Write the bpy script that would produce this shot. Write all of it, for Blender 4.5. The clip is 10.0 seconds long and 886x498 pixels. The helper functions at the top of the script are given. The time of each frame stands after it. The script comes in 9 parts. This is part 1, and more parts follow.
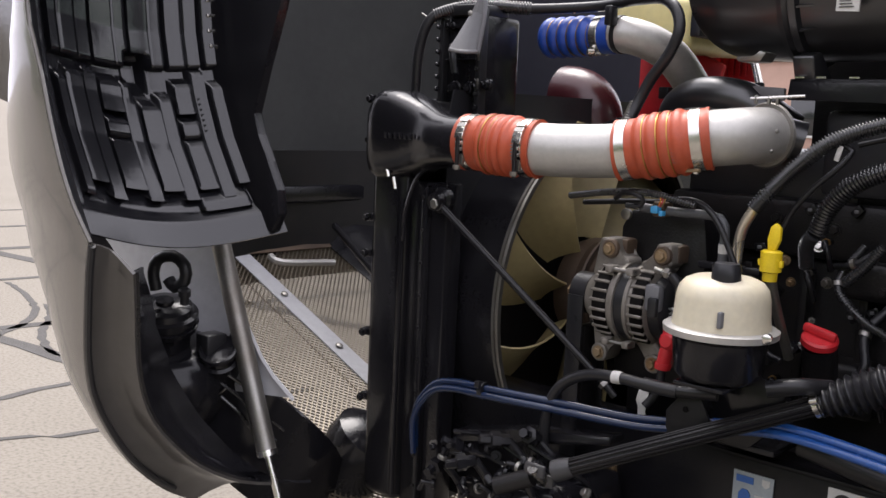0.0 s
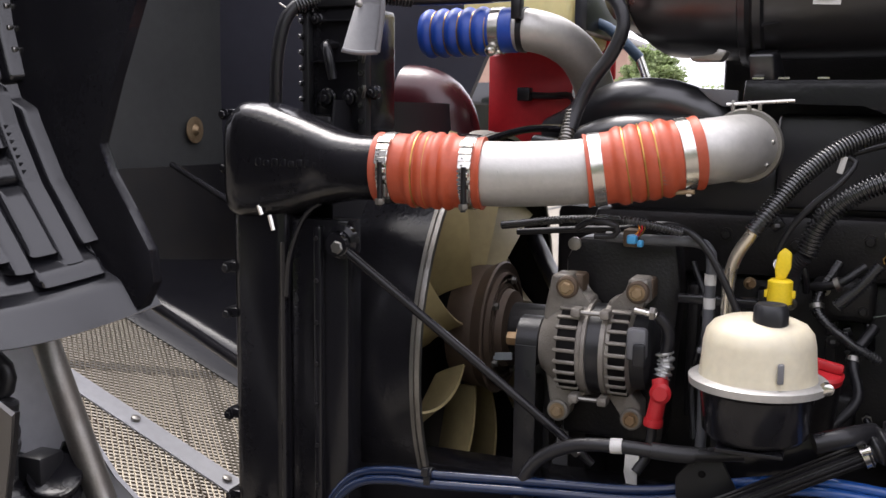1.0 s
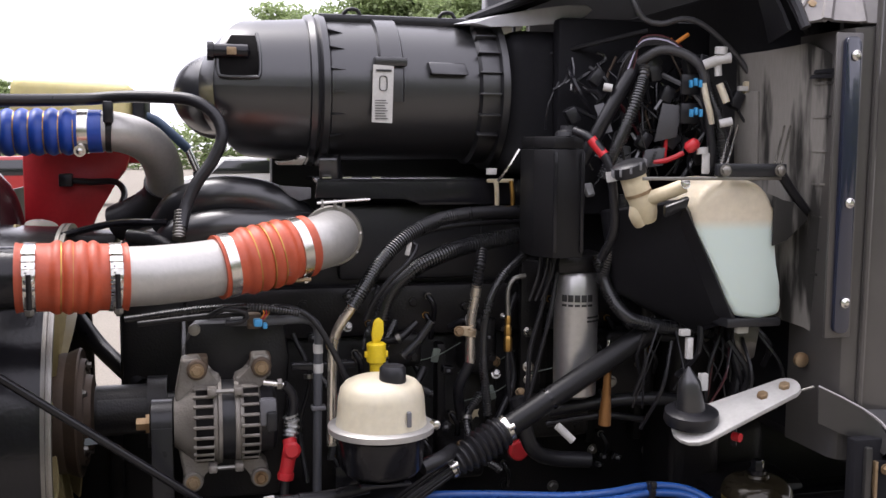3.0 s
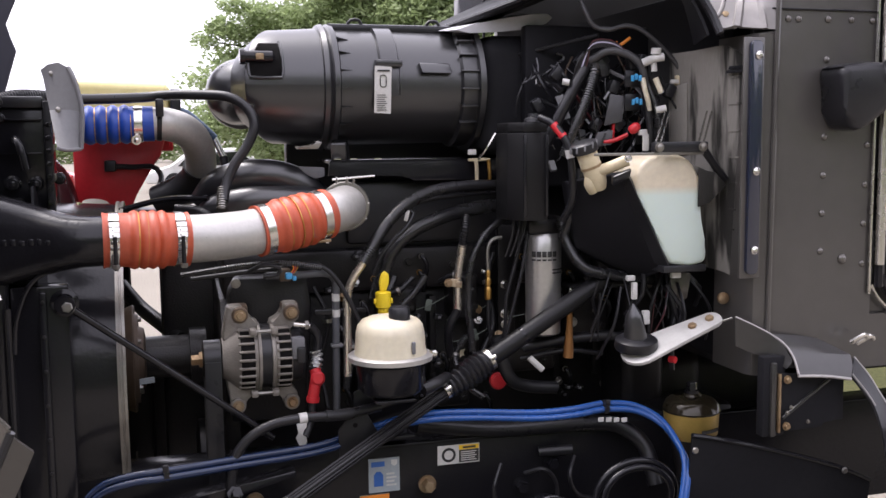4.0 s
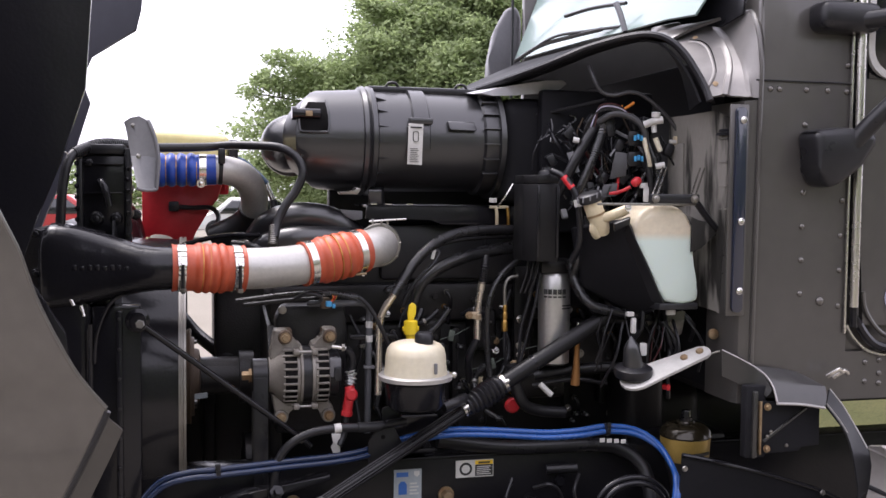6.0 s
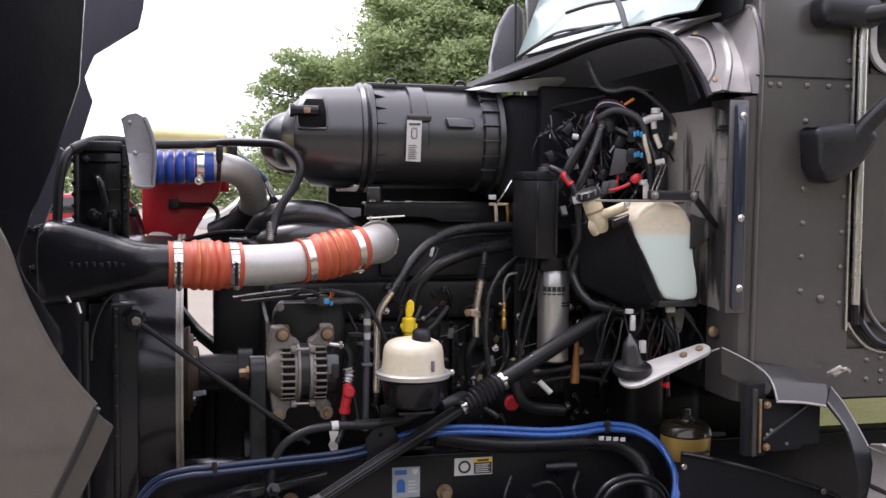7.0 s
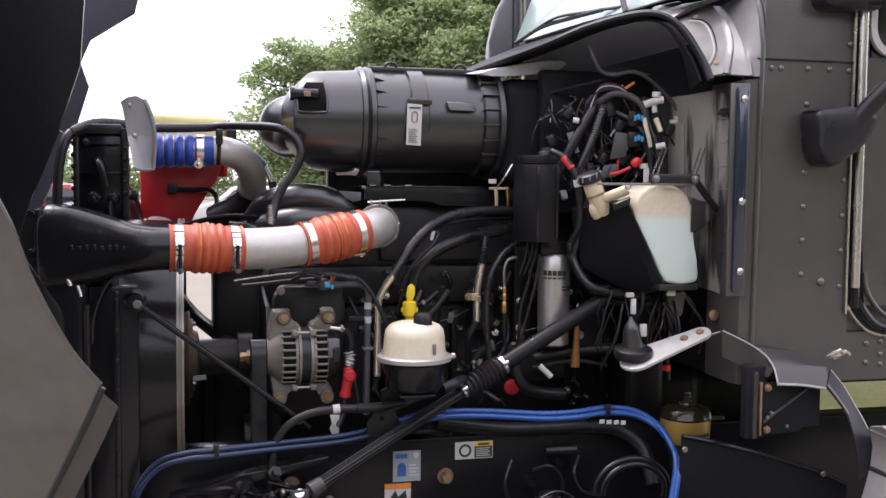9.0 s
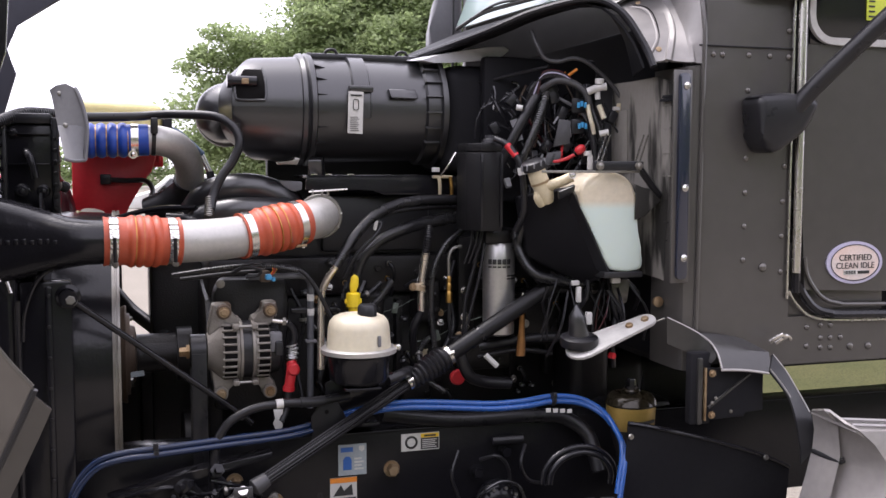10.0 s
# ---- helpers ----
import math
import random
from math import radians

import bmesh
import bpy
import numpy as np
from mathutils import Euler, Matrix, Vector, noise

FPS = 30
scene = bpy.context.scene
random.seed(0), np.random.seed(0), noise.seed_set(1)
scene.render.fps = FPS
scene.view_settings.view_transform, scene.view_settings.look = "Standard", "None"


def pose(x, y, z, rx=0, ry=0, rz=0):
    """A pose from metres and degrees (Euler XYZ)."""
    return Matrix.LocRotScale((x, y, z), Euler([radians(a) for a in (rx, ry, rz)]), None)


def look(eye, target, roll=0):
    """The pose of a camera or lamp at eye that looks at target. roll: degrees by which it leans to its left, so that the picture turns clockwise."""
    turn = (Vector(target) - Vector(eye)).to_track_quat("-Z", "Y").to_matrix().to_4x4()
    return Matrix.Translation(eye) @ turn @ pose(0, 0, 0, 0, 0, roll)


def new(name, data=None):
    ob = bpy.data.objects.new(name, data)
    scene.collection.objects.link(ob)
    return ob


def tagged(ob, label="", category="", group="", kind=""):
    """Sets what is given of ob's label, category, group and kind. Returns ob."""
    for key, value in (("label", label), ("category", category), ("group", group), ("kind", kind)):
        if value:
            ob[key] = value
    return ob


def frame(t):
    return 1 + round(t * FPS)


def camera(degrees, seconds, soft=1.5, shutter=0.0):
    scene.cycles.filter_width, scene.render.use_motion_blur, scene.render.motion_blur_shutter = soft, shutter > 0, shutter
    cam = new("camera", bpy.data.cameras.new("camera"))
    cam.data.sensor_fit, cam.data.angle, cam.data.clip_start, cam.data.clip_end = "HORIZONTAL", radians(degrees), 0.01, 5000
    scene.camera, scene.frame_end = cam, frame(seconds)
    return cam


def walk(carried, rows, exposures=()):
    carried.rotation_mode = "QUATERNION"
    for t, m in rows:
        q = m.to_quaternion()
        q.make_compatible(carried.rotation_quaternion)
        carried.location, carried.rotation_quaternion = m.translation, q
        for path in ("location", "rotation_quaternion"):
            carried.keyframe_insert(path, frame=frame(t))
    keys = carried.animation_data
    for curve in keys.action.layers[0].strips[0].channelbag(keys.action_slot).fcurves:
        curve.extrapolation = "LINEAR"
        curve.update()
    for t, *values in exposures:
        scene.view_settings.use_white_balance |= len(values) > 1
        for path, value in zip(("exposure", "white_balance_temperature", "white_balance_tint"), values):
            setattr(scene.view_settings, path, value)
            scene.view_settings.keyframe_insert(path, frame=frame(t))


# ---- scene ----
cam = camera(47.9, 10.0)

PATH = [
    (0, (1.056, -1.611, 1.6), (-0.295, -0.16, 1.334), 2.5),
    (0.5, (0.742, -1.597, 1.639), (-0.398, 0.024, 1.366), 0.9),
    (1, (0.416, -1.537, 1.634), (-0.34, 0.295, 1.365), 0.6),
    (1.5, (0.233, -1.522, 1.695), (-0.098, 0.432, 1.425), 0.2),
    (2, (0.127, -1.518, 1.728), (0.197, 0.472, 1.545), 0.2),
    (2.5, (-0.038, -1.598, 1.74), (0.417, 0.342, 1.57), 0.8),
    (3, (-0.003, -1.803, 1.756), (0.484, 0.127, 1.555), 0.3),
    (3.2, (-0.02, -1.886, 1.759), (0.473, 0.045, 1.548), 0.2),
    (4.3, (-0.215, -2.33, 1.741), (0.346, -0.432, 1.519), -0.7),
    (4.5, (-0.226, -2.4, 1.737), (0.32, -0.491, 1.522), -0.9),
    (5, (-0.226, -2.521, 1.724), (0.289, -0.596, 1.556), -0.5),
    (5.5, (-0.237, -2.53, 1.736), (0.267, -0.598, 1.618), 0.3),
    (7, (-0.192, -2.528, 1.731), (0.274, -0.587, 1.611), 0.5),
    (7.5, (-0.191, -2.527, 1.72), (0.275, -0.586, 1.602), 0.6),
    (8, (-0.191, -2.526, 1.711), (0.275, -0.585, 1.592), 0.6),
    (8.5, (-0.192, -2.523, 1.707), (0.275, -0.582, 1.582), 0.6),
    (9, (-0.213, -2.521, 1.712), (0.268, -0.585, 1.574), 0.5),
    (9.5, (-0.249, -2.514, 1.717), (0.263, -0.587, 1.564), 0.3),
    (10, (-0.213, -2.484, 1.717), (0.383, -0.582, 1.553), 0.1),
]
walk(cam, [(t, look(eye, target, roll)) for t, eye, target, roll in PATH],
     [(0, 1.96, 6520, 10), (1, 2.18, 6500, 10), (2, 2.24, 6430, 13), (2.5, 2.1, 6425, 13), (3.2, 2.08, 6420, 13), (4.5, 2.24, 6380, 15), (5, 2.27, 6375, 15), (5.5, 2.16, 6370, 15), (7, 2.11, 6370, 15), (10, 2.14, 6370, 15)])

# ---- world, sun, exposure ----
world = bpy.data.worlds.new("world")
scene.world = world
world.use_nodes = True
wn, wl = world.node_tree.nodes, world.node_tree.links
sky = wn.new("ShaderNodeTexSky")
sky.sky_type = "NISHITA"
sky.sun_disc = False
sky.sun_elevation, sky.sun_rotation = radians(66), radians(310)
sky.air_density, sky.dust_density, sky.ozone_density = 1.0, 6.0, 1.0
wash = wn.new("ShaderNodeHueSaturation")
wash.inputs["Saturation"].default_value = 0.25
wl.new(sky.outputs["Color"], wash.inputs["Color"])
veil = wn.new("ShaderNodeMixRGB")
veil.inputs["Fac"].default_value = 0.7
veil.inputs["Color2"].default_value = (4.1, 3.95, 4.5, 1)
wl.new(wash.outputs["Color"], veil.inputs["Color1"])
wl.new(veil.outputs["Color"], wn["Background"].inputs["Color"])
wn["Background"].inputs["Strength"].default_value = 0.15
sun = new("sun", bpy.data.lights.new("sun", "SUN"))
sun.data.energy, sun.data.angle, sun.data.color = 0.6, radians(30), (1.0, 0.94, 0.91)
sun.matrix_world = look((-3.0, 2.5, 9.0), (0, 0, 0))

# ---- materials ----
def mat(name, color, rough=0.5, metal=0.0, dirt=None, amount=0.35, scale=30.0, bump=0.15, coat=0.0, trans=0.0, sss=0.0, stretch=(1, 1, 1), vary=0.0, spec=0.5, edge=(0.42, 0.72)):
    """A surface with fine grain, larger stains and relief, at real size."""
    m = bpy.data.materials.new(name)
    m.use_nodes = True
    n, l = m.node_tree.nodes, m.node_tree.links
    b = n["Principled BSDF"]
    tc = n.new("ShaderNodeTexCoord")
    mp = n.new("ShaderNodeMapping")
    mp.inputs["Scale"].default_value = stretch
    l.new(tc.outputs["Object"], mp.inputs["Vector"])
    fine, coarse = n.new("ShaderNodeTexNoise"), n.new("ShaderNodeTexNoise")
    for tex, s, d in ((fine, scale * 8, 3), (coarse, scale * 0.4, 5)):
        tex.inputs["Scale"].default_value, tex.inputs["Detail"].default_value = s, d
        l.new(mp.outputs["Vector"], tex.inputs["Vector"])
    ramp = n.new("ShaderNodeValToRGB")
    ramp.color_ramp.elements[0].position, ramp.color_ramp.elements[1].position = edge
    l.new(coarse.outputs["Fac"], ramp.inputs["Fac"])
    mul = n.new("ShaderNodeMath")
    mul.operation = "MULTIPLY"
    mul.inputs[1].default_value = amount
    l.new(ramp.outputs["Color"], mul.inputs[0])
    mix = n.new("ShaderNodeMixRGB")
    mix.inputs["Color1"].default_value = (*color, 1)
    d = dirt or tuple(min(1, c * 0.6 + 0.02) for c in color)
    mix.inputs["Color2"].default_value = (*d, 1)
    l.new(mul.outputs["Value"], mix.inputs["Fac"])
    grain = n.new("ShaderNodeMixRGB")
    grain.blend_type = "MULTIPLY"
    grain.inputs["Fac"].default_value = 0.25
    l.new(mix.outputs["Color"], grain.inputs["Color1"])
    l.new(fine.outputs["Fac"], grain.inputs["Color2"])
    last = grain
    if vary:
        info = n.new("ShaderNodeObjectInfo")
        hsv = n.new("ShaderNodeHueSaturation")
        rng = n.new("ShaderNodeMapRange")
        rng.inputs["To Min"].default_value, rng.inputs["To Max"].default_value = 1 - vary, 1 + vary
        l.new(info.outputs["Random"], rng.inputs["Value"])
        l.new(rng.outputs["Result"], hsv.inputs["Value"])
        l.new(last.outputs["Color"], hsv.inputs["Color"])
        last = hsv
    l.new(last.outputs["Color"], b.inputs["Base Color"])
    rr = n.new("ShaderNodeMapRange")
    rr.inputs["To Min"].default_value, rr.inputs["To Max"].default_value = max(0.03, rough - 0.12), min(1, rough + 0.15)
    l.new(coarse.outputs["Fac"], rr.inputs["Value"])
    l.new(rr.outputs["Result"], b.inputs["Roughness"])
    b.inputs["Metallic"].default_value = metal
    b.inputs["Specular IOR Level"].default_value = spec
    b.inputs["Coat Weight"].default_value = coat
    b.inputs["Coat Roughness"].default_value = 0.08
    b.inputs["Transmission Weight"].default_value = trans
    if sss:
        b.inputs["Subsurface Weight"].default_value = sss
        b.inputs["Subsurface Radius"].default_value = (0.02, 0.016, 0.01)
    if bump:
        bp = n.new("ShaderNodeBump")
        bp.inputs["Strength"].default_value, bp.inputs["Distance"].default_value = bump, 0.002
        l.new(fine.outputs["Fac"], bp.inputs["Height"])
        l.new(bp.outputs["Normal"], b.inputs["Normal"])
    return m


M_PLASTIC = mat("black_plastic", (0.016, 0.016, 0.0185), 0.34, dirt=(0.028, 0.0275, 0.028), scale=12, spec=0.35, bump=0.12)
M_SMOOTH = mat("satin_black_plastic", (0.0125, 0.0125, 0.0145), 0.3, dirt=(0.022, 0.0215, 0.023), scale=8, bump=0.05, spec=0.85)
M_GLOSS = mat("gloss_black_paint", (0.0105, 0.0102, 0.0125), 0.16, dirt=(0.018, 0.0172, 0.018), scale=15, bump=0.18, spec=0.3)
M_LINER = mat("moulded_liner_plastic", (0.0085, 0.0085, 0.0105), 0.17, dirt=(0.015, 0.0147, 0.0172), scale=9, bump=0.1, spec=0.6)
M_IRON = mat("oily_black_iron", (0.0100, 0.0095, 0.0108), 0.36, dirt=(0.020, 0.017, 0.0155), amount=0.6, scale=25, bump=0.4, spec=0.3)
M_RUBBER = mat("black_rubber", (0.0135, 0.0132, 0.0155), 0.3, dirt=(0.023, 0.0225, 0.0235), scale=40, spec=0.34)
M_LOOM = mat("ribbed_loom_plastic", (0.021, 0.021, 0.023), 0.24, scale=40, bump=0.05, spec=0.9)
# Bluish lift over plain black stands in for lens flare on the hood.
M_HOODIN = mat("veiled_hood_moulding", (0.042, 0.042, 0.055), 0.5, dirt=(0.030, 0.030, 0.041), amount=0.7, scale=3, bump=0.1, spec=0.35)
M_ORANGE = mat("orange_silicone", (0.46, 0.077, 0.030), 0.46, dirt=(0.29, 0.052, 0.024), amount=0.5, scale=20, bump=0.12)
M_BLUE = mat("blue_silicone", (0.012, 0.06, 0.36), 0.42, dirt=(0.01, 0.035, 0.2), scale=20)
M_BLUETUBE = mat("blue_nylon", (0.016, 0.075, 0.28), 0.24, dirt=(0.015, 0.045, 0.15), scale=15, bump=0.03)
# The same blue nylon with shade put into its colour.
M_BLUETUBE_SHADE = mat("blue_nylon_shaded", (0.006, 0.017, 0.055), 0.22, dirt=(0.006, 0.012, 0.033), scale=15, bump=0.03)
M_ALU = mat("dull_aluminium", (0.50, 0.485, 0.46), 0.45, 0.55, dirt=(0.34, 0.325, 0.30), amount=0.6, scale=14, bump=0.15)
M_CAST = mat("cast_aluminium", (0.25, 0.23, 0.205), 0.5, 0.4, dirt=(0.10, 0.085, 0.07), amount=0.7, scale=35, bump=0.5)
M_STEEL = mat("bright_steel", (0.72, 0.7, 0.66), 0.24, 1.0, dirt=(0.45, 0.42, 0.38), scale=30, bump=0.05)
M_DULLSTEEL = mat("dull_steel", (0.3, 0.29, 0.27), 0.4, 0.9, dirt=(0.16, 0.13, 0.1), amount=0.5, scale=30, bump=0.2)
M_BRASS = mat("brass_fitting", (0.5, 0.29, 0.08), 0.32, 0.85, dirt=(0.25, 0.13, 0.04), scale=40)
M_RUSTBOLT = mat("rusty_zinc", (0.34, 0.25, 0.15), 0.5, 0.6, dirt=(0.16, 0.08, 0.03), amount=0.8, scale=60, bump=0.3)
M_RED = mat("red_plastic", (0.56, 0.02, 0.028), 0.4, dirt=(0.36, 0.015, 0.02), scale=10, bump=0.05)
M_DARKRED = mat("dusty_dark_red_paint", (0.055, 0.009, 0.013), 0.25, dirt=(0.035, 0.014, 0.015), amount=0.6, scale=8)
M_WHITEPL = mat("aged_white_plastic", (0.61, 0.555, 0.425), 0.38, dirt=(0.44, 0.38, 0.27), amount=0.45, scale=10, bump=0.03, sss=0.2)
M_CREAM = mat("cream_plastic", (0.62, 0.54, 0.37), 0.4, dirt=(0.44, 0.35, 0.2), scale=15, bump=0.03, sss=0.15)
M_YELLOW = mat("yellow_plastic", (0.8, 0.58, 0.015), 0.4, dirt=(0.55, 0.38, 0.02), scale=30, bump=0.05)
M_SURGE = mat("yellowed_tank_plastic", (0.78, 0.68, 0.32), 0.45, dirt=(0.6, 0.48, 0.2), scale=6, bump=0.05, sss=0.3)
M_PAINT = mat("dark_olive_grey_paint", (0.073, 0.068, 0.0635), 0.3, 0.25, dirt=(0.094, 0.087, 0.082), amount=0.5, scale=2.5, bump=0.02, coat=0.35)
M_GREYPAINT = mat("silver_grey_paint", (0.118, 0.108, 0.098), 0.24, 0.35, dirt=(0.105, 0.096, 0.087), amount=0.4, scale=4, bump=0.03, coat=0.6, spec=0.3)
M_COWL = mat("silver_cowl_paint", (0.185, 0.175, 0.17), 0.42, 0.3, dirt=(0.15, 0.142, 0.138), amount=0.5, scale=6, bump=0.03, coat=0.1)
M_FOLD = mat("dark_grey_folded_sheet", (0.038, 0.0365, 0.0355), 0.28, 0.3, dirt=(0.028, 0.027, 0.0265), amount=0.5, scale=7, bump=0.03, coat=0.3)
M_FAN = mat("khaki_fan_plastic", (0.44, 0.36, 0.18), 0.45, dirt=(0.24, 0.19, 0.09), amount=0.6, scale=8, bump=0.1)
M_PANEL = mat("light_grey_panel", (0.42, 0.42, 0.44), 0.5, dirt=(0.3, 0.3, 0.31), amount=0.5, scale=6, bump=0.05)
M_CLUTCH = mat("brown_dusty_metal", (0.11, 0.075, 0.05), 0.55, 0.3, dirt=(0.05, 0.035, 0.028), amount=0.7, scale=14, bump=0.3)
M_SILVER = mat("silver_fairing_paint", (0.34, 0.32, 0.31), 0.32, 0.3, dirt=(0.22, 0.21, 0.2), amount=0.5, scale=6, bump=0.05, coat=0.3)
M_FILTER = mat("silver_filter_paint", (0.5, 0.49, 0.48), 0.3, 0.8, dirt=(0.34, 0.33, 0.32), amount=0.5, scale=10, bump=0.05)
M_COPPER = mat("beige_zinc_clip", (0.5, 0.40, 0.28), 0.38, 0.7, dirt=(0.28, 0.19, 0.11), scale=50)
M_PIPE = mat("bright_zinc_pipe", (0.82, 0.76, 0.66), 0.25, 0.88, dirt=(0.55, 0.49, 0.38), amount=0.5, scale=25, bump=0.05)
M_TAGGREEN = mat("grey_green_clip", (0.16, 0.19, 0.16), 0.45, dirt=(0.1, 0.11, 0.1), scale=60)
M_RAIL = mat("black_frame_paint", (0.0095, 0.0092, 0.0112), 0.2, dirt=(0.0175, 0.0165, 0.0165), amount=0.6, scale=12, bump=0.25, spec=0.2)
# Shade built in: black plastic with almost no reflection, for parts in shadow.
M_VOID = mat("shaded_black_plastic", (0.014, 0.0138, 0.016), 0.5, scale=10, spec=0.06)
M_INNER = mat("bare_hood_inside", (0.046, 0.047, 0.046), 0.5, dirt=(0.022, 0.0225, 0.023), amount=0.8, scale=4, bump=0.3, spec=0.3)
M_SHIELD = mat("grey_flap_rubber", (0.135, 0.135, 0.145), 0.5, dirt=(0.20, 0.195, 0.19), scale=12)
M_WALL = mat("stained_insulation_panel", (0.21, 0.198, 0.178), 0.7, dirt=(0.018, 0.017, 0.0155), amount=0.95, scale=42, bump=0.4, stretch=(1, 1, 0.14), edge=(0.48, 0.56), spec=0.2)
M_LABEL = mat("white_label", (0.6, 0.59, 0.56), 0.5, dirt=(0.42, 0.4, 0.37), scale=30, bump=0.02)
M_INK = mat("black_ink", (0.02, 0.02, 0.02), 0.5, bump=0)
M_TAPE = mat("white_tape", (0.6, 0.59, 0.57), 0.5, dirt=(0.3, 0.29, 0.27), amount=0.6, scale=50, bump=0.1)
# Near-black standing in for the shade inside slots, holes and recesses.
M_RECESS = mat("recess_shade", (0.0035, 0.003, 0.003), 0.7, scale=40, bump=0, spec=0.05)
M_PLATE = mat("dull_dark_plate", (0.045, 0.044, 0.047), 0.45, dirt=(0.028, 0.027, 0.028), scale=30, bump=0.1)
M_BOX = mat("matt_black_box_plastic", (0.009, 0.0088, 0.0098), 0.4, dirt=(0.014, 0.0135, 0.014), scale=20, bump=0.15, spec=0.25)
M_WARN = mat("warning_yellow", (0.85, 0.55, 0.02), 0.45, scale=30, bump=0.02)
M_WARNO = mat("warning_orange", (0.85, 0.28, 0.03), 0.45, scale=30, bump=0.02)
M_STICKBLUE = mat("sticker_blue", (0.03, 0.12, 0.4), 0.45, scale=30, bump=0.02)
M_STICKGREY = mat("sticker_grey", (0.34, 0.38, 0.4), 0.4, scale=20, bump=0.02)
M_BLUECONN = mat("blue_connector", (0.05, 0.32, 0.62), 0.4, scale=40, bump=0.05)
M_FOIL = mat("silver_foil_tape", (0.7, 0.7, 0.7), 0.3, 0.9, scale=60, bump=0.6)
M_WIRE = mat("wire_mesh_steel", (0.26, 0.225, 0.175), 0.35, 0.8, scale=40, bump=0.05)
M_SEAL = mat("grey_rubber_seal", (0.5, 0.49, 0.47), 0.4, scale=10, bump=0.03)
M_DARKGLASS = mat("dark_cab_glass", (0.01, 0.011, 0.013), 0.08, scale=3, bump=0.0, coat=0.5)
# Opaque; the pale green base stands in for sky reflected in the glass.
M_SCREEN = mat("windscreen_sky_colour", (0.20, 0.27, 0.25), 0.25, dirt=(0.21, 0.26, 0.255), scale=0.3, amount=0.5, bump=0.0, coat=0.4, spec=0.2)
M_OVAL = mat("sticker_lilac", (0.5, 0.47, 0.62), 0.4, scale=20, bump=0.02)
M_OVALP = mat("sticker_pink", (0.72, 0.55, 0.48), 0.4, dirt=(0.6, 0.6, 0.6), amount=0.8, scale=25, bump=0.02)
M_BARK = mat("tree_bark", (0.06, 0.045, 0.032), 0.8, scale=8, bump=0.8, stretch=(1, 1, 0.2))
M_BRICK = mat("far_brick", (0.42, 0.27, 0.21), 0.8, scale=3)
M_CARRED = mat("far_red_paint", (0.4, 0.02, 0.02), 0.3, coat=0.4, scale=3)
M_CARWHITE = mat("far_white_paint", (0.7, 0.7, 0.68), 0.3, coat=0.4, scale=3)


def tank_mat():
    m = mat("washer_tank_plastic", (0.62, 0.55, 0.42), 0.36, dirt=(0.5, 0.43, 0.3), amount=0.4, scale=10, bump=0.03, sss=0.2)
    n, l = m.node_tree.nodes, m.node_tree.links
    b = n["Principled BSDF"]
    old = b.inputs["Base Color"].links[0].from_socket
    geo, sep, rng, mix = n.new("ShaderNodeNewGeometry"), n.new("ShaderNodeSeparateXYZ"), n.new("ShaderNodeMapRange"), n.new("ShaderNodeMixRGB")
    l.new(geo.outputs["Position"], sep.inputs["Vector"])
    l.new(sep.outputs["Z"], rng.inputs["Value"])
    rng.inputs["From Min"].default_value, rng.inputs["From Max"].default_value = 1.612, 1.632
    l.new(rng.outputs["Result"], mix.inputs["Fac"])
    mix.inputs["Color1"].default_value = (0.50, 0.58, 0.53, 1)
    l.new(old, mix.inputs["Color2"])
    l.new(mix.outputs["Color"], b.inputs["Base Color"])
    return m


M_TANK = tank_mat()


def leaf_mat():
    m = bpy.data.materials.new("green_leaves")
    m.use_nodes = True
    n, l = m.node_tree.nodes, m.node_tree.links
    b = n["Principled BSDF"]
    geo = n.new("ShaderNodeNewGeometry")
    ramp = n.new("ShaderNodeValToRGB")
    ramp.color_ramp.elements[0].color, ramp.color_ramp.elements[1].color = (0.17, 0.225, 0.09, 1), (0.33, 0.40, 0.2, 1)
    l.new(geo.outputs["Random Per Island"], ramp.inputs["Fac"])
    l.new(ramp.outputs["Color"], b.inputs["Base Color"])
    b.inputs["Roughness"].default_value = 0.55
    tr = n.new("ShaderNodeBsdfTranslucent")
    l.new(ramp.outputs["Color"], tr.inputs["Color"])
    mx = n.new("ShaderNodeMixShader")
    mx.inputs[0].default_value = 0.6
    l.new(b.outputs[0], mx.inputs[1])
    l.new(tr.outputs[0], mx.inputs[2])
    l.new(mx.outputs[0], n["Material Output"].inputs["Surface"])
    return m


M_LEAF = leaf_mat()


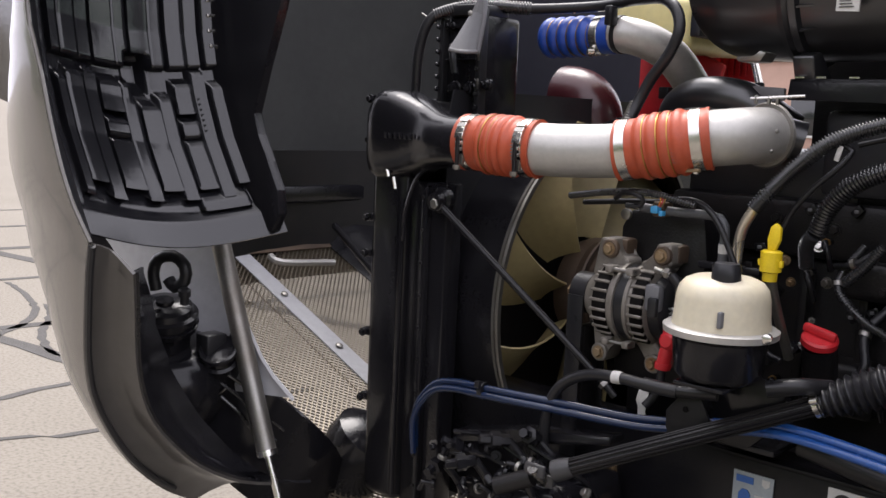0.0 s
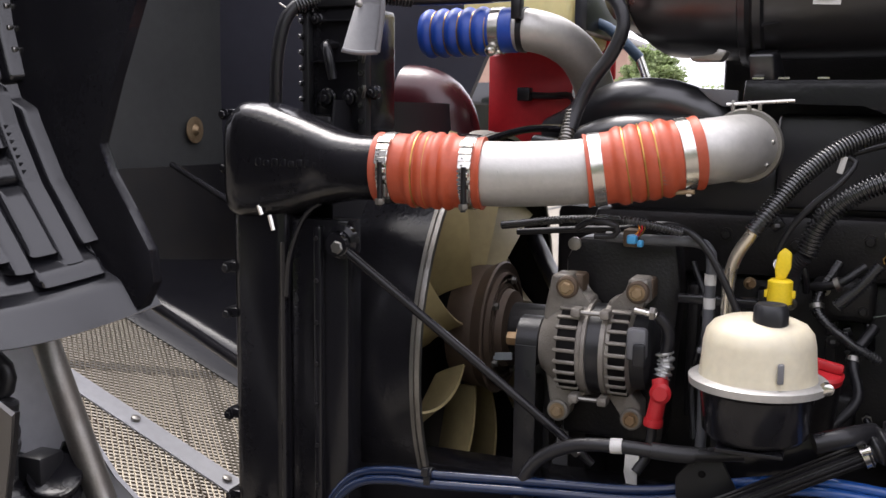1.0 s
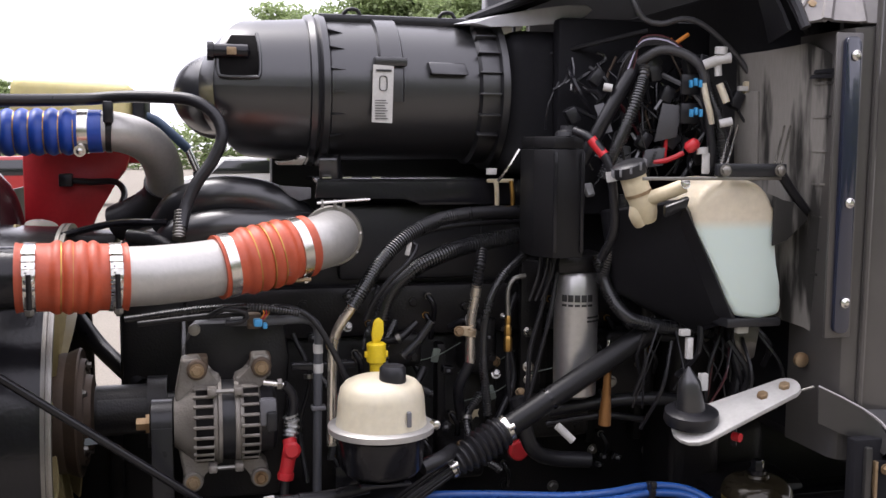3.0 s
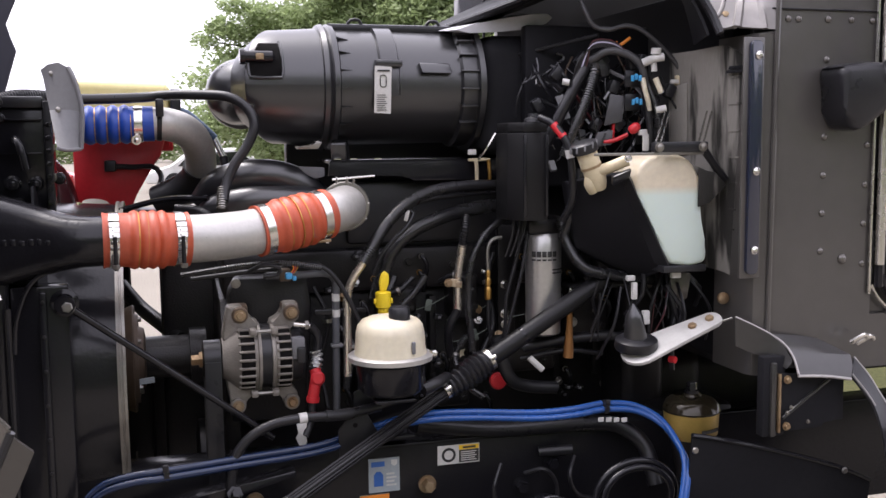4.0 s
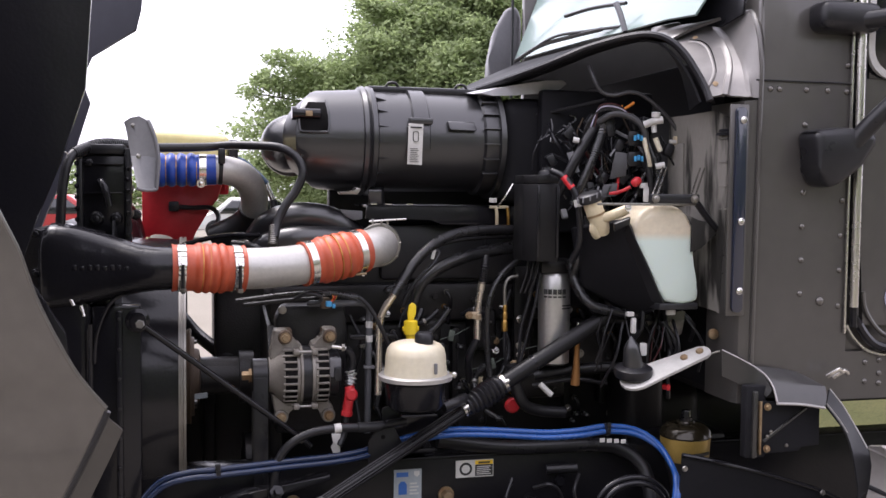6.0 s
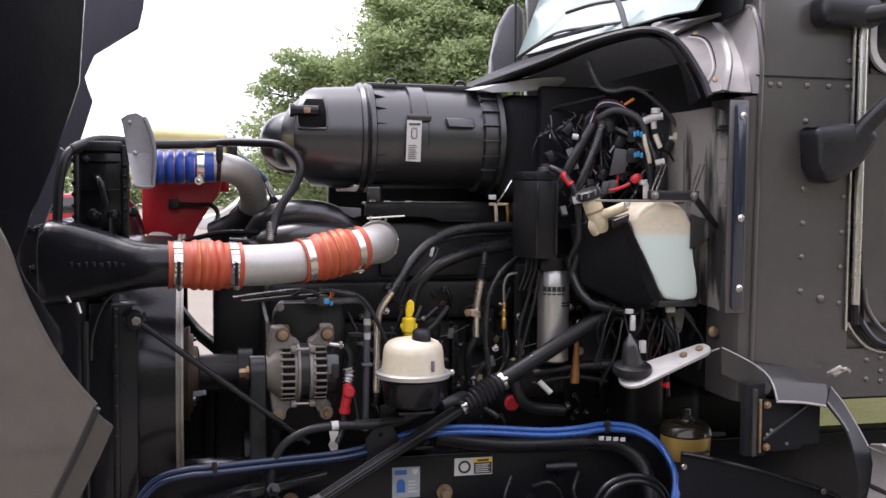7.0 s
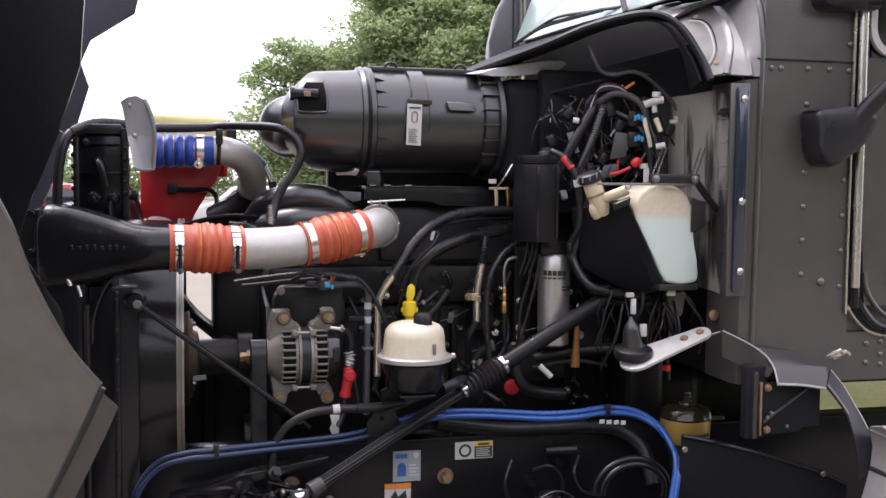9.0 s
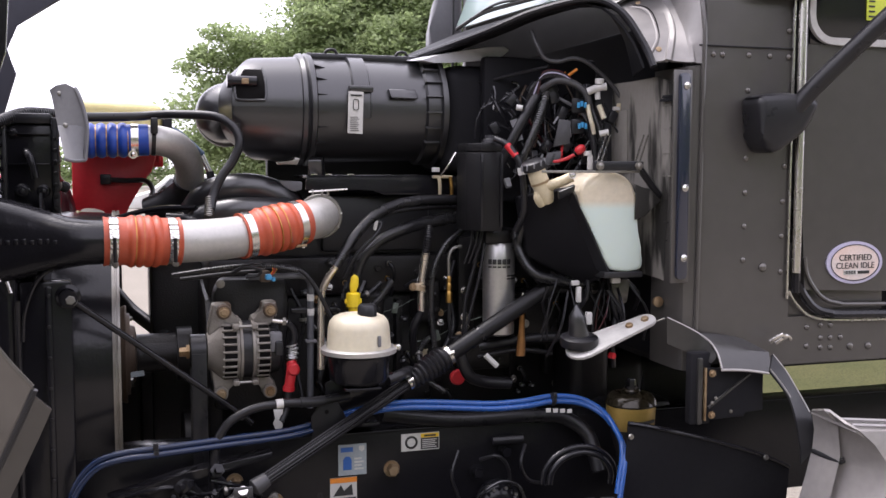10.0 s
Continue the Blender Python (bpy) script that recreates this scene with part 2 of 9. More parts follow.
def ground_mat(name, c1, c2, c3, scale, crack=0.0):
    m = bpy.data.materials.new(name)
    m.use_nodes = True
    n, l = m.node_tree.nodes, m.node_tree.links
    b = n["Principled BSDF"]
    tc = n.new("ShaderNodeTexCoord")
    n1, n2 = n.new("ShaderNodeTexNoise"), n.new("ShaderNodeTexNoise")
    n1.inputs["Scale"].default_value, n2.inputs["Scale"].default_value = scale, scale * 60
    n1.inputs["Detail"].default_value = n2.inputs["Detail"].default_value = 6
    for x in (n1, n2):
        l.new(tc.outputs["Object"], x.inputs["Vector"])
    mix = n.new("ShaderNodeMixRGB")
    mix.inputs["Color1"].default_value, mix.inputs["Color2"].default_value = (*c1, 1), (*c2, 1)
    l.new(n1.outputs["Fac"], mix.inputs["Fac"])
    mix2 = n.new("ShaderNodeMixRGB")
    mix2.inputs["Color2"].default_value = (*c3, 1)
    rm = n.new("ShaderNodeValToRGB")
    rm.color_ramp.elements[0].position, rm.color_ramp.elements[1].position = 0.45, 0.75
    l.new(n2.outputs["Fac"], rm.inputs["Fac"])
    l.new(rm.outputs["Color"], mix2.inputs["Fac"])
    l.new(mix.outputs["Color"], mix2.inputs["Color1"])
    l.new(mix2.outputs["Color"], b.inputs["Base Color"])
    b.inputs["Roughness"].default_value, b.inputs["Specular IOR Level"].default_value = 0.95, 0.1
    bp = n.new("ShaderNodeBump")
    bp.inputs["Strength"].default_value, bp.inputs["Distance"].default_value = 0.5, 0.01
    l.new(n2.outputs["Fac"], bp.inputs["Height"])
    l.new(bp.outputs["Normal"], b.inputs["Normal"])
    return m


M_LOT = ground_mat("worn_pale_concrete", (0.178, 0.161, 0.135), (0.233, 0.213, 0.181), (0.134, 0.119, 0.101), 0.8)
M_TAR = ground_mat("tar_joint", (0.06, 0.058, 0.055), (0.09, 0.085, 0.08), (0.12, 0.115, 0.11), 3)
M_GRASS = ground_mat("grass", (0.030, 0.040, 0.012), (0.085, 0.075, 0.032), (0.016, 0.022, 0.007), 1.1)


# ---- builders ----
def thing(name, base, label, category, group="", kind=""):
    ob = new(name)
    ob.empty_display_size = 0.05
    ob.location = base
    return tagged(ob, label, category, group, kind)


def origin_of(ob):
    p = Vector((0, 0, 0))
    while ob is not None:
        p += ob.location
        ob = ob.parent
    return p


def part(name, bm, material, parent=None, label="", smooth=38):
    """Links a bmesh, built in world places, as one mesh under a thing or a part."""
    if parent is not None:
        bmesh.ops.translate(bm, verts=bm.verts, vec=-origin_of(parent))
    bmesh.ops.recalc_face_normals(bm, faces=bm.faces)
    me = bpy.data.meshes.new(name)
    bm.to_mesh(me)
    bm.free()
    me.materials.append(material)
    me.shade_smooth()
    me.set_sharp_from_angle(angle=radians(smooth))
    ob = new(name, me)
    ob.parent = parent
    return tagged(ob, label)


def single(name, bm, material, label, category, group="", kind="", smooth=38):
    """A thing that is one mesh."""
    return tagged(part(name, bm, material, None, "", smooth), label, category, group, kind)


def BM():
    return bmesh.new()


def spline(pts, step=0.008):
    """A smooth line through the points."""
    p = [Vector(q) for q in pts]
    if len(p) == 2:
        n = max(2, int((p[1] - p[0]).length / step))
        return [p[0].lerp(p[1], i / n) for i in range(n + 1)]
    p = [p[0] * 2 - p[1]] + p + [p[-1] * 2 - p[-2]]
    out = []
    for i in range(1, len(p) - 2):
        a, b, c, d = p[i - 1 : i + 3]
        n = max(2, int((c - b).length / step))
        for k in range(n):
            t = k / n
            out.append(0.5 * (2 * b + (c - a) * t + (2 * a - 5 * b + 4 * c - d) * t * t + (3 * b - a - 3 * c + d) * t**3))
    return out + [p[-2]]


def sweep(bm, line, radii, segs=12, caps=True):
    """A round skin along a line, with a radius at each of its points."""
    t0 = (line[1] - line[0]).normalized()
    up = t0.orthogonal().normalized()
    rings = []
    for i, p in enumerate(line):
        t = (line[min(i + 1, len(line) - 1)] - line[max(i - 1, 0)]).normalized()
        up = (up - t * up.dot(t)).normalized()
        side = t.cross(up)
        r = radii[i]
        rings.append([bm.verts.new(p + (up * math.cos(a) + side * math.sin(a)) * r) for a in (2 * math.pi * k / segs for k in range(segs))])
    for a, b in zip(rings, rings[1:]):
        for k in range(segs):
            bm.faces.new((a[k], a[(k + 1) % segs], b[(k + 1) % segs], b[k]))
    if caps:
        bm.faces.new(rings[0])
        bm.faces.new(rings[-1])
    return bm


def tube(pts, r, segs=12, step=0.012, bm=None):
    line = spline(pts, step)
    return sweep(bm or BM(), line, [r] * len(line), segs)


def ribbed(pts, r, pitch=0.006, depth=0.3, segs=12, bm=None):
    """A tube with raised rings, like split loom or bellows."""
    line = spline(pts, pitch / 4)
    radii = [r * (1 + depth * (1 if i % 4 in (0, 1) else -1) * 0.5) for i in range(len(line))]
    return sweep(bm or BM(), line, radii, segs)


def lathe(profile, at, axis, segs=32, bm=None, caps=True):
    """Turns (along, radius) pairs about an axis through a place."""
    bm = bm or BM()
    at, axis = Vector(at), Vector(axis).normalized()
    up = axis.orthogonal().normalized()
    side = axis.cross(up)
    rings = []
    for s, r in profile:
        rings.append([bm.verts.new(at + axis * s + (up * math.cos(a) + side * math.sin(a)) * max(r, 1e-4)) for a in (2 * math.pi * k / segs for k in range(segs))])
    for a, b in zip(rings, rings[1:]):
        for k in range(segs):
            bm.faces.new((a[k], a[(k + 1) % segs], b[(k + 1) % segs], b[k]))
    if caps:
        bm.faces.new(rings[0])
        bm.faces.new(rings[-1])
    return bm


def box(lo, hi, bevel=0.004, bm=None, turn=None, segs=2):
    """A box between two corners, with rounded edges; turn: a matrix about its middle."""
    bm = bm or BM()
    lo, hi = Vector(lo), Vector(hi)
    mid, size = (lo + hi) / 2, hi - lo
    m = Matrix.Translation(mid) @ (turn or Matrix()) @ Matrix.Diagonal((abs(size.x), abs(size.y), abs(size.z), 1))
    made = bmesh.ops.create_cube(bm, size=1, matrix=m)["verts"]
    if bevel:
        edges = list({e for v in made for e in v.link_edges})
        bmesh.ops.bevel(bm, geom=edges, offset=bevel, segments=segs, affect="EDGES", profile=0.5)
    return bm


def slab(outline, thick, bevel=0.0, bm=None, segs=2):
    """A plate: an outline of 3D points, given depth along the vector thick."""
    bm = bm or BM()
    thick = Vector(thick)
    a = [bm.verts.new(Vector(p)) for p in outline]
    b = [bm.verts.new(Vector(p) + thick) for p in outline]
    n = len(a)
    made = [bm.faces.new(a), bm.faces.new(b[::-1])]
    for k in range(n):
        made.append(bm.faces.new((a[k], a[(k + 1) % n], b[(k + 1) % n], b[k])))
    if bevel:
        edges = list({e for f in made for e in f.edges})
        bmesh.ops.bevel(bm, geom=edges, offset=bevel, segments=segs, affect="EDGES", profile=0.5)
    return bm


def sheet(rows, thick=0.003, bm=None):
    """A bent panel: a grid of points, given thickness along its normals."""
    bm = bm or BM()
    grid = [[bm.verts.new(Vector(p)) for p in row] for row in rows]
    made = []
    for r0, r1 in zip(grid, grid[1:]):
        for k in range(len(r0) - 1):
            made.append(bm.faces.new((r0[k], r0[k + 1], r1[k + 1], r1[k])))
    bmesh.ops.recalc_face_normals(bm, faces=made)
    bmesh.ops.solidify(bm, geom=made, thickness=thick)
    return bm


def hexbolt(at, axis, r=0.009, h=0.007, bm=None, washer=True):
    bm = bm or BM()
    axis = Vector(axis).normalized()
    if washer:
        lathe([(0, r * 1.35), (h * 0.25, r * 1.35)], at, axis, 14, bm)
    lathe([(h * 0.25, r), (h * 0.85, r), (h, r * 0.8)], at, axis, 6, bm)
    return bm


def lerp3(a, b, t):
    return tuple(x + (y - x) * t for x, y in zip(a, b))


# ---- ground and distance ----
def build_ground():
    bm = BM()
    n = 24
    vs = [[bm.verts.new((-600 + 1200 * i / n, -600 + 1200 * j / n, 0)) for j in range(n + 1)] for i in range(n + 1)]
    for i in range(n):
        for j in range(n):
            bm.faces.new((vs[i][j], vs[i + 1][j], vs[i + 1][j + 1], vs[i][j + 1]))
    g = single("ground", bm, M_LOT, "pale worn concrete parking lot", "ground", kind="structure")
    rnd = random.Random(4)
    for k in range(9):
        # tar-filled joints across the slabs, a little crooked
        bm = BM()
        a = (-14 + 1.9 * k, -6) if k < 5 else (-16, -3.2 + 1.7 * (k - 5))
        b = (-11.5 + 1.9 * k, 22) if k < 5 else (1, -2.6 + 2.2 * (k - 5))
        pts = []
        for i in range(40):
            t = i / 39
            w = 0.06 * math.sin(7 * t + k) + rnd.uniform(-0.02, 0.02)
            pts.append((a[0] + (b[0] - a[0]) * t + w, a[1] + (b[1] - a[1]) * t + w))
        wide = 0.05 + 0.02 * (k % 3)
        rows = [[(x - wide, y - wide, 0.004) for x, y in pts], [(x + wide, y + wide, 0.004) for x, y in pts]]
        part("tar_joint", sheet(rows, 0.002), M_TAR, g)
    # open cracks near the front wheel
    for line in ([(-5.4, 1.0), (-5.65, 1.21), (-5.82, 1.44), (-6.27, 1.74), (-6.93, 1.94), (-7.49, 2.06)], [(-4.1, -0.6), (-4.16, 0.58), (-4.21, 0.78), (-4.21, 0.98), (-4.3, 2.2)], [(-3.55, -0.8), (-3.51, 0.3), (-3.41, 0.47), (-3.35, 0.67), (-3.3, 2.0)], [(-6.4, 1.9), (-5.98, 1.72), (-5.49, 1.43), (-4.93, 1.23), (-4.64, 1.26), (-4.25, 1.1)]):
        pts = [p + Vector((rnd.uniform(-0.012, 0.012), rnd.uniform(-0.012, 0.012), 0)) for p in spline([(x, y, 0.004) for x, y in line], 0.08)]
        rows = [[p - Vector((0.028, 0.018, 0)) for p in pts], [p + Vector((0.028, 0.018, 0)) for p in pts]]
        part("crack", sheet(rows, 0.002), M_TAR, g)
    bm = BM()
    rows = [[(2.4 + 0.3 * math.sin(j) + 5 * i, 2.6 + 4 * j, 0.05) for j in range(16)] for i in range(14)]
    sheet(rows, 0.04, bm)
    single("grass", bm, M_GRASS, "mown green verge beyond the lot", "grass", kind="stuff")


def leaf_mesh(name, centres, spread, leaves, leaf, seed):
    """Many small leaf blades strewn about the centres of clumps."""
    rng = np.random.default_rng(seed)
    c = np.repeat(np.array(centres), leaves, axis=0)
    s = np.repeat(np.array(spread), leaves)[:, None]
    n = len(c)
    d = rng.normal(size=(n, 3))
    d *= (rng.random((n, 1)) ** 0.45) / np.linalg.norm(d, axis=1, keepdims=True)
    p = c + d * s * np.array((1, 1, 0.55))
    a = rng.normal(size=(n, 3)) * np.array((1, 1, 0.6))
    a /= np.linalg.norm(a, axis=1, keepdims=True)
    b = np.cross(a, rng.normal(size=(n, 3)))
    b /= np.linalg.norm(b, axis=1, keepdims=True)
    a *= leaf * rng.uniform(0.6, 1.3, (n, 1))
    b *= leaf * rng.uniform(0.25, 0.5, (n, 1))
    v = np.stack((p - a, p - b, p + a, p + b), axis=1).reshape(-1, 3)
    me = bpy.data.meshes.new(name)
    me.vertices.add(4 * n)
    me.vertices.foreach_set("co", v.ravel())
    me.loops.add(4 * n)
    me.loops.foreach_set("vertex_index", np.arange(4 * n))
    me.polygons.add(n)
    me.polygons.foreach_set("loop_start", np.arange(0, 4 * n, 4))
    me.update(calc_edges=True)
    me.materials.append(M_LEAF)
    return me


def build_tree(at, mid, size, seed, label, clumps=600, leaves=110, leaf=0.1, clump=0.6):
    """A trunk with limbs out to an uneven crown of leaf clumps, about mid and of the given half sizes."""
    rnd = random.Random(seed)
    t = thing("tree", at, label, "tree", "trees behind the lot")
    base, mid = Vector(at), Vector(mid)
    trunk = BM()
    top = Vector((base.x, base.y, mid.z + size[2] * 0.7))
    line = spline([base, base.lerp(top, 0.4) + Vector((0.15, 0, 0)), base.lerp(top, 0.75) - Vector((0.1, 0, 0)), top], 0.3)
    sweep(trunk, line, [0.3 * (1 - 0.85 * i / len(line)) for i in range(len(line))], 10)
    centres, spread = [], []
    for k in range(clumps):
        d = Vector((rnd.gauss(0, 1), -abs(rnd.gauss(0, 1)) if k % 3 else abs(rnd.gauss(0, 1)), rnd.gauss(0, 1))).normalized()
        lump = 0.84 + 0.22 * noise.noise(d * 2.1 + Vector((seed, 0, 0))) + 0.16 * noise.noise(d * 6.0) + 0.08 * noise.noise(d * 14.0)
        r = lump * (0.4 + 0.6 * rnd.random() ** 0.45)
        c = mid + Vector((d.x * size[0], d.y * size[1], d.z * size[2])) * r
        if c.z < 0.4:
            continue
        centres.append(tuple(c - base))
        spread.append(clump * rnd.uniform(0.4, 1.0))
        if k % 14 == 0:
            start = Vector((base.x, base.y, base.z + (c.z - base.z) * 0.7))
            limb = spline([start, start.lerp(c, 0.5) + Vector((0, 0, 0.2)), c], 0.5)
            sweep(trunk, limb, [0.07 * (1 - 0.85 * i / len(limb)) for i in range(len(limb))], 6)
    part("trunk", trunk, M_BARK, t)
    crown = new("crown", leaf_mesh("crown", centres, spread, leaves, leaf, seed))
    crown.parent = t
    tagged(crown)


def build_far_wood():
    rnd = random.Random(9)
    centres, spread = [], []
    for i in range(220):
        x = -110 + 220 * i / 219
        h = 3.0 + 1.4 * noise.noise((x * 0.12, 0, 0)) + 1.0 * noise.noise((x * 0.6, 3, 0))
        for k in range(5):
            centres.append((x + rnd.uniform(-0.6, 0.6), 80 + rnd.uniform(-1, 1), h * (0.15 + 0.22 * k)))
            spread.append(1.3)
    # Unseen belt behind the camera, added to cut sky reflections and fill light.
    for i in range(150):
        x = -45 + 90 * i / 149
        h = 7.5 + 1.4 * noise.noise((x * 0.1, 7, 0))
        for k in range(7):
            centres.append((x + rnd.uniform(-0.4, 0.4), -17 + rnd.uniform(-1, 1), h * (0.08 + 0.14 * k)))
            spread.append(1.3)
    ob = new("far_wood", leaf_mesh("far_wood", centres, spread, 60, 0.3, 5))
    tagged(ob, "dark green far tree line, with an unseen near belt that dims reflections", "trees", kind="stuff")


def build_car(at, length, height, paint, label, turn=0.0):
    x, y, z = at
    c = thing("car", at, label, "car", "cars parked far off")
    l, h = length / 2, height
    side = [(-l, 0.3), (-l, 0.42 * h + 0.1), (-l * 0.62, 0.55 * h), (-l * 0.38, 0.97 * h), (l * 0.35, h), (l * 0.68, 0.6 * h), (l, 0.5 * h), (l, 0.3)]
    part("body", slab([(x + a, y - 0.85, z + b) for a, b in side], (0, 1.7, 0), 0.08), paint, c)
    glass = [(-l * 0.55, 0.6 * h), (-l * 0.36, 0.9 * h), (l * 0.32, 0.92 * h), (l * 0.58, 0.62 * h)]
    part("window", slab([(x + a, y - 0.87, z + b) for a, b in glass], (0, 0.06, 0), 0.01), M_DARKGLASS, c)
    for s in (-0.6, 0.6):
        part("wheel", lathe([(-0.1, 0.3), (-0.1, 0.33), (0.1, 0.33), (0.1, 0.3)], (x + l * s, y - 0.8, z + 0.33), (0, 1, 0), 20), M_RUBBER, c)


def build_distance():
    build_tree((7.3, 23.4, 0), (7.9, 23.0, 3.0), (7.2, 3.2, 5.0), 11, "broad green leafy tree on the verge", 1900, 240, 0.08, 0.85)
    build_tree((13.0, 26.5, 0), (13.2, 26.0, 5.0), (10.2, 4.2, 8.6), 15, "tall green leafy tree on the verge", 1700, 200, 0.1, 1.05)
    build_tree((24.0, 27.0, 0), (24.0, 26.5, 6.0), (9.0, 4.5, 8.5), 12, "tall green leafy tree on the verge", 900, 170, 0.15, 1.1)
    build_tree((-6.8, 36.0, 0), (-6.8, 36.0, 2.9), (1.25, 1.2, 1.5), 14, "small brown-green tree before the building", 160, 120, 0.09, 0.5)
    build_far_wood()
    build_car((-4.6, 30, 0), 4.4, 1.5, M_CARRED, "red car parked far across the lot")
    build_car((1.9, 33, 0), 4.6, 1.45, M_CARWHITE, "white car parked far across the lot")
    build_car((-10.5, 31, 0), 4.6, 1.5, M_CARWHITE, "white car parked far across the lot")
    b = thing("building", (-14, 40, 0), "low brown brick building far across the lot", "building")
    part("wall", box((-23, 40, 0), (-8.6, 48, 4.5), 0.02), M_BRICK, b)
    part("roof", box((-23.2, 39.8, 4.5), (-8.4, 48.2, 4.8), 0.05), M_DULLSTEEL, b, "grey metal roof edge")
    for k in range(5):
        w = part("window", box((-20 + 2.3 * k, 39.94, 1.4), (-18.6 + 2.3 * k, 40.05, 3.0), 0.01), M_DARKGLASS, b)
        part("sill", box((-20.1 + 2.3 * k, 39.9, 1.3), (-18.5 + 2.3 * k, 40.06, 1.4), 0.01), M_LABEL, w)


build_ground()
build_distance()


# ---- tilted hood ----
def build_hood():
    hood = thing("truck_hood", (-1.2, 0.3, 0.6), "dark truck hood tilted open with grey outer fender", "truck hood")
    # fender skin: rear edge, from above down round the wheel opening
    edge = spline([(-0.57, -0.90, 2.35), (-0.56, -0.90, 2.0), (-0.532, -0.897, 1.753), (-0.516, -0.897, 1.70), (-0.487, -0.896, 1.637), (-0.464, -0.893, 1.564), (-0.43, -0.891, 1.488), (-0.40, -0.886, 1.433), (-0.363, -0.88, 1.384)], 0.03)
    low = spline([(-0.363, -0.88, 1.384), (-0.384, -0.874, 1.337), (-0.412, -0.862, 1.278), (-0.442, -0.848, 1.216), (-0.464, -0.836, 1.172), (-0.492, -0.815, 1.114), (-0.512, -0.785, 1.054), (-0.536, -0.74, 0.987), (-0.571, -0.68, 0.92), (-0.606, -0.60, 0.852), (-0.655, -0.5, 0.79)], 0.03)
    inner = spline([(-0.341, -0.812, 1.335), (-0.362, -0.798, 1.288), (-0.397, -0.777, 1.214), (-0.423, -0.759, 1.159), (-0.447, -0.735, 1.10), (-0.469, -0.70, 1.042), (-0.487, -0.65, 0.986), (-0.503, -0.58, 0.923), (-0.517, -0.48, 0.865), (-0.52, -0.40, 0.84)], 0.03)
    rim = edge + low[1:]
    # how fast the skin turns in towards the nose, by height
    turn_in = ((0.75, 2.2), (0.95, 2.0), (1.07, 1.6), (1.2, 1.0), (1.3, 0.62), (1.384, 0.5), (1.488, 0.6), (1.564, 0.72), (1.637, 0.98), (1.70, 1.5), (1.753, 2.5), (1.9, 2.8), (2.4, 2.8))

    def skin(p, s):
        k = float(np.interp(p.z, [z for z, _ in turn_in], [v for _, v in turn_in]))
        s0 = 0.45 / k
        out = -k * min(s, s0) ** 2 - 0.9 * max(0, s - s0)
        return (p.x - s, p.y - out, p.z + (1.45 - p.z) * 0.12 * s)

    rows = [[skin(p, s) for s in (0, 0.02, 0.045, 0.075, 0.11, 0.15, 0.2, 0.26, 0.33, 0.41, 0.5)] for p in rim]
    part("fender", sheet(rows, 0.006), M_GREYPAINT, hood, "grey painted outer fender")
    rows = []
    for k in range(41):
        p, q = low[int(k * (len(low) - 1) / 40)], inner[int(k * (len(inner) - 1) / 40)]
        along = low[min(len(low) - 1, int(k * (len(low) - 1) / 40) + 2)] - low[max(0, int(k * (len(low) - 1) / 40) - 2)]
        sunk = (q - p).cross(along).normalized()
        sunk = -sunk if sunk.x > 0 else sunk
        rows.append([p.lerp(q, f) + sunk * d for f, d in ((0, 0), (0.04, 0.004), (0.2, 0.014), (0.38, 0.021), (0.52, 0.022), (0.7, 0.016), (0.9, 0.005), (1, 0))])
    part("fender_lip", sheet(rows, 0.006), M_PAINT, hood, "folded edge of the wheel opening")
    # Dark tube stands in for the shading in the lip's crease.
    part("lip_crease_shade", tube([p.lerp(q, 0.1) + Vector((0.002, -0.002, 0)) for p, q in zip(low, inner)], 0.006, 8), M_PLASTIC, hood)
    part("edge_bead", tube([p + Vector((0.002, 0.003, 0)) for p in edge], 0.004, 8), M_GREYPAINT, hood)
    back = spline([(-0.98, -0.42, 1.24), (-0.92, -0.36, 1.08), (-0.80, -0.28, 0.92), (-0.70, -0.20, 0.80), (-0.62, -0.15, 0.76), (-0.58, -0.10, 0.76)], 0.05)
    rows = []
    for k in range(21):
        p, q = inner[int(k * (len(inner) - 1) / 20)], back[int(k * (len(back) - 1) / 20)]
        rows.append([lerp3(p, q, s) for s in (0, 0.08, 0.18, 0.28, 0.4)])
        rows[-1] = [Vector(v) + Vector((-0.03 * math.sin(math.pi * j / 4), 0, -0.01 * math.sin(math.pi * j / 4))) for j, v in enumerate(rows[-1])]
    part("wheel_well", sheet(rows, 0.005), M_GLOSS, hood)

    # ribbed splash liner, moulded in one piece: u across, h upwards
    arch = ((0, 0), (0.086, 0.057), (0.183, 0.122), (0.262, 0.160), (0.327, 0.182), (0.39, 0.198), (0.6, 0.225), (0.95, 0.235))
    # moulded bars: from u, to u, lower end; None: cut into three blocks
    stand = ((0.07, 0.105, 0.075), (0.125, 0.2, 0.098), (0.212, 0.272, 0.078), (0.3, 0.4, None), (0.412, 0.475, 0.082), (0.5, 0.585, 0.1), (0.597, 0.66, 0.08), (0.685, 0.765, None), (0.777, 0.83, 0.077), (0.865, 0.935, 0.098))

    def ease(x):
        x = max(0.0, min(1.0, x))
        return x * x * (3 - 2 * x)

    def within(x, lo, hi, soft):
        return ease((x - lo) / soft + 0.5) * ease((hi - x) / soft + 0.5)

    def relief(u, h):
        up = 0.0
        for k, (a, b, low) in enumerate(stand):
            bar = within(u, a, b, 0.009)
            if low is None:
                tall = max(within(h, 0.1, 0.178, 0.006), within(h, 0.189, 0.216, 0.006), within(h, 0.234, 0.286, 0.006))
            else:
                tall = within(h, low, (0.275, 0.29, 0.30, 0, 0.285, 0.247, 0.262, 0, 0.31, 0.28)[k], 0.006)
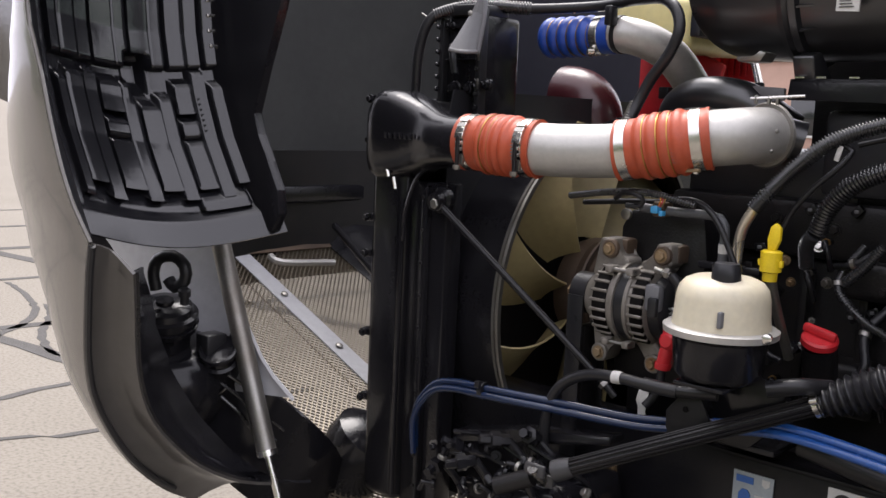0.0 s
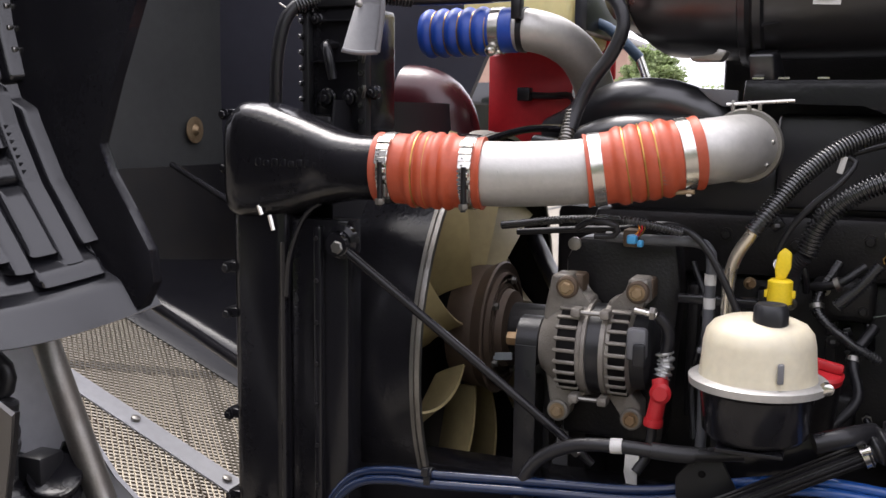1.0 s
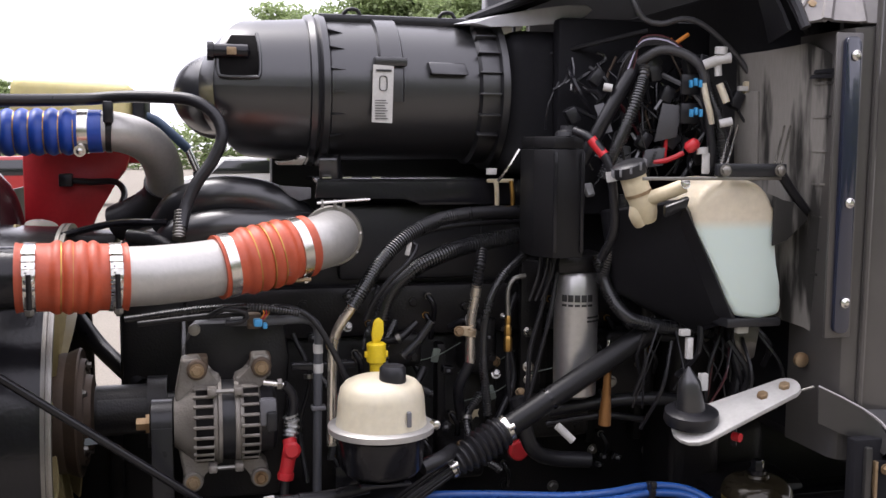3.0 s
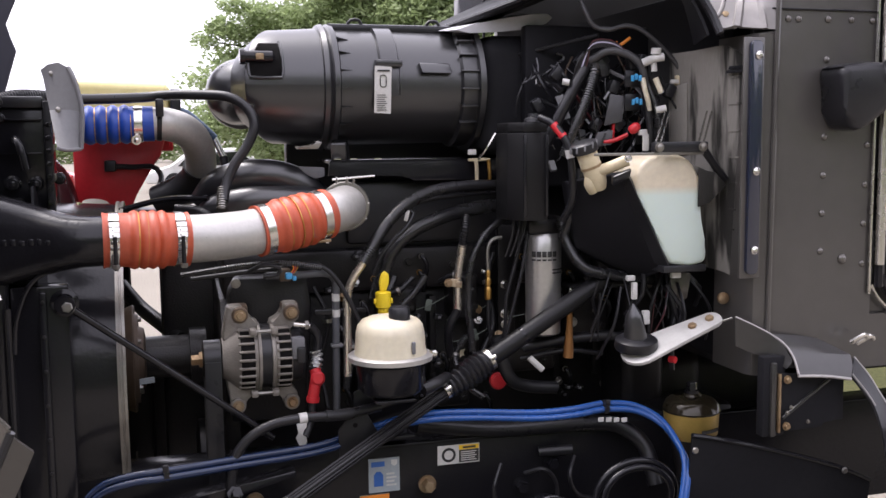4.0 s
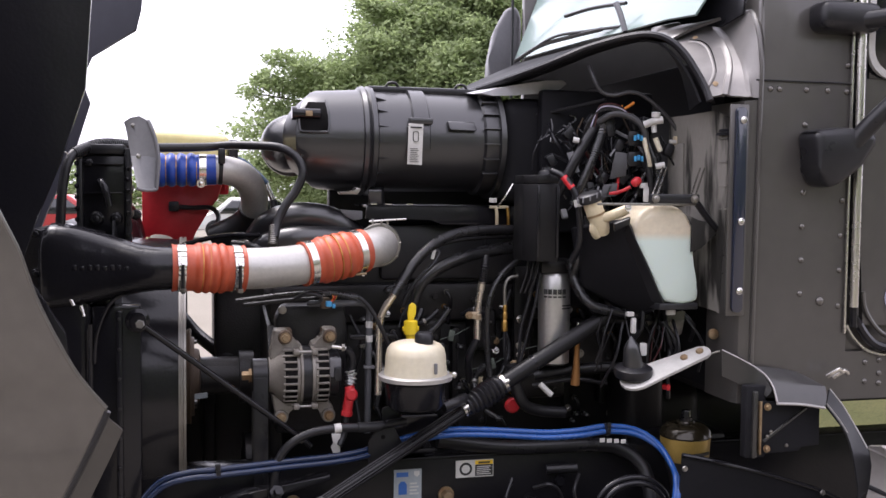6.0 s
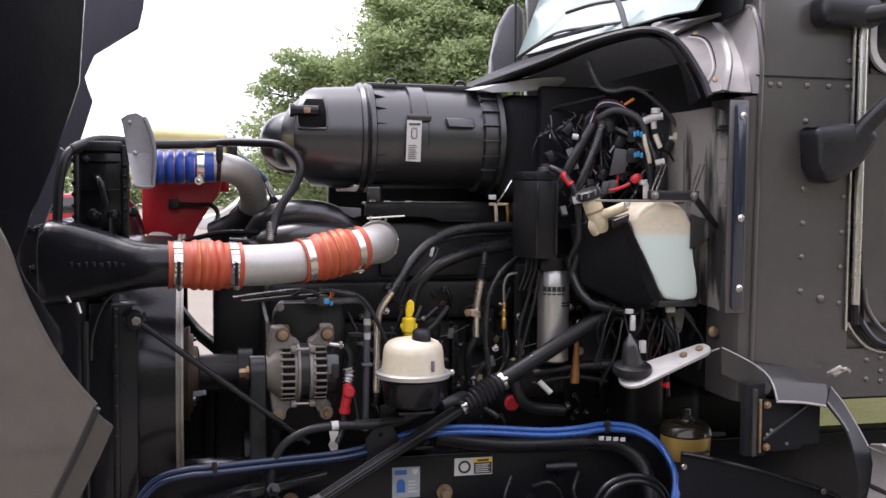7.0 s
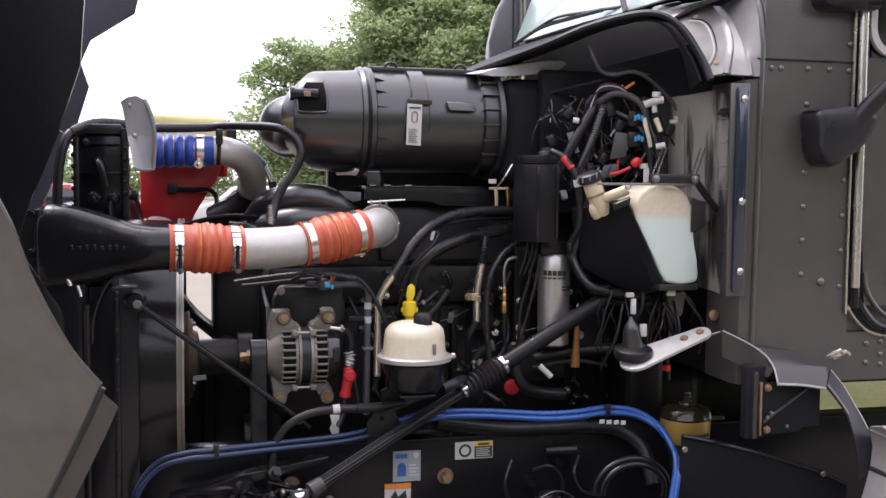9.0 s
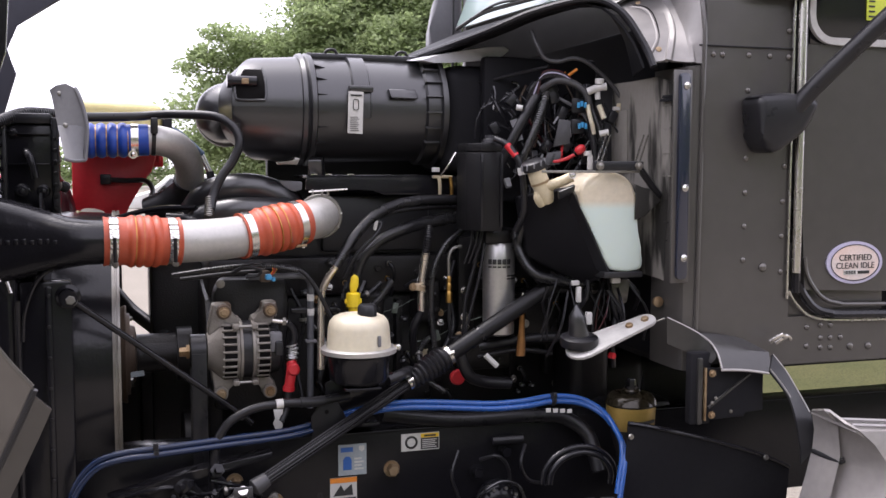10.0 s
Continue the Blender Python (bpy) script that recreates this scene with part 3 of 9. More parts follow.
            up = max(up, bar * tall, 0.8 * bar * within(h, 0.315, 0.95, 0.02))
        up = max(up, within(u, 0.665, 0.885, 0.012) * within(h, 0.064, 0.078, 0.004))
        band = 0.75 * within(h, -1, 0.046, 0.006) + 0.25 * within(h, -1, 0.066, 0.016)
        rim = 0.9 * max(within(u, 0.955, 2, 0.02), within(u, -1, 0.035, 0.02))
        hole = 0.035 * within(u, 0.46, 0.575, 0.03) * within(h, 0.262, 0.34, 0.02)
        return 0.03 * max(up, band, rim) - hole

    def liner(u, h):
        k = next(i for i in range(1, len(arch)) if h <= arch[i][0] or i == len(arch) - 1)
        (h0, x0), (h1, x1) = arch[k - 1], arch[k]
        back = x0 + (x1 - x0) * (h - h0) / (h1 - h0)
        bow = math.sin(u * math.pi)
        p = Vector((-0.487 - 0.051 * (1 - u) - 0.035 * bow - back, -0.79 + 0.385 * u, 1.362 + 0.012 * (1 - u) - 0.032 * bow * (1 - h) + h))
        return p + Vector((0.9, 0, -0.3)) * (relief(u, h) - 0.026)

    rows = [[liner(i / 210, j * 0.66 / 180) for i in range(211)] for j in range(181)]
    part("splash_liner", sheet(rows, 0.004), M_LINER, hood, "ribbed black plastic splash liner", smooth=60)
    part("fender_return", sheet([[edge[int((len(edge) - 1) * (1 - j / 12))], liner(0.0, 0.65 * j / 12)] for j in range(13)], 0.004), M_PLASTIC, hood)
    for k in range(7):
        q = liner(0.80, 0.20 + 0.010 * k)
        part("moulded_mark", box(q - Vector((0.002, 0.008, 0.003)), q + Vector((0.003, 0.008, 0.003)), 0.001), M_LINER, hood)
    for k in range(5):
        q = liner(0.90, 0.36 + 0.03 * k)
        part("clip", box(q - Vector((0.004, 0.006, 0.004)), q + Vector((0.006, 0.006, 0.004)), 0.002), M_STEEL, hood)
    # hood side
    side = [(-0.54, 1.36), (-0.487, 1.364), (-0.466, 1.40), (-0.472, 1.444), (-0.505, 1.498), (-0.538, 1.548), (-0.553, 1.588), (-0.52, 1.68), (-0.479, 1.781), (-0.43, 1.93), (-0.41, 2.2), (-0.40, 2.75), (-1.75, 2.75), (-1.75, 1.6), (-1.2, 1.5), (-0.72, 1.40)]
    part("hood_side", slab([(x, -0.42, z) for x, z in side], (0, -0.02, 0), 0.001), M_GLOSS, hood, "dark inner side of the hood")
    far = [(-0.853, 1.317), (-0.818, 1.46), (-0.756, 1.636), (-0.655, 1.864), (-0.597, 2.051), (-0.63, 2.14), (-0.593, 2.226), (-0.43, 2.328), (-0.411, 2.409), (-0.393, 2.595), (-0.38, 2.8), (-1.9, 2.8), (-1.9, 1.0), (-0.95, 1.0)]
    part("far_hood_side", slab([(x, 1.45, z) for x, z in far], (0, 0.03, 0), 0.004), M_HOODIN, hood, "dark far side of the hood with a notched edge")
    rows = [[(-1.80 + 0.2 * (j / 12 - 0.4) ** 2 + 0.12 * math.cos(i / 10 * 2 * math.pi), -0.30 + 1.76 * i / 10, 1.02 + 1.88 * j / 12) for i in range(11)] for j in range(13)]
    top = part("hood_top", sheet(rows, 0.012), M_INNER, hood, "bare dark grey inside of the hood")
    part("hood_lining", sheet([[(-1.60 + 0.05 * math.cos(i / 10 * 2 * math.pi), -0.30 + 1.76 * i / 10, z) for i in range(11)] for z in (1.02, 1.25, 1.46)], 0.01), M_IRON, hood, "black lower lining")
    part("stud_plate", lathe([(0, 0.045), (0.004, 0.045), (0.006, 0.02), (0.02, 0.008)], (-1.675, 1.30, 1.57), (1, 0, 0.0), 24), M_RUSTBOLT, top)
    part("hood_beam", box((-1.7, -0.3, 1.28), (-1.62, 1.44, 1.34), 0.01), M_GLOSS, hood)
    part("hood_brace", tube([(-1.38, 0.793, 1.482), (-0.65, 0.25, 1.36)], 0.009, 10), M_GLOSS, hood)
    part("hood_brace", tube([(-1.45, 0.55, 1.22), (-0.62, 0.1, 1.10)], 0.012, 10), M_GLOSS, hood)

    # mesh grille, lying on its slope
    def on_mesh(x, y, lift=0.0):
        return Vector((x, y, 0.895 - 0.43 * (x + 1.125) + lift))

    grille = part("grille_frame", sheet([[on_mesh(x, -0.32, 0.01), on_mesh(x, -0.27, 0.01)] for x in (-1.75, -1.3, -0.9, -0.45)], 0.006), M_ALU, hood, "bright grille frame")
    bm = BM()
    pitch, x0, x1, y0, y1 = 0.0128, -1.65, -0.45, -0.3, 0.7
    for sgn in (1, -1):
        k = int((x1 - x0 + y1 - y0) / (pitch * 1.4))
        for i in range(k):
            c = i * pitch * 1.4
            # diagonal wire clipped to the frame
            pts = []
            for s in np.linspace(0, 1, 2):
                a = max(0.0, c - (y1 - y0)) if s == 0 else min(c, x1 - x0)
                pts.append((x0 + a, (y0 + (c - a)) if sgn > 0 else (y1 - (c - a))))
            if pts[1][0] - pts[0][0] < 0.01:
                continue
            sweep(bm, [on_mesh(*pts[0], 0.002 * sgn), on_mesh(*pts[1], 0.002 * sgn)], [0.0025, 0.0025], 4)
    part("wire_mesh", bm, M_WIRE, grille, "silvery diamond wire mesh")
    for yy in (0.3,):
        bar = part("grille_bar", sheet([[on_mesh(x, yy - 0.032, 0.012), on_mesh(x, yy + 0.032, 0.012)] for x in (-1.7, -1.2, -0.5)], 0.004), M_PANEL, grille, "bright riveted strip")
        part("mesh_fold", sheet([[on_mesh(x, yy - 0.075, 0.004), on_mesh(x, yy - 0.045, -0.02)] for x in (-1.7, -1.2, -0.5)], 0.003), M_CLUTCH, grille)
        for x in (-1.39, -1.125, -0.87):
            part("rivet", lathe([(0, 0.012), (0.004, 0.011), (0.007, 0.005)], on_mesh(x, yy, 0.016), (0.39, 0, 0.92), 12), M_DULLSTEEL, bar)
    part("grille_border", sheet([[on_mesh(x, 0.68, 0.012), on_mesh(x, 0.71, 0.03), on_mesh(x, 0.74, 0.07), on_mesh(x, 0.80, 0.085), on_mesh(x, 1.42, 0.05)] for x in (-1.66, -1.2, -0.8, -0.45)], 0.006), M_GLOSS, grille, "glossy black border of the grille")
    part("grille_rim", tube([on_mesh(-1.6, 0.40, 0.012), on_mesh(-1.56, 0.42, 0.012), on_mesh(-1.53, 0.62, 0.012)], 0.012, 8), M_ALU, grille)
    part("grille_rim", sheet([[on_mesh(-1.665, y, 0.03), on_mesh(-1.64, y, 0.012), on_mesh(-1.62, y, 0.010)] for y in (-0.3, 0.2, 0.7)], 0.004), M_CLUTCH, grille)
    # headlamp seen from behind, on its light panel
    rows = []
    for k in range(9):
        t = k / 8
        q = spline([(-0.80, -0.40, 1.33), (-0.735, -0.39, 1.28), (-0.68, -0.385, 1.20), (-0.63, -0.38, 1.12), (-0.58, -0.375, 1.06), (-0.50, -0.37, 1.01)], 0.02)
        p = q[int(t * (len(q) - 1))]
        rows.append([p, p + Vector((-0.02, 0.012, 0)), p + Vector((-0.15, -0.02, -0.01)), p + Vector((-0.36, -0.04, -0.04))])
    part("lamp_panel", sheet(rows, 0.006), M_PANEL, hood, "light grey inner headlamp panel")
    lamp = part("headlamp_housing", lathe([(-0.16, 0.10), (-0.12, 0.115), (-0.05, 0.11), (-0.01, 0.085), (0.0, 0.06)], (-0.735, -0.50, 1.10), (0.3, -0.2, 0.93), 28), M_GLOSS, hood)
    part("bulb_cover", lathe([(-0.06, 0.05), (-0.02, 0.055), (-0.02, 0.066), (-0.008, 0.069), (-0.006, 0.063), (0.0, 0.063), (0.002, 0.068), (0.014, 0.068), (0.018, 0.06), (0.03, 0.056), (0.036, 0.045), (0.038, 0.02), (0.044, 0.018)], (-0.735, -0.52, 1.16), (0.25, -0.18, 0.95), 32), M_GLOSS, lamp)
    part("bulb_cover", lathe([(-0.04, 0.036), (0, 0.04), (0.01, 0.042), (0.014, 0.036), (0.03, 0.036), (0.034, 0.04), (0.04, 0.038), (0.036, 0.028)], (-0.668, -0.43, 1.07), (0.45, -0.45, 0.77), 28), M_GLOSS, lamp)
    part("adjuster", lathe([(0, 0.009), (0.018, 0.009), (0.018, 0.013), (0.03, 0.013), (0.034, 0.008)], (-0.648, -0.53, 1.205), (0.2, -0.1, 0.95), 12), M_PLASTIC, lamp)
    hook = [(-0.72, -0.55, 1.225), (-0.722, -0.555, 1.262), (-0.71, -0.55, 1.29), (-0.68, -0.535, 1.298), (-0.655, -0.525, 1.28), (-0.655, -0.525, 1.25), (-0.675, -0.535, 1.235), (-0.69, -0.54, 1.25)]
    part("hook", tube(hook, 0.0125, 10), M_PLASTIC, lamp)
    part("socket", box((-0.70, -0.47, 1.085), (-0.655, -0.42, 1.13), 0.006), M_PLASTIC, lamp)
    for k in range(3):
        part("lamp_cable", tube([(-0.655 - 0.02 * k, -0.45, 1.06 - 0.02 * k), (-0.625 - 0.01 * k, -0.40, 1.02 - 0.03 * k), (-0.63, -0.37, 0.97 - 0.03 * k), (-0.6, -0.31 - 0.02 * k, 0.91 - 0.02 * k)], 0.0035, 8), M_LOOM, lamp)
    part("cable_tie", tube([(-0.70, -0.43, 0.99), (-0.66, -0.44, 1.0), (-0.645, -0.43, 1.015)], 0.002, 6), M_STEEL, lamp)
    # black inner skirt below the panel, running to the moulded duct
    rows = []
    for p in spline([(-0.70, -0.37, 1.12), (-0.681, -0.36, 1.08), (-0.622, -0.33, 1.0), (-0.603, -0.25, 0.926), (-0.621, -0.15, 0.835), (-0.68, -0.05, 0.733)], 0.03):
        rows.append([p, p + Vector((0.004, -0.012, 0.004)), p + Vector((-0.01, -0.04, -0.07)), p + Vector((-0.03, -0.08, -0.2))])
    part("inner_skirt", sheet(rows, 0.005), M_GLOSS, hood)
    part("lower_duct", lathe([(-0.12, 0.085), (0.0, 0.09), (0.05, 0.10), (0.10, 0.095), (0.13, 0.05)], (-0.70, -0.02, 0.74), (0.5, 0.2, 0.8), 24), M_GLOSS, hood)
    strut = part("gas_strut", tube([(-0.76, -0.40, 1.42), (-0.541, -0.40, 0.899)], 0.021, 16), M_DULLSTEEL, hood, "brushed steel lift cylinder")
    part("strut_rod", tube([(-0.541, -0.40, 0.899), (-0.46, -0.39, 0.7)], 0.008, 10), M_STEEL, strut)
    part("strut_collar", lathe([(0, 0.022), (0.012, 0.022)], (-0.542, -0.40, 0.902), (0.38, 0.0, -0.92), 16), M_STEEL, strut)


build_hood()


# ---- cab ----
def rivet_mesh():
    bm = lathe([(0, 0.008), (0.002, 0.0078), (0.0045, 0.005), (0.0055, 0.001)], (0, 0, 0), (0, -1, 0), 10)
    me = bpy.data.meshes.new("rivet")
    bmesh.ops.recalc_face_normals(bm, faces=bm.faces)
    bm.to_mesh(me)
    bm.free()
    me.materials.append(M_GREYPAINT)
    me.shade_smooth()
    return me


def round_outline(x0, x1, z0, z1, r, y, n=6):
    out = []
    for cx, cz, a0 in ((x1 - r, z1 - r, 0), (x0 + r, z1 - r, 90), (x0 + r, z0 + r, 180), (x1 - r, z0 + r, 270)):
        for k in range(n + 1):
            a = radians(a0 + 90 * k / n)
            out.append((cx + r * math.cos(a), y, cz + r * math.sin(a)))
    return out


def ring_strip(outline, width, thick, bm=None):
    """A flat band that runs along a closed outline in an x-z plane."""
    bm = bm or BM()
    mid = sum((Vector(p) for p in outline), Vector()) / len(outline)
    n = len(outline)
    pts = [Vector(p) for p in outline]
    ins = []
    for i in range(n):
        t = (pts[(i + 1) % n] - pts[i - 1]).normalized()
        nrm = Vector((-t.z, 0, t.x))
        if nrm.dot(mid - pts[i]) < 0:
            nrm = -nrm
        ins.append(pts[i] + nrm * width)
    a, b = [bm.verts.new(p) for p in pts], [bm.verts.new(p) for p in ins]
    c, d = [bm.verts.new(p + Vector((0, -thick, 0))) for p in pts], [bm.verts.new(p + Vector((0, -thick, 0))) for p in ins]
    for i in range(n):
        j = (i + 1) % n
        for q in ((a[i], a[j], b[j], b[i]), (c[i], c[j], d[j], d[i]), (a[i], a[j], c[j], c[i]), (b[i], b[j], d[j], d[i])):
            bm.faces.new(q)
    return bm


def build_cab():
    cab = thing("truck_cab", (2.0, 0.6, 1.2), "dark olive-grey riveted truck cab with closed door", "truck cab")
    y = -0.30
    # side skin in front of the door, with a rolled front corner
    rows = []
    for z in (1.205, 1.3, 1.5, 1.7, 1.9, 1.965, 1.972, 2.1, 2.2, 2.35, 2.6, 2.95):
        lean = 0.10 * max(0, z - 2.05) ** 1.3
        o = 0.045 if z > 1.97 else 0.0
        rows.append([(1.100 + 2 * o, y + 0.16, z), (1.100 + 1.1 * o, y + 0.03, z), (1.108 + 0.95 * o, y + 0.012, z), (1.128 + 0.55 * o, y + 0.002 + lean, z), (1.156, y + lean, z), (1.25, y + lean, z), (1.41, y + lean, z)])
    wall = part("side_panel", sheet(rows, 0.006), M_PAINT, cab)
    part("side_panel", sheet([[(1.41, y, z), (1.6, y, z), (3.2, y, z)] for z in (1.205, 1.25, 1.33)], 0.006), M_PAINT, cab)
    part("side_panel", box((2.75, y, 1.33), (3.2, y + 0.03, 2.95), 0.004), M_PAINT, cab)
    part("seam", box((1.13, y - 0.004, 2.015), (1.41, y + 0.0, 2.019), 0.001), M_GLOSS, wall)
    part("corner_bead", tube([(1.136, y - 0.004, 1.22), (1.142, y - 0.004, 1.9), (1.144, y - 0.003, 2.05), (1.145, y + 0.012, 2.13), (1.149, y + 0.037, 2.168), (1.16, y + 0.078, 2.198), (1.175, y + 0.138, 2.207)], 0.006, 8), M_PAINT, wall)
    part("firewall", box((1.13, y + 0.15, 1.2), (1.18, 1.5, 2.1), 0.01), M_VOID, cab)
    part("floor_pan", box((1.13, y + 0.02, 1.20), (3.2, 1.5, 1.205), 0.01), M_IRON, cab)
    part("far_side", box((1.13, 1.5, 1.2), (3.2, 1.54, 2.95), 0.01), M_PAINT, cab)
    part("back_panel", box((3.2, y, 1.2), (3.24, 1.54, 2.95), 0.01), M_PAINT, cab)
    part("roof", box((1.75, y + 0.02, 2.95), (3.24, 1.5, 3.02), 0.03), M_PAINT, cab)
    # door
    door = part("door", sheet([[(1.455, y - 0.006, 1.40), (2.7, y - 0.006, 1.345)], [(1.44, y - 0.006, 1.6), (2.7, y - 0.006, 1.6)], [(1.44, y - 0.006, 2.03), (2.7, y - 0.006, 2.03)]], 0.02), M_PAINT, cab)
    part("window_pane", box((1.46, y + 0.01, 2.02), (2.6, y + 0.016, 2.85), 0.002), M_DARKGLASS, door)
    part("window_seal", ring_strip(round_outline(1.437, 2.65, 2.03, 2.9, 0.075, y - 0.006), 0.018, 0.012), M_SEAL, door, "pale grey window seal")
    outer = [(1.425, 2.2), (1.425, 1.46), (1.432, 1.42), (1.452, 1.385), (1.485, 1.352), (1.53, 1.337), (1.62, 1.33), (2.2, 1.318)]
    part("door_seal", tube([(a, y - 0.008, b) for a, b in outer], 0.012, 8), M_GLOSS, door, "black rubber door seal")
    part("door_edge", tube([(a + 0.024, y - 0.010, b + 0.026) for a, b in outer[1:]], 0.006, 8), M_PAINT, door)
    part("bright_edge", tube([(1.401, y - 0.006, 2.3), (1.401, y - 0.006, 1.46), (1.407, y - 0.006, 1.40), (1.44, y - 0.006, 1.355), (1.49, y - 0.006, 1.325), (1.6, y - 0.006, 1.315), (1.9, y - 0.006, 1.308)], 0.0042, 6), M_STEEL, door)
    hinge = part("door_hinge", tube([(1.417, y - 0.016, 2.4), (1.420, y - 0.016, 1.455)], 0.0105, 12), M_STEEL, door, "polished piano hinge")
    for k in range(13):
        part("knuckle", lathe([(0, 0.0114), (0.061, 0.0114)], (1.4172 + 0.0002 * k, y - 0.016, 2.30 - 0.066 * k), (0, 0, -1), 12), M_STEEL, hinge)
    # oval sticker on the door
    cx, cz = 1.605, 1.468
    ell = lambda a, b, n=40: [(cx + a * math.cos(2 * math.pi * k / n), y - 0.012, cz + b * math.sin(2 * math.pi * k / n)) for k in range(n)]
    st = part("oval_sticker", slab(ell(0.088, 0.056), (0, 0.005, 0)), M_OVAL, door, "oval lilac and peach sticker")
    part("sticker_face", slab([(p[0], p[1] - 0.001, p[2]) for p in ell(0.074, 0.046)], (0, 0.002, 0)), M_OVALP, st)
    part("sticker_line", ring_strip([(p[0], p[1] - 0.0015, p[2]) for p in ell(0.077, 0.0485)], 0.002, 0.001), M_INK, st)
    for text, dz, size in (("CERTIFIED", 0.006, 0.0225), ("CLEAN IDLE", -0.015, 0.0225)):
        cu = bpy.data.curves.new("lettering", "FONT")
        cu.body, cu.size, cu.align_x, cu.extrude = text, size, "CENTER", 0.0004
        ob = new("lettering", cu)
        ob.parent = st
        ob.matrix_basis = Matrix.Translation(Vector((cx, y - 0.0145, cz + dz)) - origin_of(st)) @ Euler((radians(90), 0, 0)).to_matrix().to_4x4()
        cu.materials.append(M_INK)
    part("code_strip", box((cx - 0.036, y - 0.0145, cz - 0.032), (cx + 0.005, y - 0.0125, cz - 0.019), 0), M_LABEL, st)
    for k in range(9):
        part("code_bar", box((cx - 0.033 + 0.004 * k, y - 0.0155, cz - 0.030), (cx - 0.0315 + 0.004 * k + 0.001 * (k % 2), y - 0.0142, cz - 0.021), 0), M_INK, st)
    part("maker_bar", box((cx + 0.009, y - 0.0145, cz - 0.030), (cx + 0.045, y - 0.0125, cz - 0.022), 0), M_INK, st)
    # rivets
    me = rivet_mesh()
    spots = [(1.171, 1.996), (1.197, 1.996), (1.273, 1.997), (1.334, 1.997), (1.389, 1.996), (1.39, 2.062), (1.272, 1.909), (1.272, 1.825), (1.272, 1.739), (1.272, 1.653), (1.272, 1.568)]
    spots += [(1.386, 1.72), (1.384, 1.63), (1.384, 1.541), (1.384, 1.449), (1.271, 1.482), (1.388, 1.273), (1.386, 1.81), (1.386, 1.9)]
    spots += [(1.513, 1.27), (1.544, 1.269), (1.576, 1.269), (1.513, 1.244), (1.545, 1.243), (1.512, 1.304), (1.543, 1.303), (1.47, 1.3), (1.47, 1.25)]
    for x, z in spots:
        r = new("rivet", me)
        r.parent = wall
        r.location = Vector((x, y, z)) - origin_of(wall)
    for x, z, s in ((1.33, 1.462, 1.5), (1.608, 1.243, 1.3), (1.666, 1.241, 1.3)):
        r = new("rivet", me)
        r.parent, r.scale = wall, (s, s, s)
        r.location = Vector((x, y, z)) - origin_of(wall)
    # front strip with screws
    strip = part("hood_rest_strip", slab(round_outline(1.0725, 1.101, 1.440, 1.947, 0.009, -0.315), (0, 0.010, 0), 0.002), mat("blue_black_strip", (0.010, 0.014, 0.032), 0.14, scale=10, coat=0.6), cab, "glossy blue-black strip with screws")
    for z in (1.912, 1.662, 1.489):
        part("screw", lathe([(0, 0.009), (0.002, 0.009), (0.004, 0.005), (0.006, 0.004), (0.0065, 0.001)], (1.0905, -0.316, z + 0.004), (0, -1, 0), 14), M_STEEL, strip)
    part("strip_flange", box((1.061, -0.305, 1.43), (1.112, -0.298, 1.955), 0.002), M_PAINT, cab)
    part("sill_corner", box((1.40, -0.285, 1.20), (1.72, -0.275, 1.52), 0.002), M_PAINT, cab)
    # cowl
    arch = [(0.47, 0.75, 2.0), (0.56, 0.3, 2.026), (0.69, 0.05, 2.075), (0.80, -0.05, 2.122), (0.905, -0.145, 2.143), (0.965, -0.2, 2.106), (1.01, -0.24, 2.02), (1.024, -0.265, 1.965)]
    cowl = part("cowl_panel", sheet([[p, p + Vector((0.02, 0.025, 0.004)), p + Vector((0.05, 0.06, 0.0))] for p in spline(arch, 0.04)], 0.008), M_VOID, cab, "black plastic cowl panel")
    seal = [(0.47, 0.76, 1.998), (0.555, 0.31, 2.022), (0.685, 0.05, 2.07), (0.795, -0.055, 2.118), (0.905, -0.15, 2.14), (0.965, -0.205, 2.105), (1.01, -0.245, 2.02), (1.024, -0.268, 1.965)]
    part("cowl_seal", tube(seal, 0.009, 8), M_RUBBER, cowl)
    lip = [(0.47, 0.75, 1.995), (0.56, 0.32, 2.018), (0.69, 0.07, 2.064), (0.8, -0.035, 2.112), (0.905, -0.13, 2.133), (0.96, -0.18, 2.098), (0.998, -0.215, 2.03), (1.015, -0.24, 1.965)]
    foot = [(1.075, 1.45, 2.262), (1.058, 0.9, 2.238), (1.042, 0.6, 2.222), (1.036, 0.3, 2.2), (1.034, 0.06, 2.165), (1.04, -0.02, 2.12), (1.048, -0.08, 2.05), (1.052, -0.12, 1.955)]
    part("cowl_underside", sheet([[lerp3(p, q, f) for f in (0, 0.04, 0.3, 0.65, 1)] for p, q in zip(spline(lip, 0.5), spline(foot, 0.5))], 0.006), M_VOID, cowl, "black underside of the cowl")
    gasket = part("screen_gasket", sheet([[(1.054, 0.350, 2.217), (1.083, 0.100, 2.206), (1.114, -0.040, 2.189), (1.145, -0.100, 2.177), (1.152, -0.200, 2.195)], [(1.058, 0.360, 2.243), (1.126, 0.120, 2.259), (1.131, -0.020, 2.256), (1.146, -0.100, 2.259), (1.161, -0.200, 2.261)]], 0.006), M_GLOSS, cab, "black gasket below the windscreen")
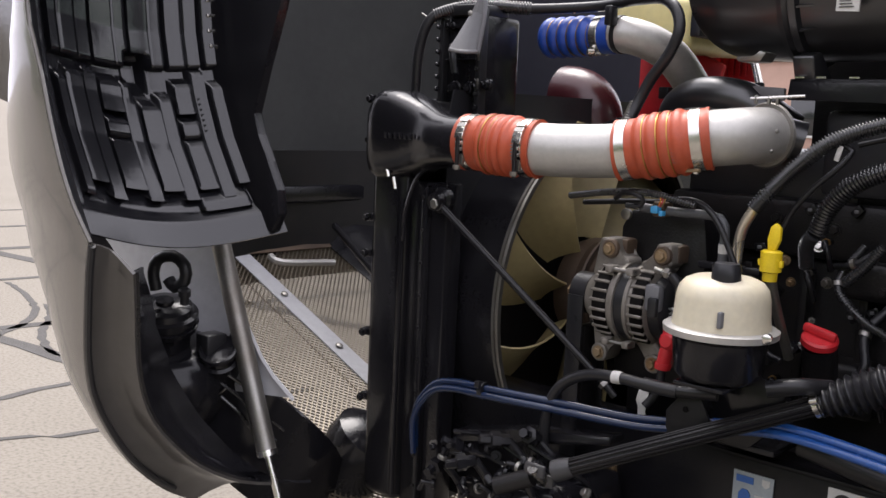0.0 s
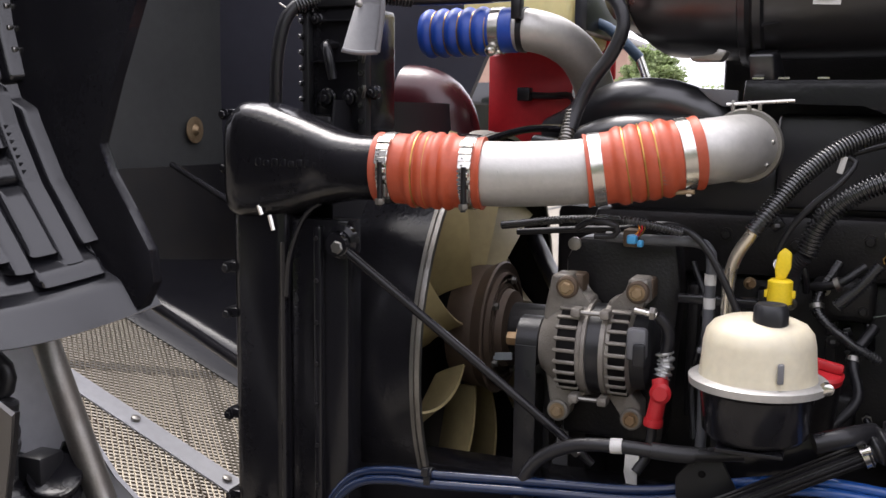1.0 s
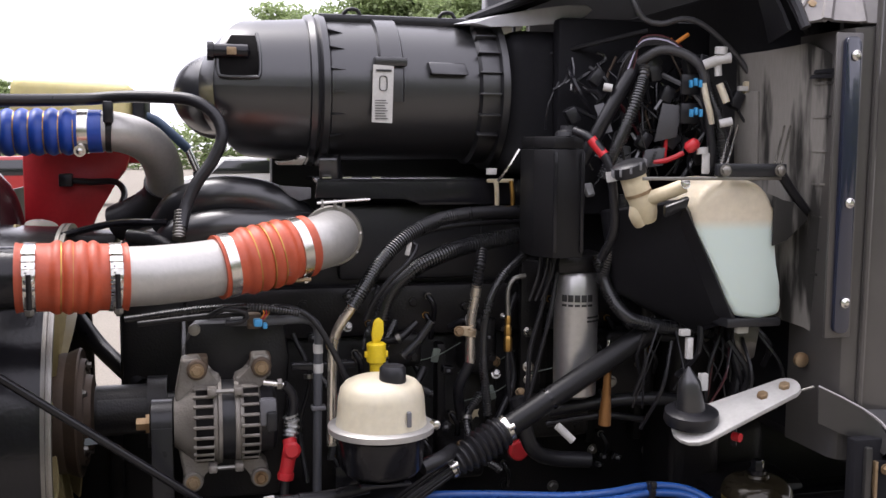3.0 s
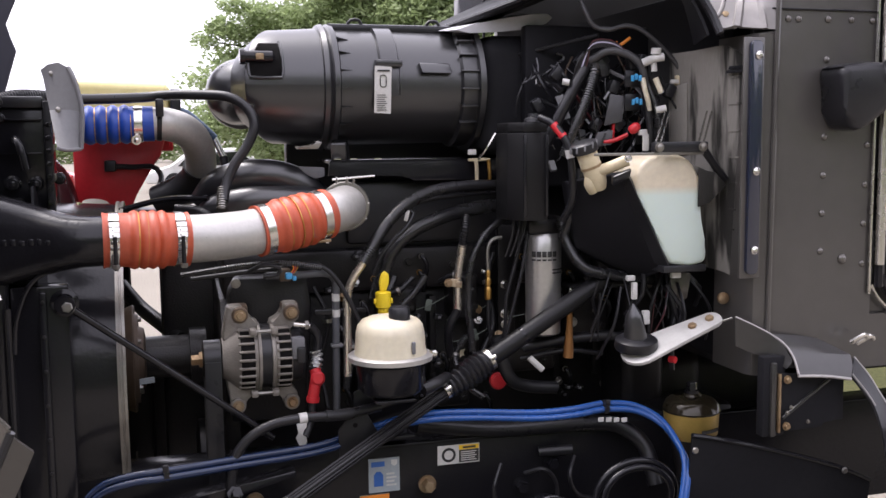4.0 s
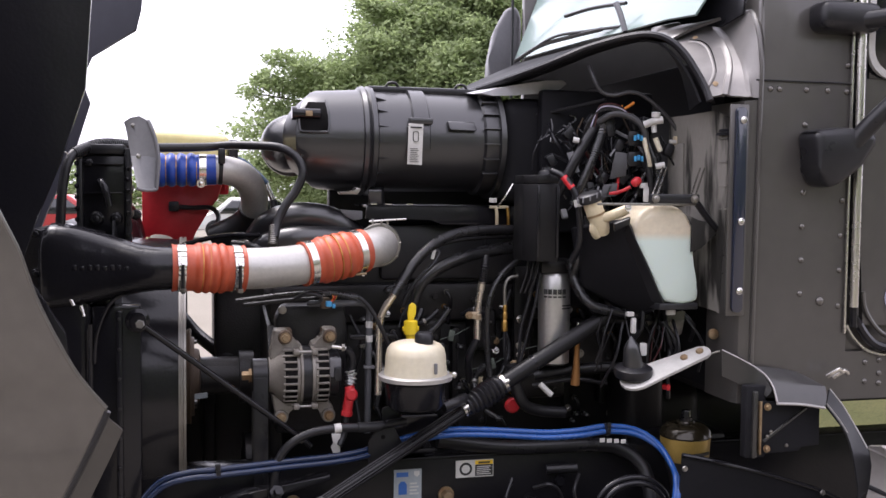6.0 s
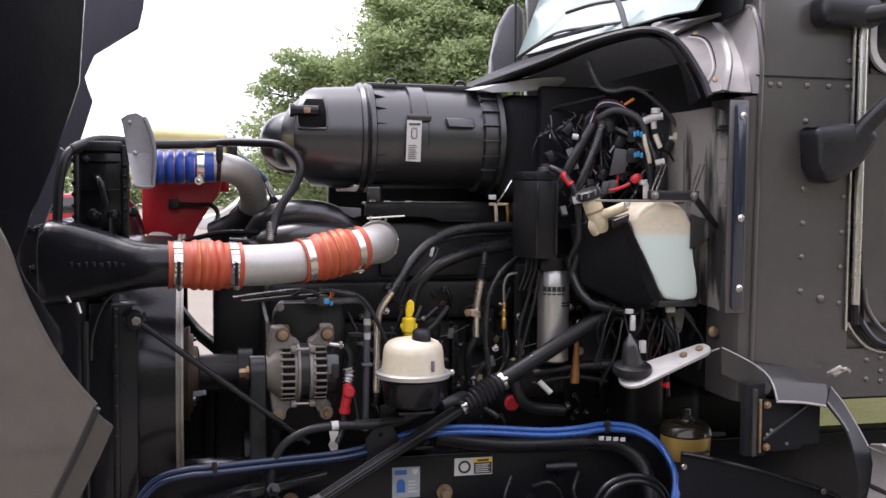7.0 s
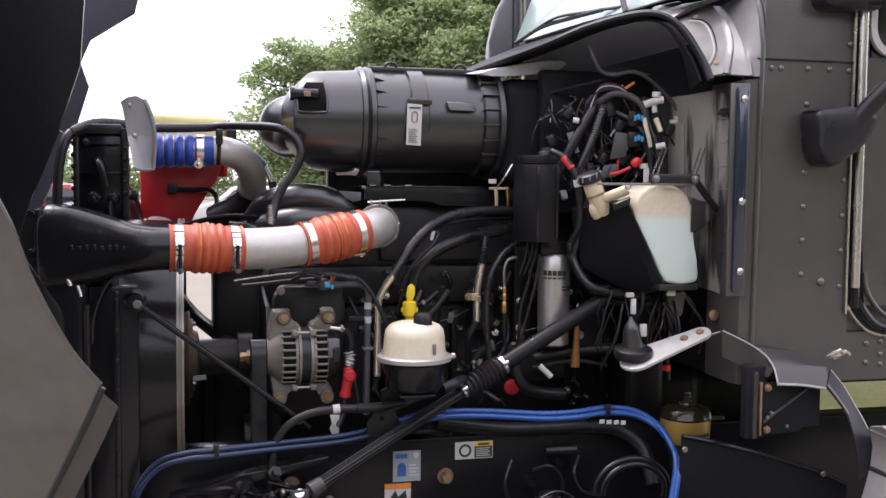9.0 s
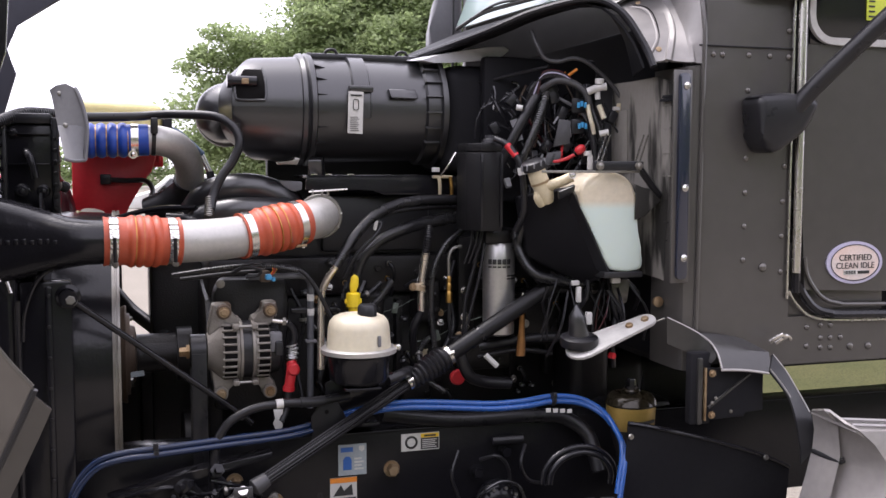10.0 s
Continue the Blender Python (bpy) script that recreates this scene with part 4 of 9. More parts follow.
    part("gasket_strip", tube([lerp3(p, q, 0.5) for p, q in zip([(1.054, 0.350, 2.217), (1.083, 0.100, 2.206), (1.114, -0.040, 2.189), (1.145, -0.100, 2.177), (1.152, -0.200, 2.195)], [(1.058, 0.360, 2.243), (1.126, 0.120, 2.259), (1.131, -0.020, 2.256), (1.146, -0.100, 2.259), (1.161, -0.200, 2.261)])], 0.004, 8), M_SHIELD, gasket)
    a0 = spline([(1.025, 0.050, 2.170), (1.035, 0.000, 2.154), (1.036, -0.050, 2.132), (1.033, -0.090, 2.111), (1.029, -0.140, 2.082), (1.025, -0.180, 2.057), (1.025, -0.210, 2.028), (1.024, -0.250, 1.972)], 0.012)
    a1 = spline([(1.064, 0.060, 2.172), (1.103, 0.020, 2.180), (1.128, -0.030, 2.184), (1.138, -0.070, 2.169), (1.130, -0.130, 2.129), (1.119, -0.180, 2.082), (1.099, -0.220, 2.044), (1.061, -0.265, 1.977)], 0.012)
    a2 = spline([(1.166, -0.030, 2.192), (1.167, -0.070, 2.178), (1.163, -0.110, 2.152), (1.152, -0.160, 2.118), (1.145, -0.200, 2.081), (1.135, -0.235, 2.053), (1.126, -0.265, 2.018), (1.120, -0.285, 1.973)], 0.012)
    a3 = spline([(1.181, -0.040, 2.190), (1.181, -0.100, 2.198), (1.175, -0.160, 2.205), (1.160, -0.220, 2.196), (1.149, -0.260, 2.166), (1.145, -0.285, 2.128), (1.144, -0.298, 2.064), (1.146, -0.302, 1.971)], 0.012)
    n = 24
    pick = lambda line, k: line[round(k * (len(line) - 1) / n)]
    proud = Vector((-0.35, -0.9, 0.25)).normalized()
    rows = []
    for k in range(n + 1):
        p, q, r, e = (pick(line, k) for line in (a0, a1, a2, a3))
        rows.append([p, p.lerp(q, 0.3), p.lerp(q, 0.62), p.lerp(q, 0.93), q + proud * 0.006, q.lerp(r, 0.1) + proud * 0.006, q.lerp(r, 0.2), q.lerp(r, 0.9), r + proud * 0.004, r.lerp(e, 0.12) + proud * 0.004, r.lerp(e, 0.25), e])
    corner = part("cowl_corner", sheet(rows, 0.006), M_COWL, cab, "silver-grey painted cowl corner", smooth=35)
    # Brighter silver beads paint the highlight along each fold.
    for line in (a1, a2):
        part("corner_fold_highlight", tube([p + proud * 0.005 for p in line], 0.004, 8), M_SILVER, corner)
    # pressed oval panel inside the corner
    loop = [a0[round(f * (len(a0) - 1))].lerp(a1[round(f * (len(a1) - 1))], g) + proud * 0.005 for f, g in ((0.36, 0.3), (0.42, 0.5), (0.52, 0.58), (0.66, 0.56), (0.8, 0.5), (0.9, 0.3), (0.93, 0.1))]
    part("corner_ridge", tube(loop, 0.005, 8), M_COWL, corner)
    # Dark tube painted as the shadow beside the pressed ridge.
    part("corner_shadow_line", tube([p + Vector((0.005, 0.002, 0.006)) for p in loop], 0.0022, 6), M_RECESS, corner)
    for f, g in ((0.33, 0.5), (0.9, 0.55)):
        p = a0[round(f * (len(a0) - 1))].lerp(a1[round(f * (len(a1) - 1))], g) + proud * 0.004
        part("corner_bolt", hexbolt(p, proud, 0.0065, 0.006), M_RUSTBOLT, corner)
    # dark ledge from the corner up to the windscreen, and the hinge block on it
    part("scuttle", sheet([[(0.95, 0.1, 2.165), (1.0, 0.08, 2.18), (1.06, 0.08, 2.20)], [(0.985, 0.0, 2.152), (1.03, -0.02, 2.172), (1.10, -0.06, 2.195)], [(1.03, -0.05, 2.152), (1.07, -0.07, 2.175), (1.13, -0.12, 2.20)]], 0.008), M_PAINT, cab)
    part("hinge_block", slab([(1.019, 0.030, 2.173), (1.027, 0.030, 2.195), (1.081, 0.010, 2.207), (1.098, 0.000, 2.180)], (0.0, 0.05, 0.004), 0.006), M_PAINT, cab, "dark grey hinge block")
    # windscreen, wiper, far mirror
    part("windscreen", sheet([[(1.077 + 0.26 * f, 1.45, 2.275 + 0.68 * f), (1.06 + 0.34 * f, 0.9, 2.25 + 0.70 * f), (1.045 + 0.40 * f, 0.6, 2.234 + 0.72 * f), (1.04 + 0.46 * f, 0.3, 2.216 + 0.73 * f), (1.036 + 0.5 * f, 0.0, 2.205 + 0.74 * f), (1.06 + 0.5 * f, -0.12, 2.20 + 0.74 * f)] for f in (0, 0.3, 0.65, 1)], 0.006), M_SCREEN, cab, "sloped windscreen with the sky's reflection in its pale colour")
    part("screen_post", tube([(1.22, -0.215, 2.19), (1.76, -0.2, 2.96)], 0.04, 12), M_PAINT, cab)
    wip = part("wiper", tube([(0.947, 0.900, 2.236), (0.978, 0.720, 2.264), (1.019, 0.540, 2.257), (1.050, 0.340, 2.243)], 0.005, 8), M_PLASTIC, cab)
    part("wiper_blade", tube([(0.929, 1.000, 2.214), (0.962, 0.820, 2.246), (0.998, 0.640, 2.251), (1.036, 0.450, 2.251)], 0.007, 6), M_RUBBER, wip)
    wip = part("wiper", tube([(1.016, 0.300, 2.305), (1.023, 0.280, 2.267), (1.030, 0.260, 2.214)], 0.009, 8), M_SHIELD, cab)
    part("wiper_blade", tube([(0.976, 0.620, 2.316), (1.013, 0.480, 2.320), (1.049, 0.300, 2.307)], 0.006, 6), M_RUBBER, wip)
    # near mirror mount
    foot = [(1.236, 1.887), (1.258, 1.896), (1.33, 1.902), (1.408, 1.891), (1.417, 1.866), (1.375, 1.803), (1.303, 1.754), (1.266, 1.751), (1.251, 1.795)]
    mount = part("mirror_mount", slab([(a + 0.012, y - 0.085, b) for a, b in foot], (0, 0.09, 0), 0.02, segs=4), M_RUBBER, cab, "black rubber mirror mount")
    part("mirror_arm", tube([(1.36, y - 0.06, 1.85), (1.40, y - 0.1, 1.92), (1.50, y - 0.2, 2.06), (1.62, y - 0.32, 2.22)], 0.022, 14), M_RUBBER, mount)
    mount = part("mirror_mount", box((1.28, y - 0.06, 2.14), (1.45, y + 0.03, 2.215), 0.025, segs=4), M_RUBBER, cab)
    part("mirror_arm", tube([(1.40, y - 0.04, 2.17), (1.5, y - 0.12, 2.18), (1.7, y - 0.3, 2.2)], 0.024, 14), M_RUBBER, mount)
    part("window_paper", box((1.629, y + 0.004, 2.10), (1.75, y + 0.008, 2.22), 0.0), mat("lime_paper", (0.55, 0.62, 0.05), 0.6, bump=0.02), cab, "lime yellow paper on the glass")
    for q in range(6):
        part("paper_line", box((1.634, y + 0.002, 2.108 + 0.013 * q), (1.652, y + 0.0045, 2.112 + 0.013 * q), 0.0), M_INK, cab)
    # far mirror, standing off the other side
    mir = thing("side_mirror", (1.15, 1.7, 2.2), "grey truck mirror on the far side", "mirror")
    part("mirror_shell", slab([(1.0, 1.6, 2.18), (1.005, 1.6, 2.30), (1.03, 1.6, 2.43), (1.08, 1.6, 2.52), (1.13, 1.6, 2.53), (1.15, 1.6, 2.48), (1.15, 1.6, 2.18)], (0.05, 0.22, 0), 0.02, segs=3), M_SHIELD, mir)
    part("mirror_stay", tube([(1.12, 1.6, 2.1), (1.2, 1.55, 2.1)], 0.02, 10), M_RUBBER, mir)
    part("aerial", tube([(1.06, 1.45, 2.12), (1.065, 1.45, 3.2)], 0.006, 8), M_RUBBER, mir)


def build_cab_bracket():
    br = thing("fender_bracket", (1.1, -0.35, 1.1), "dark grey folded sheet bracket under the cab corner", "bracket")
    fold = [(1.127, -0.33, 1.306), (1.144, -0.352, 1.288), (1.152, -0.372, 1.268), (1.152, -0.392, 1.246), (1.150, -0.402, 1.226)]
    rows = [[(1.056, -0.30, 1.344), (1.057, -0.30, 1.31), (1.058, -0.30, 1.279)], [(1.092, -0.315, 1.326), (1.093, -0.315, 1.29), (1.094, -0.315, 1.262)], [(1.127, -0.33, 1.306), (1.126, -0.333, 1.28), (1.125, -0.335, 1.253)], [(1.144, -0.352, 1.288), (1.140, -0.353, 1.265), (1.136, -0.352, 1.245)], [(1.152, -0.38, 1.256), (1.148, -0.378, 1.245), (1.142, -0.372, 1.236)]]
    part("front_flange", sheet(rows, 0.004), M_FOLD, br)
    # Silver beads on the folded edges paint their highlights.
    part("flange_edge", tube([(1.056, -0.301, 1.344), (1.092, -0.316, 1.326), (1.127, -0.331, 1.306), (1.146, -0.354, 1.288), (1.153, -0.38, 1.262), (1.151, -0.402, 1.23)], 0.0025, 6), M_SILVER, br)
    mid = [(1.20, -0.315, 1.297), (1.213, -0.345, 1.283), (1.221, -0.377, 1.266), (1.219, -0.395, 1.245), (1.215, -0.407, 1.222)]
    end = [(1.27, -0.305, 1.282), (1.285, -0.345, 1.270), (1.297, -0.382, 1.259), (1.290, -0.40, 1.238), (1.277, -0.412, 1.212)]
    rows = [[lerp3(a, c, f) if f in (0, 1) else tuple(2 * f * (1 - f) * m + (1 - f) ** 2 * p + f * f * q + 2 * f * (1 - f) * (m - (p + q) / 2) for p, m, q in zip(a, b, c)) for f in (0, 0.25, 0.5, 0.75, 1)] for a, b, c in zip(fold, mid, end)]
    part("top_flange", sheet(rows, 0.004), M_FOLD, br, "grey folded top", smooth=25)
    part("lower_lip", tube([fold[-1], mid[-1], end[-1]], 0.0035, 8), M_SILVER, br)
    outer = [(1.333, -0.350, 1.245), (1.355, -0.372, 1.208), (1.368, -0.390, 1.175), (1.379, -0.410, 1.142), (1.387, -0.430, 1.111), (1.392, -0.445, 1.078), (1.389, -0.452, 1.052), (1.377, -0.458, 1.019)]
    inner = [(1.285, -0.405, 1.217), (1.317, -0.415, 1.175), (1.332, -0.425, 1.147), (1.340, -0.437, 1.108), (1.342, -0.448, 1.069), (1.342, -0.455, 1.042), (1.343, -0.460, 1.022), (1.341, -0.463, 0.992)]
    part("rear_flange", sheet([[o, lerp3(o, i, 0.5), i] for o, i in zip(spline(outer, 0.2), spline(inner, 0.2))], 0.005), M_PLASTIC, br)
    # Edge highlights again, as thin silver beads.
    part("rear_edge", tube([lerp3(i, o, 0.1) for o, i in zip(outer[:3], inner[:3])], 0.002, 6), M_SILVER, br)
    part("outer_edge", tube(outer[:5], 0.002, 6), M_SILVER, br)
    part("back_plate", box((1.14, -0.30, 1.10), (1.33, -0.29, 1.22), 0.003), M_VOID, br)
    part("post", box((1.088, -0.366, 1.085), (1.144, -0.34, 1.264), 0.004), M_VOID, br)
    part("post_fold", box((1.104, -0.374, 1.085), (1.119, -0.36, 1.252), 0.005), M_FOLD, br)
    gus = part("gusset", slab([(1.127, -0.372, 1.227), (1.29, -0.372, 1.216), (1.291, -0.372, 1.11), (1.241, -0.372, 1.109), (1.236, -0.372, 1.098), (1.128, -0.372, 1.095)], (0, 0.006, 0), 0.001), M_VOID, br)
    part("plate_edge", box((1.121, -0.378, 1.095), (1.126, -0.368, 1.227), 0.001), M_RUSTBOLT, gus, "rusty plate edge")
    part("plate_rib", tube([(1.133, -0.374, 1.127), (1.250, -0.374, 1.206)], 0.004, 8), M_FOLD, gus)
    for p in ((1.141, -0.376, 1.213), (1.141, -0.376, 1.109)):
        part("bolt", hexbolt(p, (0, -1, 0), 0.007, 0.009), M_RUSTBOLT, gus)
    for dx, dz in ((0.014, 0.045), (0.024, 0.056), (0.068, 0.02)):
        part("bolt", hexbolt((1.127 + dx, -0.378, 1.095 + dz), (0, -1, 0), 0.0035, 0.005), M_DULLSTEEL, gus)
    for p in ((1.335, -0.335, 1.275), (1.355, -0.33, 1.27)):
        part("clip", tube([p, (p[0] + 0.02, p[1] - 0.02, p[2] + 0.02), (p[0] + 0.035, p[1] - 0.01, p[2] + 0.01)], 0.006, 8), M_STEEL, br)
    # step fairing further back
    st = thing("step_fairing", (1.5, -0.6, 0.8), "silver-grey painted step fairing beside the fender", "step fairing")
    inner = [(1.368, -0.46, 1.124), (1.378, -0.46, 1.076), (1.374, -0.46, 1.029), (1.357, -0.46, 0.964), (1.34, -0.46, 0.909), (1.26, -0.46, 0.5)]
    ridge = [(1.342, -0.54, 1.144), (1.378, -0.545, 1.11), (1.384, -0.55, 1.032), (1.377, -0.55, 1.005), (1.359, -0.55, 0.933), (1.28, -0.56, 0.5)]
    groove = [(1.353, -0.545, 1.141), (1.386, -0.54, 1.108), (1.396, -0.53, 1.025), (1.398, -0.525, 1.01), (1.38, -0.525, 0.933), (1.30, -0.53, 0.5)]
    second = [(1.36, -0.59, 1.124), (1.391, -0.59, 1.09), (1.41, -0.59, 1.034), (1.42, -0.60, 1.012), (1.40, -0.60, 0.945), (1.32, -0.61, 0.5)]
    outer = [(1.37, -0.63, 1.115), (1.403, -0.64, 1.084), (1.43, -0.64, 1.05), (1.445, -0.65, 1.012), (1.425, -0.65, 0.95), (1.35, -0.66, 0.5)]
    rows = [[a, b, c, d, e, (e[0] + 0.5, e[1] - 0.02, e[2] - 0.03)] for a, b, c, d, e in zip(inner, ridge, groove, second, outer)]
    part("fairing_skin", sheet(rows, 0.006), M_SILVER, st)
    part("fairing_fold", tube([(1.372, -0.465, 1.024), (1.386, -0.55, 1.018), (1.382, -0.558, 1.03)], 0.006, 8), M_PLASTIC, st)
    top = part("fairing_top", sheet([[(1.37, -0.46, 1.122), (1.375, -0.62, 1.112)], [(1.42, -0.45, 1.10), (1.42, -0.63, 1.085)], [(1.47, -0.44, 1.085), (1.48, -0.64, 1.07)], [(1.9, -0.42, 1.05), (1.9, -0.66, 1.04)]], 0.006), M_SILVER, st)
    for k in (1, 3):
        part("step_ridge", tube([(1.42, -0.45 - 0.03 * k, 1.103), (1.9, -0.45 - 0.03 * k, 1.053)], 0.005, 6), M_SILVER, top)


build_cab()
build_cab_bracket()


# ---- charge air pipe ----
PIPE = spline([(-0.42, -0.128, 1.546), (-0.274, -0.125, 1.549), (-0.108, -0.104, 1.544), (-0.03, -0.082, 1.545), (0.037, -0.057, 1.550), (0.115, -0.037, 1.564), (0.18, -0.016, 1.577), (0.222, 0.008, 1.584), (0.248, 0.048, 1.588), (0.257, 0.1, 1.589), (0.257, 0.17, 1.587)], 0.003)


def pipe_piece(x0, x1, radius, segs=40, caps=True):
    """A sleeve along the pipe between two stations; radius: a function of 0 to 1 along it."""
    line = [p for p in PIPE if x0 <= p.x <= x1 and p.y < 0.06]
    n = len(line) - 1
    return sweep(BM(), line, [radius(i / n) for i in range(n + 1)], segs, caps)


def pipe_at(x):
    i = min(range(len(PIPE) - 1), key=lambda k: abs(PIPE[k].x - x) + (9 if PIPE[k].y > 0.06 else 0))
    return PIPE[i], (PIPE[i + 1] - PIPE[max(i - 1, 0)]).normalized()


def build_charge_pipe():
    th = thing("charge_air_pipe", (0.0, -0.1, 1.5), "dull aluminium charge air pipe with orange silicone couplers", "engine pipe")
    body = [p for p in PIPE if p.x > -0.15 and p.y < 0.088]
    part("pipe", sweep(BM(), body, [0.0495] * len(body), 40), M_ALU, th, "dull aluminium pipe with small scuffs")
    for k in range(7):
        p, t = pipe_at(-0.075 + 0.012 * k)
        q = p + Vector((0, -0.0493, 0.006 + 0.001 * (k % 3)))
        part("scuff", box(q - Vector((0.003, 0.0006, 0.0007)), q + Vector((0.003, 0.0006, 0.0007)), 0), M_INK, th)
    for x0, x1, w0, w1, n in ((-0.276, -0.106, 0.30, 0.70, 4), (0.034, 0.197, 0.26, 0.76, 4)):

        def bulge(t, w0=w0, w1=w1, n=n):
            lip = 0.0015 if t < 0.03 or t > 0.97 else 0
            if w0 < t < w1:
                return 0.0555 + 0.0045 * abs(math.sin(n * math.pi * (t - w0) / (w1 - w0)))
            return 0.0545 + lip

        hose = part("coupler_hose", pipe_piece(x0, x1, bulge), M_ORANGE, th, "orange ribbed silicone coupler", smooth=60)
        for k in range(1, n):
            x = x0 + (x1 - x0) * (w0 + (w1 - w0) * k / n)
            p, t = pipe_at(x)
            part("wire_ring", lathe([(-0.0014, 0.0562), (-0.0009, 0.0588), (0.0009, 0.0588), (0.0014, 0.0562)], p, t, 40), M_BRASS, hose)
        for s, u in enumerate((0.13, 0.87)):
            x = x0 + (x1 - x0) * u
            p, t = pipe_at(x)
            c = part("hose_clamp", lathe([(-0.0095, 0.0548), (-0.009, 0.0562), (0.009, 0.0562), (0.0095, 0.0548)], p, t, 40), M_STEEL, hose, "bright steel band clamp")
            if x0 < 0:
                up = Vector((0, 0, 1))
                out = t.cross(up).normalized()
                if out.y > 0:
                    out = -out
                for dz in (0.014, 0.024, 0.034, 0.044):
                    q = p + out * (0.0585 ** 2 - dz ** 2) ** 0.5 + up * dz
                    lean = Matrix.Rotation(-math.asin(dz / 0.0585), 4, "X")
                    part("bridge", box(q - Vector((0.0105, 0.0025, 0.0058)), q + Vector((0.0105, 0.0025, 0.0058)), 0.001, turn=lean, segs=1), M_STEEL, c)
                    part("bridge_hole", box(q + Vector((-0.005, -0.003, -0.001)), q + Vector((-0.002, -0.0024, 0.001)), 0, turn=lean), M_INK, c)
                for dz, hw, hh in ((0.0, 0.0075, 0.004), (-0.012, 0.009, 0.003), (-0.03, 0.007, 0.012)):
                    q = p + out * (0.0562 ** 2 - dz ** 2) ** 0.5 + up * dz
                    part("bridge", box(q - Vector((hw, 0.004, hh)), q + Vector((hw, 0.004, hh)), 0.002), M_DULLSTEEL if dz else M_STEEL, c)
                q = p + out * 0.060
                part("t_bolt", tube([q + up * 0.012, q - up * 0.055], 0.0042, 10), M_IRON, c)
                part("nut", hexbolt(q - up * 0.04, -up, 0.0075, 0.012, washer=False), M_DULLSTEEL, c)
            elif s == 1:
                q = p + Vector((0.0, -0.028, -0.054))
                part("t_bolt", tube([q + Vector((-0.006, 0, 0)), q + Vector((0.024, -0.004, 0.002))], 0.0035, 10), M_RUSTBOLT, c)
                part("nut", hexbolt(q + Vector((0.010, 0, 0)), (1, 0, 0), 0.006, 0.010, washer=False), M_STEEL, c)
    # small bars in place of the moulded maker's marks
    for x, n in ((-0.125, 8), (0.163, 8)):
        p, t = pipe_at(x)
        for k in range(n):
            a = radians(-38 + 6.2 * k)
            q = p + Vector((0, -math.cos(a), math.sin(a))) * 0.0602
            part("mark", box(q - Vector((0.004, 0.0008, 0.0016)), q + Vector((0.004, 0.0008, 0.0016)), 0), M_SHIELD, th)
    # V-band clamp at the far flange
    k = next(i for i, q in enumerate(PIPE) if q.y > 0.075)
    p, t = PIPE[k], (PIPE[k + 1] - PIPE[k - 1]).normalized()
    band = part("v_band", lathe([(-0.004, 0.049), (-0.004, 0.056), (0, 0.0585), (0.004, 0.056), (0.006, 0.05)], p, t, 40, caps=False), M_DULLSTEEL, th, "thin steel V-band clamp")
    part("band_bolt", tube([p + Vector((-0.03, -0.010, 0.064)), p + Vector((0.07, -0.012, 0.070))], 0.0028, 8), M_STEEL, band)
    for dx in (-0.02, 0.004, 0.02):
        part("band_lug", box(p + Vector((dx - 0.003, -0.013, 0.054)), p + Vector((dx + 0.003, -0.006, 0.070)), 0.002), M_DULLSTEEL, band)
    for a in (10, -35):
        q = p + Vector((math.cos(radians(a)), 0, math.sin(radians(a)))) * 0.045 + Vector((0, -0.055, 0))
        part("dimple", lathe([(0, 0.004), (0.003, 0.0035), (0.004, 0.001)], q, (math.cos(radians(a)), -0.4, math.sin(radians(a))), 10), M_DULLSTEEL, th)


